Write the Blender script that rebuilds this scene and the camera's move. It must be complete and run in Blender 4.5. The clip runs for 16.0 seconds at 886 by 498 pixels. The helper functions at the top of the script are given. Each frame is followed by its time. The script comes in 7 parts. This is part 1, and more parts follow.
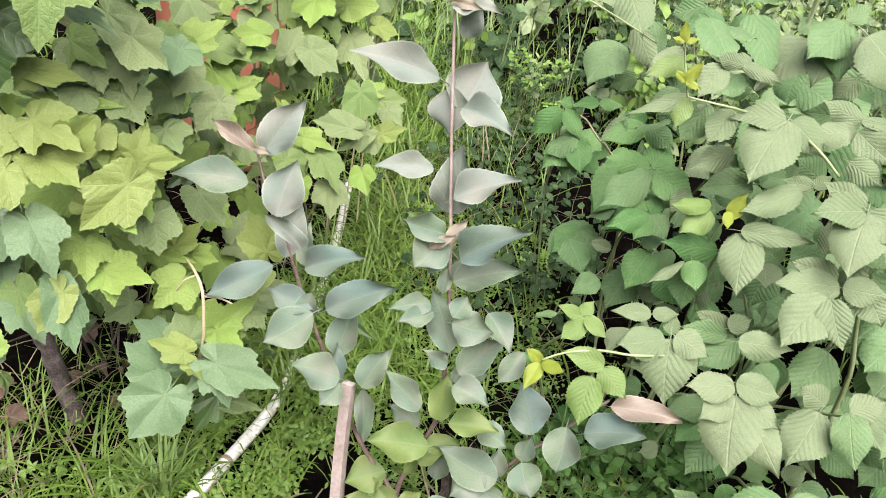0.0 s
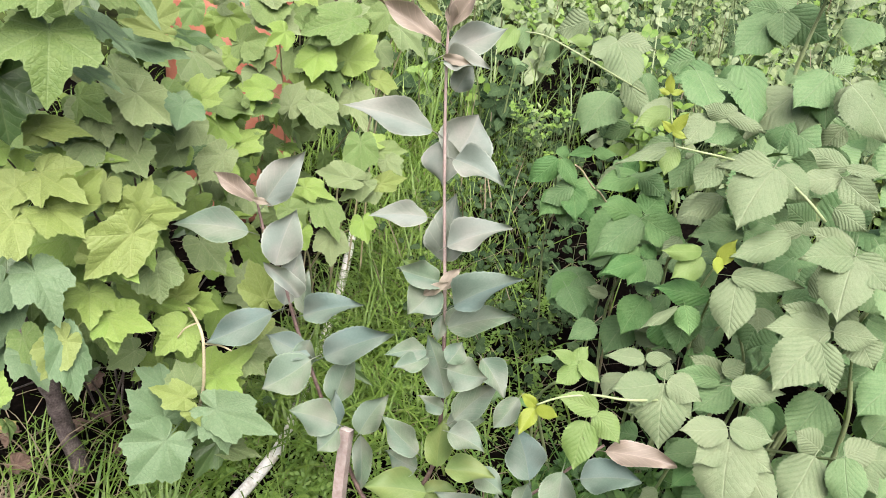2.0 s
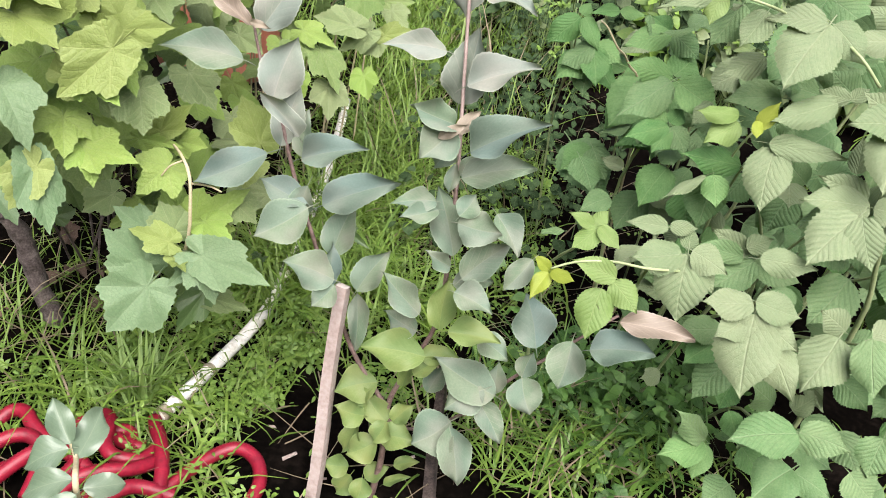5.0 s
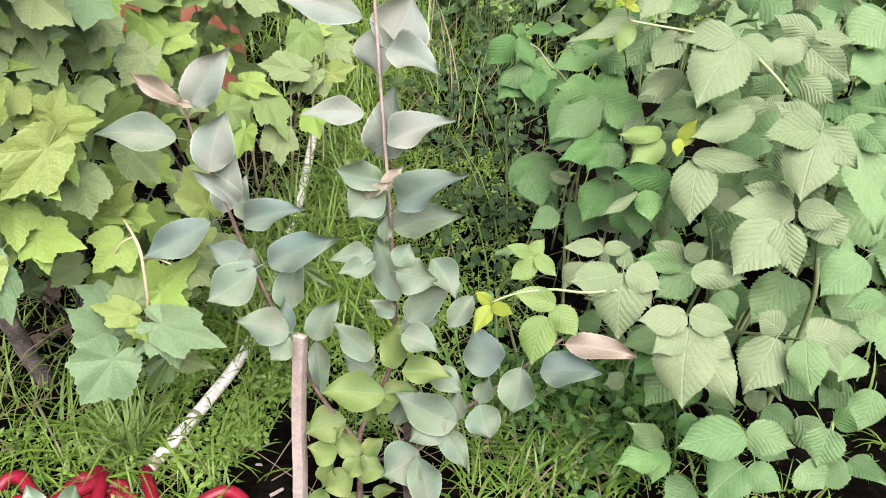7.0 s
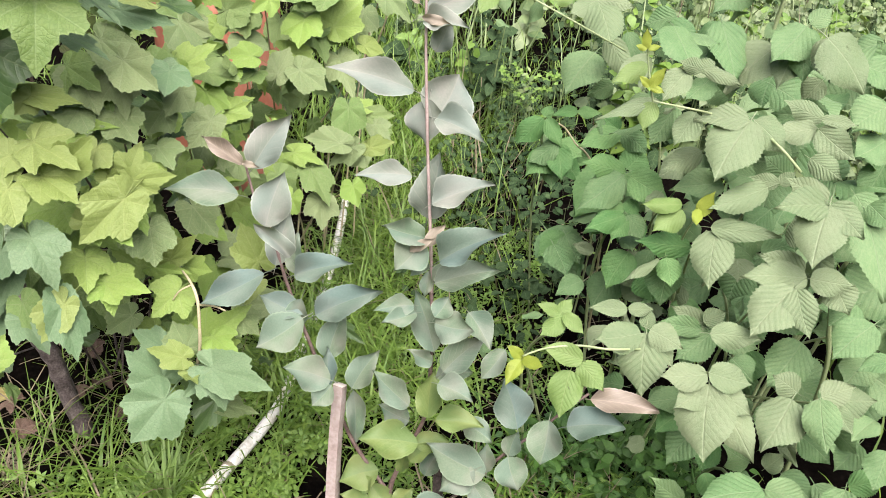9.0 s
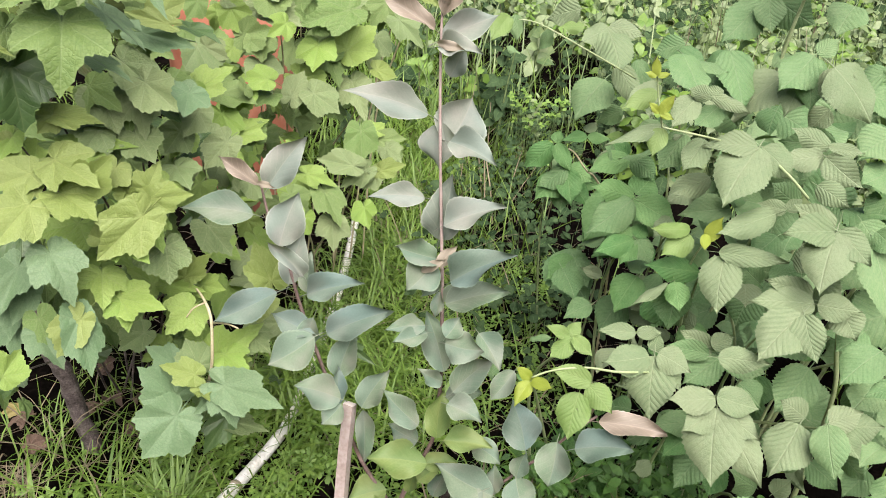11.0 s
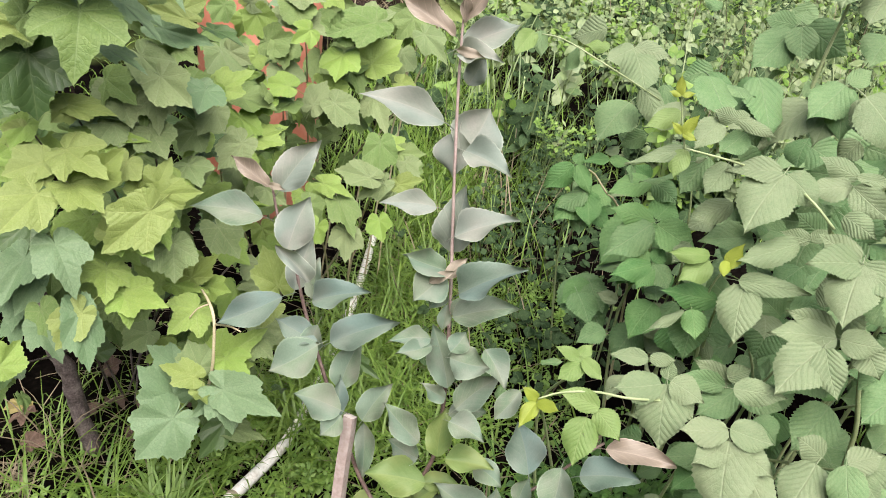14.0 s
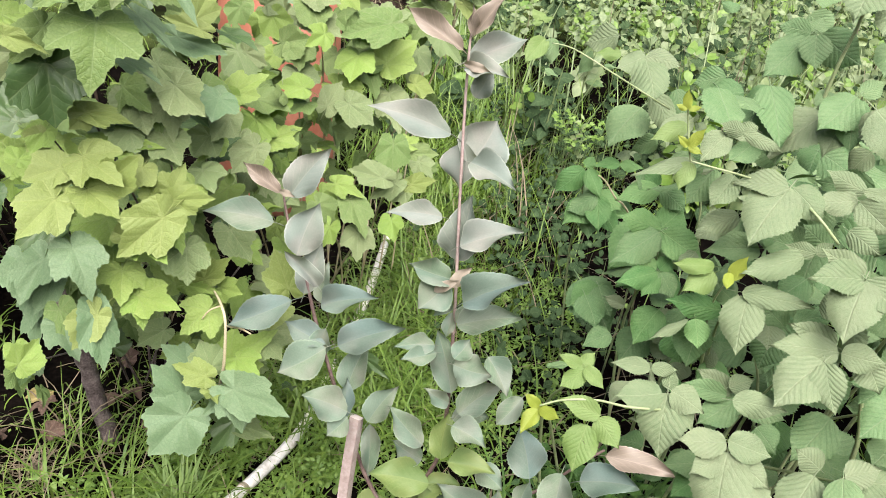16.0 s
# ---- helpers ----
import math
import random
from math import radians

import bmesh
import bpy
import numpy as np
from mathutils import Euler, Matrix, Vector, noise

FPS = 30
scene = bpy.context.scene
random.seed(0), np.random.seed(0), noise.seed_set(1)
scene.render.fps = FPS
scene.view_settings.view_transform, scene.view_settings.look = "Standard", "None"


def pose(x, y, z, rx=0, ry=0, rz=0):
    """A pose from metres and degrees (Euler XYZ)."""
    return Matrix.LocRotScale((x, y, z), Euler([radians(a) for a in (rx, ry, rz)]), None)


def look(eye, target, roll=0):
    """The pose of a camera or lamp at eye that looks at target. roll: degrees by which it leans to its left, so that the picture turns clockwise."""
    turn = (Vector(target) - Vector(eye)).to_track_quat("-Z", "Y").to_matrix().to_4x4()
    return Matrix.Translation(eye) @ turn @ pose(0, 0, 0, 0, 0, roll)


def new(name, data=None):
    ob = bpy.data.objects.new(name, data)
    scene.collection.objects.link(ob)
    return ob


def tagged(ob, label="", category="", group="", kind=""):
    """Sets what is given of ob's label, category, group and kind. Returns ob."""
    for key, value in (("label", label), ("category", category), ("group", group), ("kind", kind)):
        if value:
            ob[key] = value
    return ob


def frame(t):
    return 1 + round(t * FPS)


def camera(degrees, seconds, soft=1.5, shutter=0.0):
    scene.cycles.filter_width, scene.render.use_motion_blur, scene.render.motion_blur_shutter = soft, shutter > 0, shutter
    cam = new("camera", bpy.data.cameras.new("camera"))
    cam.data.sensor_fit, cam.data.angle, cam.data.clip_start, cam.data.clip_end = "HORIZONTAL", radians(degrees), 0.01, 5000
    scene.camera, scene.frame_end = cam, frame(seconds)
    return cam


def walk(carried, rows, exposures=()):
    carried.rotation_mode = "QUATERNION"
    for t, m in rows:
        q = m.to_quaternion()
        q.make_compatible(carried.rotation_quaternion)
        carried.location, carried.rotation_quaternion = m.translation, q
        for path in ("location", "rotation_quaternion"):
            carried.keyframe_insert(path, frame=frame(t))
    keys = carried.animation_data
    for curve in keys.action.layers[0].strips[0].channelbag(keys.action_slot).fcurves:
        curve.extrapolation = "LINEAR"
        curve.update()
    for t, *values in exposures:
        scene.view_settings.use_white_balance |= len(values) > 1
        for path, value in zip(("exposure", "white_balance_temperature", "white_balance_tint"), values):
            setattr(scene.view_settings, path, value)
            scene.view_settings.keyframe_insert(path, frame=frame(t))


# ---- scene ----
cam = camera(57.29, 16.0, 0.95)
# seconds, place in metres, turn in degrees
ROWS = [
    (0.0, -0.0074, 0.0093, 1.1167, 58.78, -6.36, 3.22),
    (0.5, -0.0116, -0.0019, 1.1367, 60.18, -6.25, 3.37),
    (1.0, -0.0120, -0.0121, 1.1371, 61.45, -5.96, 3.39),
    (1.5, -0.0109, -0.0180, 1.1408, 62.04, -5.87, 3.47),
    (2.0, 0.0133, -0.0117, 1.1305, 62.11, -5.67, 3.65),
    (2.5, 0.0467, 0.0086, 1.1114, 61.18, -5.09, 3.73),
    (3.0, 0.0534, 0.0207, 1.1096, 59.23, -4.21, 3.16),
    (3.5, 0.0472, 0.0253, 1.1114, 58.79, -4.17, 2.89),
    (4.0, 0.0373, 0.0077, 1.0827, 58.89, -4.24, 2.60),
    (4.5, 0.0116, 0.0031, 1.0380, 56.74, -6.99, 3.07),
    (4.7, -0.0234, 0.0154, 1.0136, 55.94, -9.49, 4.19),
    (6.8, 0.0737, 0.0688, 1.1183, 52.72, -2.54, 0.32),
    (7.0, 0.0685, 0.0512, 1.1266, 53.79, -3.50, 1.47),
    (7.5, 0.0643, 0.0271, 1.1452, 56.46, -4.21, 2.83),
    (8.0, 0.0593, 0.0085, 1.1514, 58.15, -4.26, 3.08),
    (8.5, 0.0524, -0.0189, 1.1472, 59.32, -4.32, 3.18),
    (9.0, 0.0335, -0.0453, 1.1307, 60.09, -4.52, 2.92),
    (9.2, 0.0292, -0.0356, 1.1264, 60.13, -4.35, 2.79),
    (11.3, 0.0258, -0.0657, 1.1376, 62.71, -5.32, 4.08),
    (11.5, 0.0286, -0.0679, 1.1476, 63.63, -5.63, 4.61),
    (12.0, 0.0303, -0.0690, 1.1518, 64.70, -6.06, 5.19),
    (12.5, 0.0327, -0.0621, 1.1545, 64.96, -6.19, 5.49),
    (13.0, 0.0318, -0.0566, 1.1553, 65.09, -6.19, 5.69),
    (13.5, 0.0398, -0.0475, 1.1398, 65.04, -6.21, 5.84),
    (14.0, 0.0458, -0.0470, 1.1011, 63.57, -6.85, 6.43),
    (14.5, 0.0572, -0.0424, 1.0862, 61.66, -6.97, 6.97),
    (15.0, 0.0555, -0.0338, 1.0864, 60.91, -6.87, 7.33),
    (15.5, 0.0526, -0.0327, 1.0949, 60.72, -6.89, 7.44),
    (16.0, 0.0633, -0.0463, 1.1452, 62.08, -6.97, 8.27),
]
walk(cam, [(t, pose(x, y, z, rx, ry, rz)) for t, x, y, z, rx, ry, rz in ROWS], [(0, 1.63, 6230, 13), (2, 1.56, 6230, 13), (4.5, 1.59, 6230, 13), (7, 1.67, 6230, 13), (9, 1.61, 6230, 13), (12, 1.44, 6330, 11), (13.5, 1.42, 6330, 11), (15, 1.57, 6230, 13), (16, 1.59, 6230, 13)])

# ---- light: a bright overcast sky with a veiled sun ----
world = bpy.data.worlds.new("sky")
scene.world = world
world.use_nodes = True
_wn, _wl = world.node_tree.nodes, world.node_tree.links
sky = _wn.new("ShaderNodeTexSky")
sky.sky_type, sky.sun_disc = "NISHITA", False
sky.sun_elevation, sky.sun_rotation = radians(57), radians(168)
sky.air_density, sky.dust_density, sky.ozone_density = 0.7, 6.0, 0.4
_wl.new(sky.outputs[0], _wn["Background"].inputs[0])
_wn["Background"].inputs[1].default_value = 0.055
sun = new("sun", bpy.data.lights.new("sun", "SUN"))
sun.data.energy, sun.data.angle, sun.data.color = 2.9, radians(64), (1.0, 0.955, 0.88)
sun.matrix_world = look((0.5, -2.3, 3.7), (0, 0, 0))


# ---- materials ----
def rgb(c):
    return (*c, 1)


def material(name, colours, rough=0.6, scale=20.0, bump=0.2, fine=6.0, spec=0.5, metal=0.0):
    """A surface mixed from two or three colours by two scales of noise, with a relief of the same grain."""
    m = bpy.data.materials.new(name)
    m.use_nodes = True
    n, l = m.node_tree.nodes, m.node_tree.links
    b = n["Principled BSDF"]
    co = n.new("ShaderNodeTexCoord")
    big, small = n.new("ShaderNodeTexNoise"), n.new("ShaderNodeTexNoise")
    big.inputs["Scale"].default_value, small.inputs["Scale"].default_value = scale, scale * fine
    big.inputs["Detail"].default_value, small.inputs["Detail"].default_value = 4, 5
    for t in (big, small):
        l.new(co.outputs["Object"], t.inputs["Vector"])
    mix = n.new("ShaderNodeMath")
    mix.operation = "MULTIPLY_ADD"
    mix.inputs[1].default_value = 0.45
    l.new(small.outputs["Fac"], mix.inputs[0])
    half = n.new("ShaderNodeMath")
    half.operation = "MULTIPLY"
    half.inputs[1].default_value = 0.55
    l.new(big.outputs["Fac"], half.inputs[0])
    l.new(half.outputs[0], mix.inputs[2])
    ramp = n.new("ShaderNodeValToRGB")
    ramp.color_ramp.elements[0].position, ramp.color_ramp.elements[1].position = 0.34, 0.66
    ramp.color_ramp.elements[0].color, ramp.color_ramp.elements[1].color = rgb(colours[0]), rgb(colours[-1])
    if len(colours) > 2:
        ramp.color_ramp.elements.new(0.5).color = rgb(colours[1])
    l.new(mix.outputs[0], ramp.inputs[0])
    l.new(ramp.outputs[0], b.inputs["Base Color"])
    b.inputs["Roughness"].default_value, b.inputs["Metallic"].default_value = rough, metal
    b.inputs["Specular IOR Level"].default_value = spec
    bp = n.new("ShaderNodeBump")
    bp.inputs["Strength"].default_value, bp.inputs["Distance"].default_value = bump, 0.004
    l.new(mix.outputs[0], bp.inputs["Height"])
    l.new(bp.outputs[0], b.inputs["Normal"])
    return m


def math_node(n, l, op, a, b=None, c=None):
    m = n.new("ShaderNodeMath")
    m.operation = op
    for i, v in enumerate((a, b, c)):
        if v is None:
            continue
        if isinstance(v, (int, float)):
            m.inputs[i].default_value = v
        else:
            l.new(v, m.inputs[i])
    return m.outputs[0]


def leaf_material(name, dark, light, vein, veins=9, slant=0.7, palmate=False, rough=0.5, spec=0.5, thin=0.3, relief=0.4, per_object=True, tints=None, rim=0.0, ridges=0.0, net_veins=0.0):
    """A leaf blade: two greens by leaf and by noise, a midrib with side veins from its UV, and light let through."""
    m = bpy.data.materials.new(name)
    m.use_nodes = True
    n, l = m.node_tree.nodes, m.node_tree.links
    b = n["Principled BSDF"]
    uv = n.new("ShaderNodeUVMap")
    uv.uv_map = "UVMap"
    sep = n.new("ShaderNodeSeparateXYZ")
    l.new(uv.outputs[0], sep.inputs[0])
    u, v = sep.outputs[0], sep.outputs[1]
    if palmate:
        # u: angle over the lobes, v: distance from the stalk
        lobe = math_node(n, l, "PINGPONG", u, 0.5)
        side = math_node(n, l, "MULTIPLY", lobe, v)
    else:
        side = math_node(n, l, "ABSOLUTE", math_node(n, l, "SUBTRACT", u, 0.5))
    rib = math_node(n, l, "SUBTRACT", 1.0, math_node(n, l, "MINIMUM", math_node(n, l, "DIVIDE", side, 0.022), 1.0))
    chev = math_node(n, l, "MULTIPLY", math_node(n, l, "SUBTRACT", v, math_node(n, l, "MULTIPLY", side, slant)), veins)
    wobble = n.new("ShaderNodeTexNoise")
    wobble.inputs["Scale"].default_value, wobble.inputs["Detail"].default_value = 2.6, 1
    l.new(uv.outputs[0], wobble.inputs["Vector"])
    chev = math_node(n, l, "ADD", chev, math_node(n, l, "MULTIPLY", wobble.outputs[0], 0.16 * veins))
    chev = math_node(n, l, "ADD", chev, math_node(n, l, "MULTIPLY", math_node(n, l, "MULTIPLY", side, side), 0.35 * veins))
    wave = math_node(n, l, "PINGPONG", chev, 0.5)
    swell = math_node(n, l, "MULTIPLY_ADD", math_node(n, l, "COSINE", math_node(n, l, "MULTIPLY", chev, 2 * math.pi)), -0.25, 0.25)
    line = math_node(n, l, "SUBTRACT", 1.0, math_node(n, l, "MINIMUM", math_node(n, l, "DIVIDE", wave, 0.09), 1.0))
    co, noise_n, spots = n.new("ShaderNodeTexCoord"), n.new("ShaderNodeTexNoise"), n.new("ShaderNodeTexNoise")
    info = n.new("ShaderNodeObjectInfo") if per_object else n.new("ShaderNodeNewGeometry")
    rnd = info.outputs["Random" if per_object else "Random Per Island"]
    # some leaves show their veins plainly, some hardly
    strong = math_node(n, l, "MULTIPLY_ADD", math_node(n, l, "FRACT", math_node(n, l, "MULTIPLY", rnd, 13.7)), 0.9, 0.2)
    both = math_node(n, l, "MAXIMUM", math_node(n, l, "MULTIPLY", rib, 0.8), math_node(n, l, "MULTIPLY", line, math_node(n, l, "MULTIPLY", strong, 0.6)))
    noise_n.inputs["Scale"].default_value, noise_n.inputs["Detail"].default_value = 3.5, 5
    noise_n.noise_dimensions = "4D"
    l.new(math_node(n, l, "MULTIPLY", rnd, 37.0), noise_n.inputs["W"])
    l.new(uv.outputs[0], noise_n.inputs["Vector"])
    spots.inputs["Scale"].default_value, spots.inputs["Detail"].default_value = 26, 4
    l.new(co.outputs["Object"], spots.inputs["Vector"])
    fac = math_node(n, l, "ADD", math_node(n, l, "MULTIPLY", rnd, 0.55), math_node(n, l, "ADD", math_node(n, l, "MULTIPLY", math_node(n, l, "SUBTRACT", noise_n.outputs[0], 0.28), 0.95), math_node(n, l, "MULTIPLY", math_node(n, l, "SUBTRACT", spots.outputs[0], 0.5), 0.9)))
    mix = n.new("ShaderNodeMix")
    mix.data_type, mix.clamp_factor = "RGBA", True
    mix.inputs["A"].default_value, mix.inputs["B"].default_value = rgb(dark), rgb(light)
    l.new(fac, mix.inputs["Factor"])
    mix2 = n.new("ShaderNodeMix")
    mix2.data_type = "RGBA"
    mix2.inputs["B"].default_value = rgb(vein)
    l.new(mix.outputs["Result"], mix2.inputs["A"])
    l.new(math_node(n, l, "MULTIPLY", both, 0.5 if palmate else 0.6), mix2.inputs["Factor"])
    colour = mix2.outputs["Result"]
    if ridges:
        # greener grooves between paler ridges
        groove = n.new("ShaderNodeMix")
        groove.data_type = "RGBA"
        groove.inputs["B"].default_value = rgb([v * f for v, f in zip(dark, (0.55, 0.72, 0.6))])
        l.new(colour, groove.inputs["A"])
        l.new(math_node(n, l, "MULTIPLY", math_node(n, l, "SUBTRACT", 0.5, swell), math_node(n, l, "MULTIPLY", strong, 2 * ridges)), groove.inputs["Factor"])
        colour = groove.outputs["Result"]
    if tints:
        # broad soft patches of a paler tone; one half bluer, painting the fold's uneven light
        tone = n.new("ShaderNodeTexNoise")
        tone.noise_dimensions = "4D"
        tone.inputs["Scale"].default_value = 1.5
        l.new(uv.outputs[0], tone.inputs["Vector"])
        l.new(math_node(n, l, "MULTIPLY", rnd, 91.0), tone.inputs["W"])
        half = math_node(n, l, "MULTIPLY", math_node(n, l, "GREATER_THAN", math_node(n, l, "MULTIPLY", math_node(n, l, "SUBTRACT", u, 0.5), math_node(n, l, "SUBTRACT", math_node(n, l, "FRACT", math_node(n, l, "MULTIPLY", rnd, 7.3)), 0.5)), 0.0), 0.35)
        for tint, amount in ((tints[1], half), (tints[0], None)):
            mix3 = n.new("ShaderNodeMix")
            mix3.data_type = "RGBA"
            mix3.inputs["B"].default_value = rgb(tint)
            l.new(colour, mix3.inputs["A"])
            if amount is None:
                spread = n.new("ShaderNodeMapRange")
                spread.inputs["From Min"].default_value, spread.inputs["From Max"].default_value, spread.inputs["To Max"].default_value = 0.44, 0.74, 0.5
                l.new(tone.outputs[0], spread.inputs["Value"])
                amount = spread.outputs[0]
            l.new(amount, mix3.inputs["Factor"])
            colour = mix3.outputs["Result"]
    if rim:
        # a pale downy line along the margin
        margin, edge = n.new("ShaderNodeUVMap"), n.new("ShaderNodeSeparateXYZ")
        margin.uv_map = "Rim"
        l.new(margin.outputs[0], edge.inputs[0])
        near = n.new("ShaderNodeMapRange")
        near.inputs["From Min"].default_value, near.inputs["From Max"].default_value, near.inputs["To Max"].default_value = 0.90, 1.0, rim
        l.new(edge.outputs[0], near.inputs["Value"])
        mix4 = n.new("ShaderNodeMix")
        mix4.data_type = "RGBA"
        mix4.inputs["B"].default_value = rgb([min(0.7, v * 1.7 + 0.06) for v in light])
        l.new(colour, mix4.inputs["A"])
        l.new(near.outputs[0], mix4.inputs["Factor"])
        colour = mix4.outputs["Result"]
    l.new(colour, b.inputs["Base Color"])
    b.inputs["Roughness"].default_value, b.inputs["Specular IOR Level"].default_value = rough, spec
    crinkle = n.new("ShaderNodeTexNoise")
    crinkle.inputs["Scale"].default_value, crinkle.inputs["Detail"].default_value = 17, 4
    l.new(uv.outputs[0], crinkle.inputs["Vector"])
    net = n.new("ShaderNodeTexVoronoi")
    net.feature = "DISTANCE_TO_EDGE"
    net.inputs["Scale"].default_value = 15 if palmate else 19
    l.new(co.outputs["Object"], net.inputs["Vector"])
    mesh_line = math_node(n, l, "SUBTRACT", 1.0, math_node(n, l, "MINIMUM", math_node(n, l, "DIVIDE", net.outputs["Distance"], 0.16), 1.0))
    lace = n.new("ShaderNodeMix")
    lace.data_type = "RGBA"
    lace.inputs["B"].default_value = rgb([v * 0.62 for v in dark])
    l.new(colour, lace.inputs["A"])
    l.new(math_node(n, l, "MULTIPLY", mesh_line, net_veins), lace.inputs["Factor"])
    if net_veins:
        colour = lace.outputs["Result"]
        l.new(colour, b.inputs["Base Color"])
    height = math_node(n, l, "ADD", math_node(n, l, "ADD", math_node(n, l, "MULTIPLY", both, -1.0), math_node(n, l, "MULTIPLY", mesh_line, -2.5 * net_veins)), math_node(n, l, "ADD", math_node(n, l, "MULTIPLY", swell, math_node(n, l, "MULTIPLY", strong, 1.1)), math_node(n, l, "MULTIPLY", crinkle.outputs[0], 0.9)))
    bp = n.new("ShaderNodeBump")
    bp.inputs["Strength"].default_value, bp.inputs["Distance"].default_value = relief, 0.0025
    l.new(height, bp.inputs["Height"])
    l.new(bp.outputs[0], b.inputs["Normal"])
    tr = n.new("ShaderNodeBsdfTranslucent")
    warm = n.new("ShaderNodeMix")
    warm.data_type, warm.blend_type = "RGBA", "MULTIPLY"
    warm.inputs["Factor"].default_value = 1.0
    warm.inputs["B"].default_value = (1.15, 1.28, 0.4, 1)
    l.new(colour, warm.inputs["A"])
    l.new(warm.outputs["Result"], tr.inputs[0])
    sh = n.new("ShaderNodeMixShader")
    sh.inputs[0].default_value = thin
    l.new(b.outputs[0], sh.inputs[1])
    l.new(tr.outputs[0], sh.inputs[2])
    l.new(sh.outputs[0], n["Material Output"].inputs["Surface"])
    return m


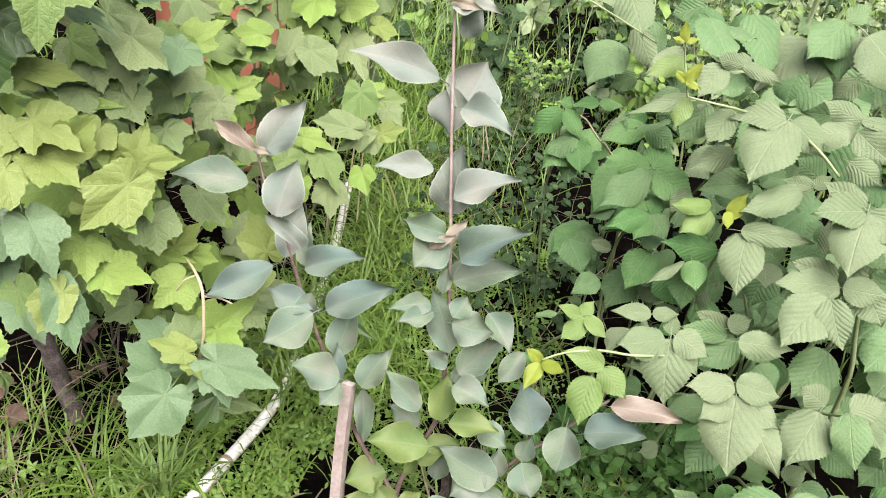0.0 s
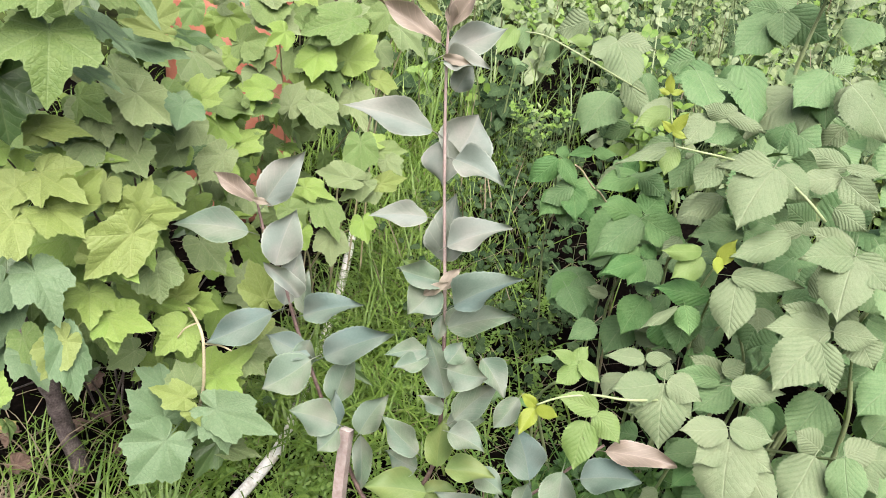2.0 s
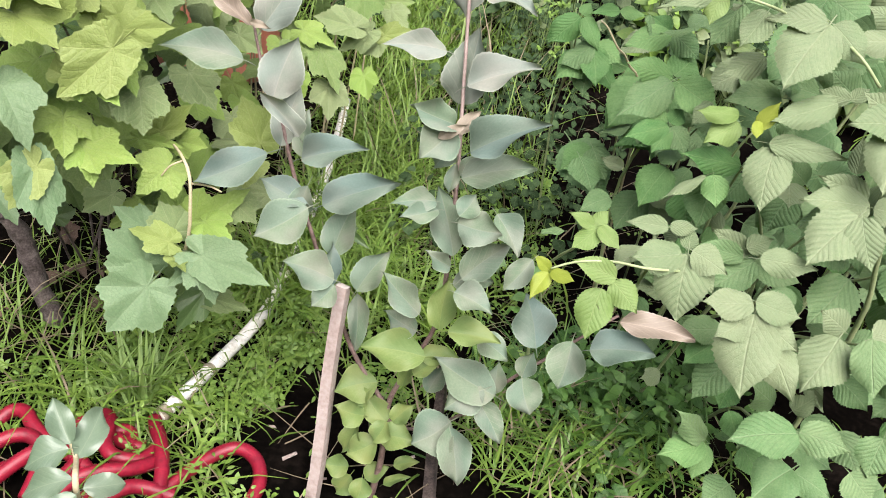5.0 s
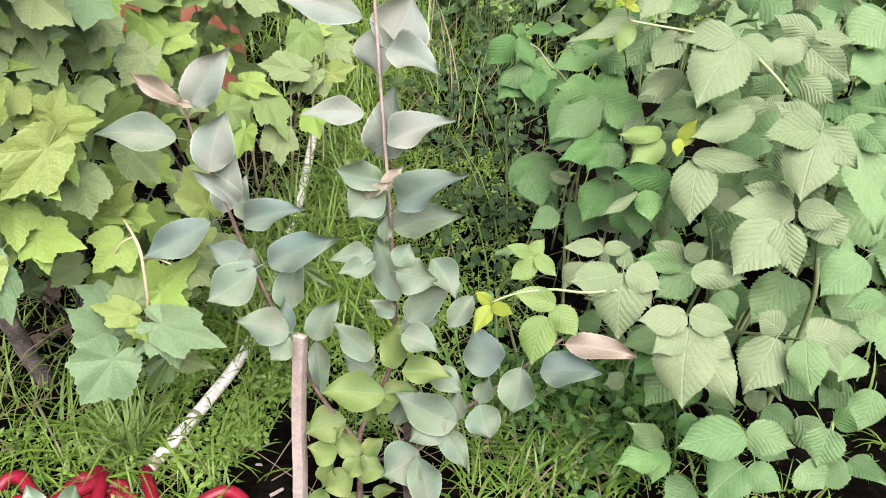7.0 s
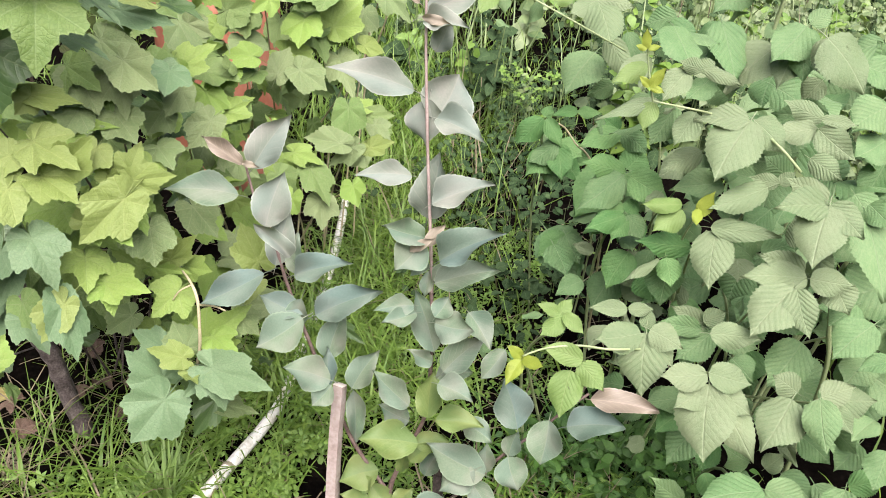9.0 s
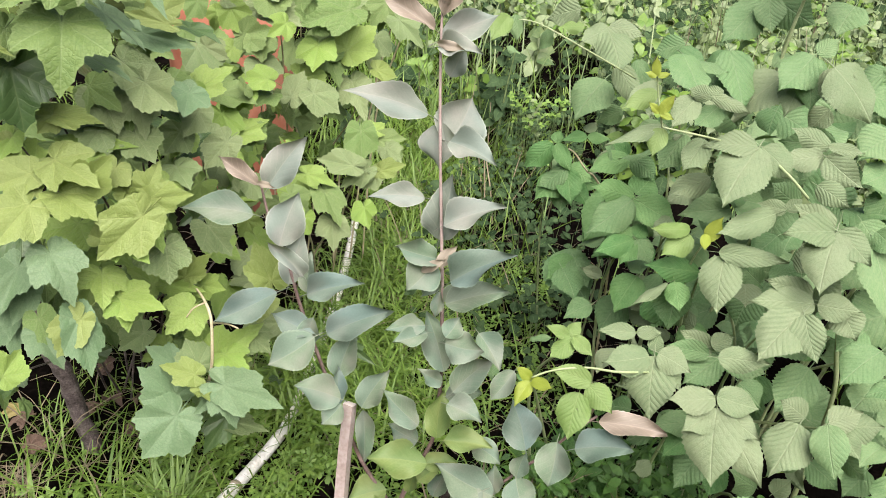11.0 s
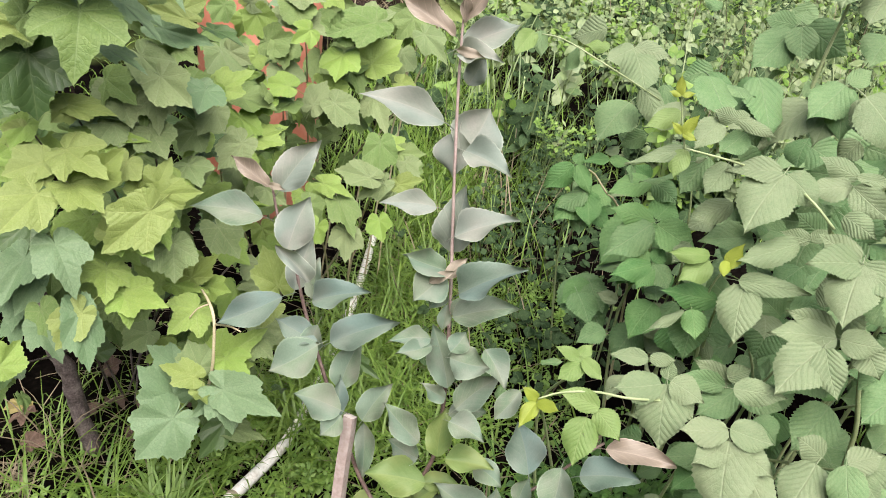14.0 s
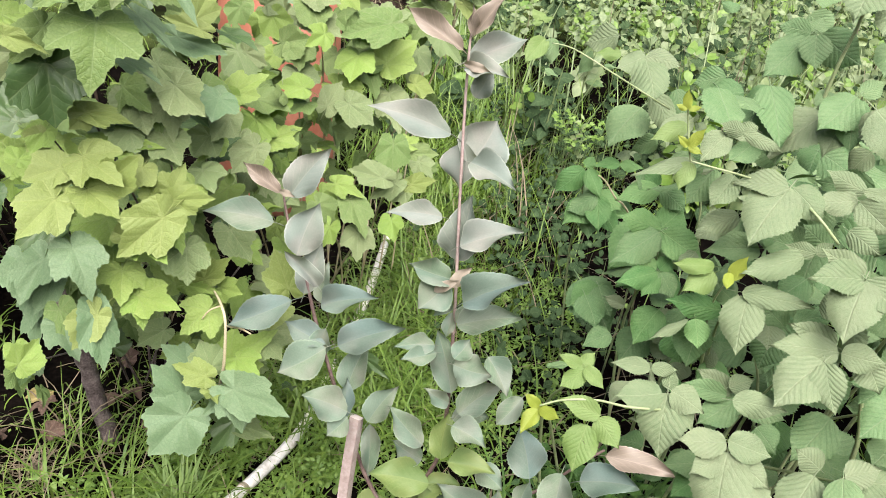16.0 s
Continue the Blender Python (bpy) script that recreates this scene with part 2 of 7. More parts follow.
LEAF_MAT = {
    "apple": leaf_material("apple_leaf", (0.118, 0.174, 0.112), (0.177, 0.224, 0.152), (0.27, 0.28, 0.22), 6, 1.1, rough=0.7, spec=0.2, thin=0.14, relief=0.10, tints=((0.31, 0.285, 0.25), (0.135, 0.195, 0.172)), rim=0.4, net_veins=0.10),
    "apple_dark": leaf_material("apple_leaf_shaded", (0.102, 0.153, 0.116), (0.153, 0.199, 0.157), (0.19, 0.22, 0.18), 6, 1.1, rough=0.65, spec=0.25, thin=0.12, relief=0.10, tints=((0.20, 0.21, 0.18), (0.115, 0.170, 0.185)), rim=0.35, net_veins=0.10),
    "apple_pale": leaf_material("apple_leaf_downy", (0.173, 0.207, 0.167), (0.241, 0.260, 0.219), (0.33, 0.32, 0.28), 6, 1.1, rough=0.75, spec=0.2, thin=0.14, relief=0.10, tints=((0.36, 0.325, 0.30), (0.205, 0.255, 0.240)), rim=0.5, net_veins=0.10),
    "pink": leaf_material("young_red_leaf", (0.206, 0.164, 0.128), (0.265, 0.220, 0.175), (0.40, 0.32, 0.27), 6, 1.1, rough=0.55, thin=0.10, relief=0.08, rim=0.6),
    "young": leaf_material("apple_leaf_light", (0.115, 0.172, 0.045), (0.178, 0.236, 0.085), (0.20, 0.245, 0.09), 6, 1.1, rough=0.5, thin=0.14, relief=0.08, tints=((0.23, 0.235, 0.085), (0.095, 0.165, 0.065)), rim=0.2, spec=0.25),
    "under": leaf_material("apple_leaf_underside", (0.234, 0.194, 0.149), (0.297, 0.257, 0.203), (0.34, 0.30, 0.24), 6, 1.1, rough=0.7, thin=0.13, relief=0.08, rim=0.3),
    "seedling": leaf_material("seedling_leaf", (0.11, 0.165, 0.105), (0.17, 0.22, 0.15), (0.24, 0.28, 0.19), 6, 1.1, rough=0.4, spec=0.7, thin=0.10, relief=0.1),
    "currant": leaf_material("currant_leaf", (0.159, 0.256, 0.049), (0.228, 0.301, 0.082), (0.22, 0.28, 0.11), 7, 1.0, True, rough=0.55, spec=0.25, thin=0.1, relief=0.34, rim=0.1, net_veins=0.20),
    "currant_light": leaf_material("currant_leaf_young", (0.163, 0.218, 0.052), (0.211, 0.260, 0.087), (0.29, 0.33, 0.12), 6, 1.0, True, rough=0.5, thin=0.1, relief=0.34, rim=0.1, spec=0.25, net_veins=0.20),
    # bluish currant blade: the sky's reflection is put into its colour
    "currant_pale": leaf_material("currant_leaf_sky_sheen", (0.100, 0.172, 0.080), (0.160, 0.222, 0.120), (0.170, 0.235, 0.130), 7, 1.0, True, rough=0.5, spec=0.25, thin=0.1, relief=0.26, rim=0.1, net_veins=0.20),
    "currant_green": leaf_material("currant_leaf_green", (0.080, 0.142, 0.031), (0.140, 0.199, 0.057), (0.22, 0.29, 0.13), 7, 1.0, True, rough=0.55, spec=0.3, thin=0.10, relief=0.35, rim=0.1, net_veins=0.20),
    "currant_ash": leaf_material("currant_leaf_ash_green", (0.136, 0.194, 0.076), (0.196, 0.235, 0.110), (0.26, 0.30, 0.17), 7, 1.0, True, rough=0.6, spec=0.25, thin=0.10, relief=0.34, rim=0.1, net_veins=0.20),
    "currant_dull": leaf_material("currant_leaf_dull", (0.105, 0.178, 0.046), (0.176, 0.229, 0.085), (0.20, 0.245, 0.12), 7, 1.0, True, rough=0.6, spec=0.25, thin=0.1, relief=0.34, rim=0.1, net_veins=0.20),
    # darker copy of the currant blade, with shade put into its colour
    "currant_shade": leaf_material("currant_leaf_shade", (0.040, 0.081, 0.023), (0.075, 0.127, 0.040), (0.15, 0.19, 0.08), 6, 1.0, True, rough=0.42, thin=0.08, relief=0.24),
    "raspberry": leaf_material("raspberry_leaf", (0.087, 0.175, 0.065), (0.187, 0.265, 0.125), (0.235, 0.300, 0.170), 8, 1.05, rough=0.58, spec=0.25, thin=0.10, relief=0.48, ridges=0.2, net_veins=0.07),
    "raspberry_green": leaf_material("raspberry_leaf_deep_green", (0.062, 0.160, 0.044), (0.158, 0.268, 0.098), (0.200, 0.295, 0.125), 8, 1.05, rough=0.58, spec=0.25, thin=0.10, relief=0.42, ridges=0.14, net_veins=0.07),
    "raspberry_pale": leaf_material("raspberry_leaf_pale", (0.143, 0.198, 0.098), (0.219, 0.256, 0.149), (0.300, 0.340, 0.210), 8, 1.05, rough=0.58, spec=0.25, thin=0.1, relief=0.5, ridges=0.26, net_veins=0.07),
    "raspberry_light": leaf_material("raspberry_leaf_young", (0.125, 0.200, 0.052), (0.190, 0.258, 0.092), (0.22, 0.275, 0.11), 8, 1.05, rough=0.5, thin=0.16, relief=0.3, spec=0.25, ridges=0.12),
    "raspberry_yellow": leaf_material("raspberry_leaf_yellow", (0.190, 0.240, 0.030), (0.255, 0.300, 0.050), (0.29, 0.32, 0.08), 8, 1.05, rough=0.5, spec=0.25, thin=0.14, relief=0.2),
}
GRASS = leaf_material("grass_blade", (0.066, 0.142, 0.013), (0.195, 0.290, 0.048), (0.15, 0.23, 0.05), 1, 0.0, rough=0.5, thin=0.16, relief=0.05, per_object=False)
LUSH = leaf_material("broad_grass_blade", (0.050, 0.125, 0.013), (0.165, 0.290, 0.045), (0.10, 0.18, 0.04), 1, 0.0, rough=0.45, thin=0.14, relief=0.05, per_object=False)
TUFT = leaf_material("tuft_blade", (0.120, 0.215, 0.045), (0.270, 0.380, 0.120), (0.22, 0.32, 0.10), 1, 0.0, rough=0.5, thin=0.2, relief=0.05, per_object=False)
DRY = leaf_material("dry_grass_blade", (0.13, 0.10, 0.06), (0.27, 0.22, 0.15), (0.27, 0.22, 0.15), 1, 0.0, rough=0.7, thin=0.07, relief=0.05, per_object=False)
WEED = leaf_material("weed_leaf", (0.060, 0.115, 0.036), (0.255, 0.315, 0.140), (0.17, 0.21, 0.08), 5, 0.8, rough=0.5, thin=0.14, relief=0.15, per_object=False)
CREEP = leaf_material("creeping_weed_leaf", (0.070, 0.155, 0.016), (0.20, 0.305, 0.055), (0.18, 0.25, 0.07), 5, 0.8, rough=0.55, thin=0.16, relief=0.12, per_object=False)
WEED_GREEN = leaf_material("weed_leaf_deep_green", (0.018, 0.060, 0.010), (0.090, 0.190, 0.036), (0.09, 0.15, 0.045), 5, 0.8, rough=0.5, spec=0.3, thin=0.10, relief=0.2, per_object=False)
# dull weed green, lowered to hold the shade between the bushes
WEED_SHADE = leaf_material("weed_leaf_shade", (0.008, 0.024, 0.008), (0.066, 0.108, 0.045), (0.11, 0.15, 0.07), 5, 0.8, rough=0.7, spec=0.1, thin=0.06, relief=0.15, per_object=False)
# dark soil, taken to near black so its colour carries the gaps' shade
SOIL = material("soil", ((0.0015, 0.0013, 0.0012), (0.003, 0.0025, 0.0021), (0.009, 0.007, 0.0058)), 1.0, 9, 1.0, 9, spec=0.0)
BARK = material("apple_bark", ((0.075, 0.047, 0.042), (0.16, 0.105, 0.093), (0.235, 0.165, 0.15)), 0.6, 60, 0.5)
SHOOT = material("pale_shoot", ((0.27, 0.195, 0.175), (0.42, 0.325, 0.30)), 0.6, 60, 0.3)
GREEN_STEM = material("green_stem", ((0.22, 0.28, 0.12), (0.34, 0.39, 0.21)), 0.55, 50, 0.3)
TAN_STEM = material("tan_stem", ((0.36, 0.30, 0.18), (0.52, 0.46, 0.31)), 0.6, 50, 0.3)
OLD_BARK = material("old_bark", ((0.045, 0.033, 0.031), (0.125, 0.098, 0.094), (0.25, 0.205, 0.195)), 0.9, 45, 1.0)
STAKE_WOOD = material("stake_wood", ((0.265, 0.20, 0.18), (0.36, 0.29, 0.27), (0.43, 0.365, 0.345)), 0.75, 30, 0.5)
STAKE_CUT = material("stake_cut", ((0.46, 0.39, 0.35), (0.58, 0.52, 0.49)), 0.8, 90, 0.6)
WHITE_PIPE = material("white_pipe", ((0.52, 0.49, 0.41), (0.83, 0.81, 0.76), (0.90, 0.89, 0.86)), 0.5, 22, 0.25)
TAPE = material("pipe_tape", ((0.22, 0.18, 0.12), (0.36, 0.32, 0.24)), 0.6, 50, 0.4)
RED_HOSE = material("red_hose", ((0.14, 0.004, 0.015), (0.27, 0.008, 0.027)), 0.45, 30, 0.2)
BARREL = material("barrel_plastic", ((0.34, 0.112, 0.066), (0.40, 0.148, 0.092), (0.46, 0.20, 0.135)), 0.55, 6, 0.12)
WHITE_SHEET = material("white_sheet", ((0.24, 0.235, 0.24), (0.36, 0.35, 0.345)), 0.7, 8, 0.3)
DEAD = leaf_material("dead_leaf", (0.055, 0.034, 0.024), (0.15, 0.095, 0.068), (0.17, 0.11, 0.08), 6, 0.8, rough=0.8, thin=0.1, relief=0.6)
YELLOWED = leaf_material("yellowed_leaf", (0.26, 0.21, 0.07), (0.36, 0.30, 0.12), (0.36, 0.3, 0.13), 6, 0.8, rough=0.7, thin=0.2, relief=0.5)
DARK_WOOD = material("dark_brown_wood", ((0.018, 0.013, 0.012), (0.055, 0.040, 0.036), (0.11, 0.085, 0.075)), 0.8, 60, 0.8)
# for the added walls out of view that keep low light off
BLOCKER = material("plain_blocker", ((0.035, 0.035, 0.022), (0.06, 0.055, 0.038), (0.09, 0.08, 0.06)), 0.9, 3, 0.6)
TWIG = material("dry_twig", ((0.012, 0.008, 0.007), (0.04, 0.028, 0.023), (0.09, 0.065, 0.05)), 0.95, 40, 0.6, spec=0.05)


def ground_material():
    """Black crumbly soil on the plot, darkened further for the plants' shade, rough green-brown turf beyond it."""
    m = SOIL.copy()
    m.name = "soil_and_turf"
    n, l = m.node_tree.nodes, m.node_tree.links
    b = n["Principled BSDF"]
    soil = b.inputs["Base Color"].links[0].from_socket
    geo, near, fine, turf = n.new("ShaderNodeNewGeometry"), n.new("ShaderNodeVectorMath"), n.new("ShaderNodeTexNoise"), n.new("ShaderNodeValToRGB")
    near.operation = "DISTANCE"
    near.inputs[1].default_value = (0.3, 2.4, 0)
    l.new(geo.outputs["Position"], near.inputs[0])
    fine.inputs["Scale"].default_value, fine.inputs["Detail"].default_value = 2.2, 8
    l.new(geo.outputs["Position"], fine.inputs["Vector"])
    turf.color_ramp.elements[0].position, turf.color_ramp.elements[1].position = 0.35, 0.68
    turf.color_ramp.elements[0].color, turf.color_ramp.elements[1].color = (0.022, 0.030, 0.010, 1), (0.075, 0.10, 0.03, 1)
    l.new(fine.outputs["Fac"], turf.inputs[0])
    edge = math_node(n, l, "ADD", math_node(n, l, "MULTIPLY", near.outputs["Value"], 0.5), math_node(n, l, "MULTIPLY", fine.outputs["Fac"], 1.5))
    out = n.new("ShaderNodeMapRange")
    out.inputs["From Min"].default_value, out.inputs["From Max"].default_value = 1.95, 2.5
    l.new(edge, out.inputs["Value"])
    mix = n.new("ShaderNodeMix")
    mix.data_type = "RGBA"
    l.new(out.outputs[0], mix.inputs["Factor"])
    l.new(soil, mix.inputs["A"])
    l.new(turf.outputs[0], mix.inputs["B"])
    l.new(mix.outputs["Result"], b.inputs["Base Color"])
    return m


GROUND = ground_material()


# ---- building helpers ----
def thing(name, place, label, category, group="", kind=""):
    ob = new(name)
    ob.location = place
    ob.empty_display_size = 0.05
    return tagged(ob, label, category, group, kind)


def put(name, mesh, parent=None, label=""):
    ob = new(name, mesh)
    if parent is not None:
        ob.parent = parent
        ob.matrix_parent_inverse = Matrix.Translation(-parent.location)
    if label:
        ob["label"] = label
    return ob


def mesh_from(name, verts, faces, mat, uvs=None, smooth=True, rim=None):
    me = bpy.data.meshes.new(name)
    me.from_pydata([tuple(v) for v in verts], [], faces)
    if uvs is not None:
        lay = me.uv_layers.new(name="UVMap")
        loop = np.empty(len(me.loops), int)
        me.loops.foreach_get("vertex_index", loop)
        lay.data.foreach_set("uv", np.asarray(uvs, float)[loop].ravel())
        if rim is not None:
            # how near the margin: 1 on it
            edge = np.zeros((len(verts), 2))
            edge[: len(rim)] = rim
            me.uv_layers.new(name="Rim").data.foreach_set("uv", edge[loop].ravel())
    me.materials.append(mat)
    if smooth:
        me.shade_smooth()
    return me


def part(name, bm, mat, parent=None, label=""):
    me = bpy.data.meshes.new(name)
    bm.to_mesh(me)
    bm.free()
    me.materials.append(mat)
    return put(name, me, parent, label)


def curve_points(points, n):
    """n points on a Catmull-Rom curve through the given ones."""
    p = np.array([points[0], *points, points[-1]], float)
    out = []
    for s in np.linspace(0, len(points) - 1 - 1e-6, n):
        i, f = int(s), s - int(s)
        a, b, c, d = p[i : i + 4]
        out.append(0.5 * ((2 * b) + (c - a) * f + (2 * a - 5 * b + 4 * c - d) * f * f + (3 * b - a - 3 * c + d) * f**3))
    return np.array(out)


def tube(name, points, radii, mat, parent=None, label="", n=24, sides=8, rough=0.0, square=False, ridge=0.0):
    """A closed tube along a curve; radii are spread evenly along it. rough: unevenness; ridge: rings along it."""
    line = curve_points(points, n)
    r = np.interp(np.linspace(0, 1, n), np.linspace(0, 1, len(radii)), radii)
    verts, faces = [], []
    side = None
    for i in range(n):
        d = Vector(line[min(i + 1, n - 1)] - line[max(i - 1, 0)]).normalized()
        if side is None:
            side = d.orthogonal().normalized()
        side = (side - d * side.dot(d)).normalized()
        up = d.cross(side)
        for k in range(sides):
            a = 2 * math.pi * (k + (0.5 if square else 0)) / sides
            w = r[i] * (1 + rough * noise.noise(Vector(line[i]) * 60 + Vector((math.cos(a), math.sin(a), 0)))) * (1 + ridge * (i % 2))
            verts.append(Vector(line[i]) + side * (math.cos(a) * w) + up * (math.sin(a) * w))
    for i in range(n - 1):
        for k in range(sides):
            q = (k + 1) % sides
            faces.append((i * sides + k, i * sides + q, (i + 1) * sides + q, (i + 1) * sides + k))
    faces.append(tuple(range(sides - 1, -1, -1)))
    faces.append(tuple((n - 1) * sides + k for k in range(sides)))
    return put(name, mesh_from(name, verts, faces, mat, smooth=not square), parent, label)


# ---- leaf blades: length 1 along y, width 1 along x, the upper face towards z ----
def stalk(verts, faces, uvs, length, thick, sag):
    """A thin leaf stalk behind the blade's base."""
    first = len(verts)
    for i in range(4):
        f = i / 3
        for a in range(3):
            ang = 2 * math.pi * a / 3 + 0.5
            verts.append((math.cos(ang) * thick, 0.02 - f * length, -sag * f * f - 0.004 + math.sin(ang) * thick))
            uvs.append((0.5, 0.0))
    for i in range(3):
        for a in range(3):
            b = (a + 1) % 3
            faces.append((first + i * 3 + a, first + i * 3 + b, first + i * 3 + 3 + b, first + i * 3 + 3 + a))


def blade(name, mat, seed, outline, rows=16, cols=4, fold=0.15, droop=0.25, curl=0.1, wave=0.05, teeth=0.03, stem=0.2, sag=0.1, serrate=False, bend=0.03):
    """A simple leaf: outline(v) is the half width, at most 0.5. fold: the halves rise from the midrib; wave: the margin rises and falls."""
    rng = random.Random(seed)
    verts, faces, uvs, rim = [], [], [], []
    ph, tw, side = rng.uniform(0, 6), rng.uniform(-0.12, 0.12), rng.choice((-1, 1)) * bend
    for i in range(rows + 1):
        v = i / rows
        h = outline(v)
        for k in range(-cols, cols + 1):
            s = k / cols
            edge = abs(k) == cols
            tooth = teeth * ((1.0, -0.7, 0.35, -0.9)[i % 4] if serrate else (1 if i % 2 else -1)) * rng.uniform(0.6, 1.3)
            hw = h * (1 + (tooth if edge and 0 < i < rows else 0))
            x = s * hw
            soft = x * x / (abs(x) + 0.05)
            z = fold * soft - droop * v * v * 0.5 - curl * (x * x) * 4 * (0.5 + v) + wave * s * s * math.sin(v * 8 + ph + (2.4 if s > 0 else 0)) * min(1, 5 * v) + tw * x * (v - 0.4) * 2
            if serrate:
                z += 0.012 * noise.noise((x * 5, v * 5, seed)) + 0.005 * noise.noise((x * 13, v * 13, seed))
            verts.append((x + side * math.sin(v * math.pi), v, z))
            uvs.append((0.5 + x, v))
            rim.append((abs(s), v))
    w = 2 * cols + 1
    for i in range(rows):
        for k in range(w - 1):
            faces.append((i * w + k, i * w + k + 1, (i + 1) * w + k + 1, (i + 1) * w + k))
    if stem:
        stalk(verts, faces, uvs, stem, 0.014, sag)
    return mesh_from(name, verts, faces, mat, uvs, rim=rim)


def palmate(name, mat, seed, side=0.84, valley=0.70, droop=0.3, cup=0.07, stem=0.5, wave=0.05, fold=0.16):
    """A lobed leaf like a currant's: three broad lobes and two basal ones, toothed edges, sunk veins."""
    rng = random.Random(seed)
    verts, faces, uvs, rim = [], [], [], []
    n, rings = 84, 5
    turns = [0, 9, 20, 31, 42, 54, 66, 82, 98, 110, 126, 146, 164, 173]
    reach = [1.0, 0.88, 0.75, valley, valley + 0.06, side, side * 0.88, side * 0.71, side * 0.67, side * 0.64, 0.49, 0.41, 0.29, 0.12]
    skew, ph = [rng.uniform(0.88, 1.10), rng.uniform(0.88, 1.10)], [rng.uniform(0, 6) for _ in range(4)]
    verts.append((0, 0, 0))
    uvs.append((0.0, 0.0))
    rim.append((0.0, 0.0))
    for k in range(n + 1):
        a = -173 + 346 * k / n
        q = a / 54
        r = float(np.interp(abs(a), turns, reach)) * (skew[a > 0] if abs(a) > 15 else 1)
        # coarse blunt teeth with a steep side towards the lobe's tip
        r *= 1 + ((0.028, -0.008, -0.034)[k % 3]) * rng.uniform(0.6, 1.4) * (0.4 if abs(a) < 5 or abs(a) > 150 else 1)
        for j in range(1, rings + 1):
            f = (j / rings) ** 0.9
            rr = r * f
            x, y = math.sin(radians(a)) * rr, math.cos(radians(a)) * rr
            z = cup * rr * (0.5 - 0.5 * math.cos(2 * math.pi * q)) + fold * (x * x / (abs(x) + 0.06)) - droop * rr * rr * (0.55 + 0.30 * math.sin(ph[0] + a * 0.02)) + wave * rr * f * math.sin(ph[1] + a * 0.06) + 0.012 * noise.noise((x * 6, y * 6, seed))
            verts.append((x, y, z))
            uvs.append((q, rr))
            rim.append((j / rings, rr))
    width = max(v[0] for v in verts) - min(v[0] for v in verts)
    verts = [(x / width, y, z) for x, y, z in verts]
    for k in range(n):
        a, b = 1 + k * rings, 1 + (k + 1) * rings
        faces.append((0, b, a))
        for j in range(rings - 1):
            faces.append((a + j, b + j, b + j + 1, a + j + 1))
    if stem:
        stalk(verts, faces, uvs, stem, 0.013, 0.3)
    return mesh_from(name, verts, faces, mat, uvs, rim=rim)


def ovate(v, p=0.72, tip=1.1, base=0.62, drawn=0.30):
    """Half width of an egg-shaped blade: round at the stalk, drawn out to a point."""
    h = 0.5 * max(0.0, math.sin(math.pi * min(1, v**p))) ** (tip if v**p > 0.5 else base)
    return h * (1 - drawn * max(0.0, min(1.0, (v - 0.70) / 0.22)) * (v < 0.999)) + 0.004


def elliptic(v):
    return 0.5 * max(0.0, math.sin(math.pi * v**0.9)) ** 0.8 + 0.004


BLADES = {}
for _k in ("apple", "apple_pale", "apple_dark", "pink", "young", "under", "seedling"):
    BLADES[_k] = [blade("leaf", LEAF_MAT[_k], s, (lambda v: ovate(v, 0.86, 0.95, 0.86, 0.12)) if _k in ("pink", "young") else (lambda v: ovate(v, 0.84, 0.98, 0.84, 0.14)) if _k != "seedling" else elliptic, 26, 4, fold=f, droop=d, curl=c, wave=w, teeth=0.02, stem=0.22, bend=0.05)
                  for s, f, d, c, w in ((1, 0.38, 0.25, 0.05, 0.13), (2, 0.55, 0.35, 0.0, 0.15), (3, 0.34, 1.0, 0.05, 0.13), (4, 0.26, 0.1, 0.06, 0.16), (5, 0.40, -0.2, 0.0, 0.12), (6, 0.6, 0.5, 0.05, 0.19))]
for _k in ("currant", "currant_light", "currant_pale", "currant_green", "currant_ash", "currant_dull", "currant_shade"):
    BLADES[_k] = [palmate("leaf", LEAF_MAT[_k], s, e, v + (0.04 if _k in ("currant_dull", "currant_ash") else -0.03), d, wave=w) for s, e, v, d, w in ((5, 0.84, 0.70, 0.12, 0.04), (6, 0.80, 0.72, 0.25, 0.06), (7, 0.88, 0.66, 0.40, 0.04), (8, 0.80, 0.74, 0.05, 0.07), (9, 0.86, 0.68, 0.50, 0.05))]
for _k in ("raspberry", "raspberry_green", "raspberry_pale", "raspberry_light", "raspberry_yellow"):
    BLADES[_k] = [blade("leaf", LEAF_MAT[_k], s, lambda v: ovate(v, 0.76, 1.05, 0.6), 32, 4, f, d, 0.14, 0.07, 0.06, 0.22, 0.05, True)
                  for s, f, d in ((11, 0.12, 0.30), (12, 0.35, 0.2), (13, 0.02, 0.5), (14, 0.22, 0.05), (15, 0.06, 0.2))]

GROWN = {}
_pick = random.Random(17)


LEAF_LABEL = {"pink": "young reddish leaf", "young": "yellow-green leaf", "under": "curled leaf showing its tan underside", "apple_pale": "pale downy leaf", "currant_light": "yellow-green young leaf", "currant_shade": "dark green leaf with shade in its colour", "raspberry_light": "light green young leaf", "raspberry_yellow": "bright yellow young leaf"}


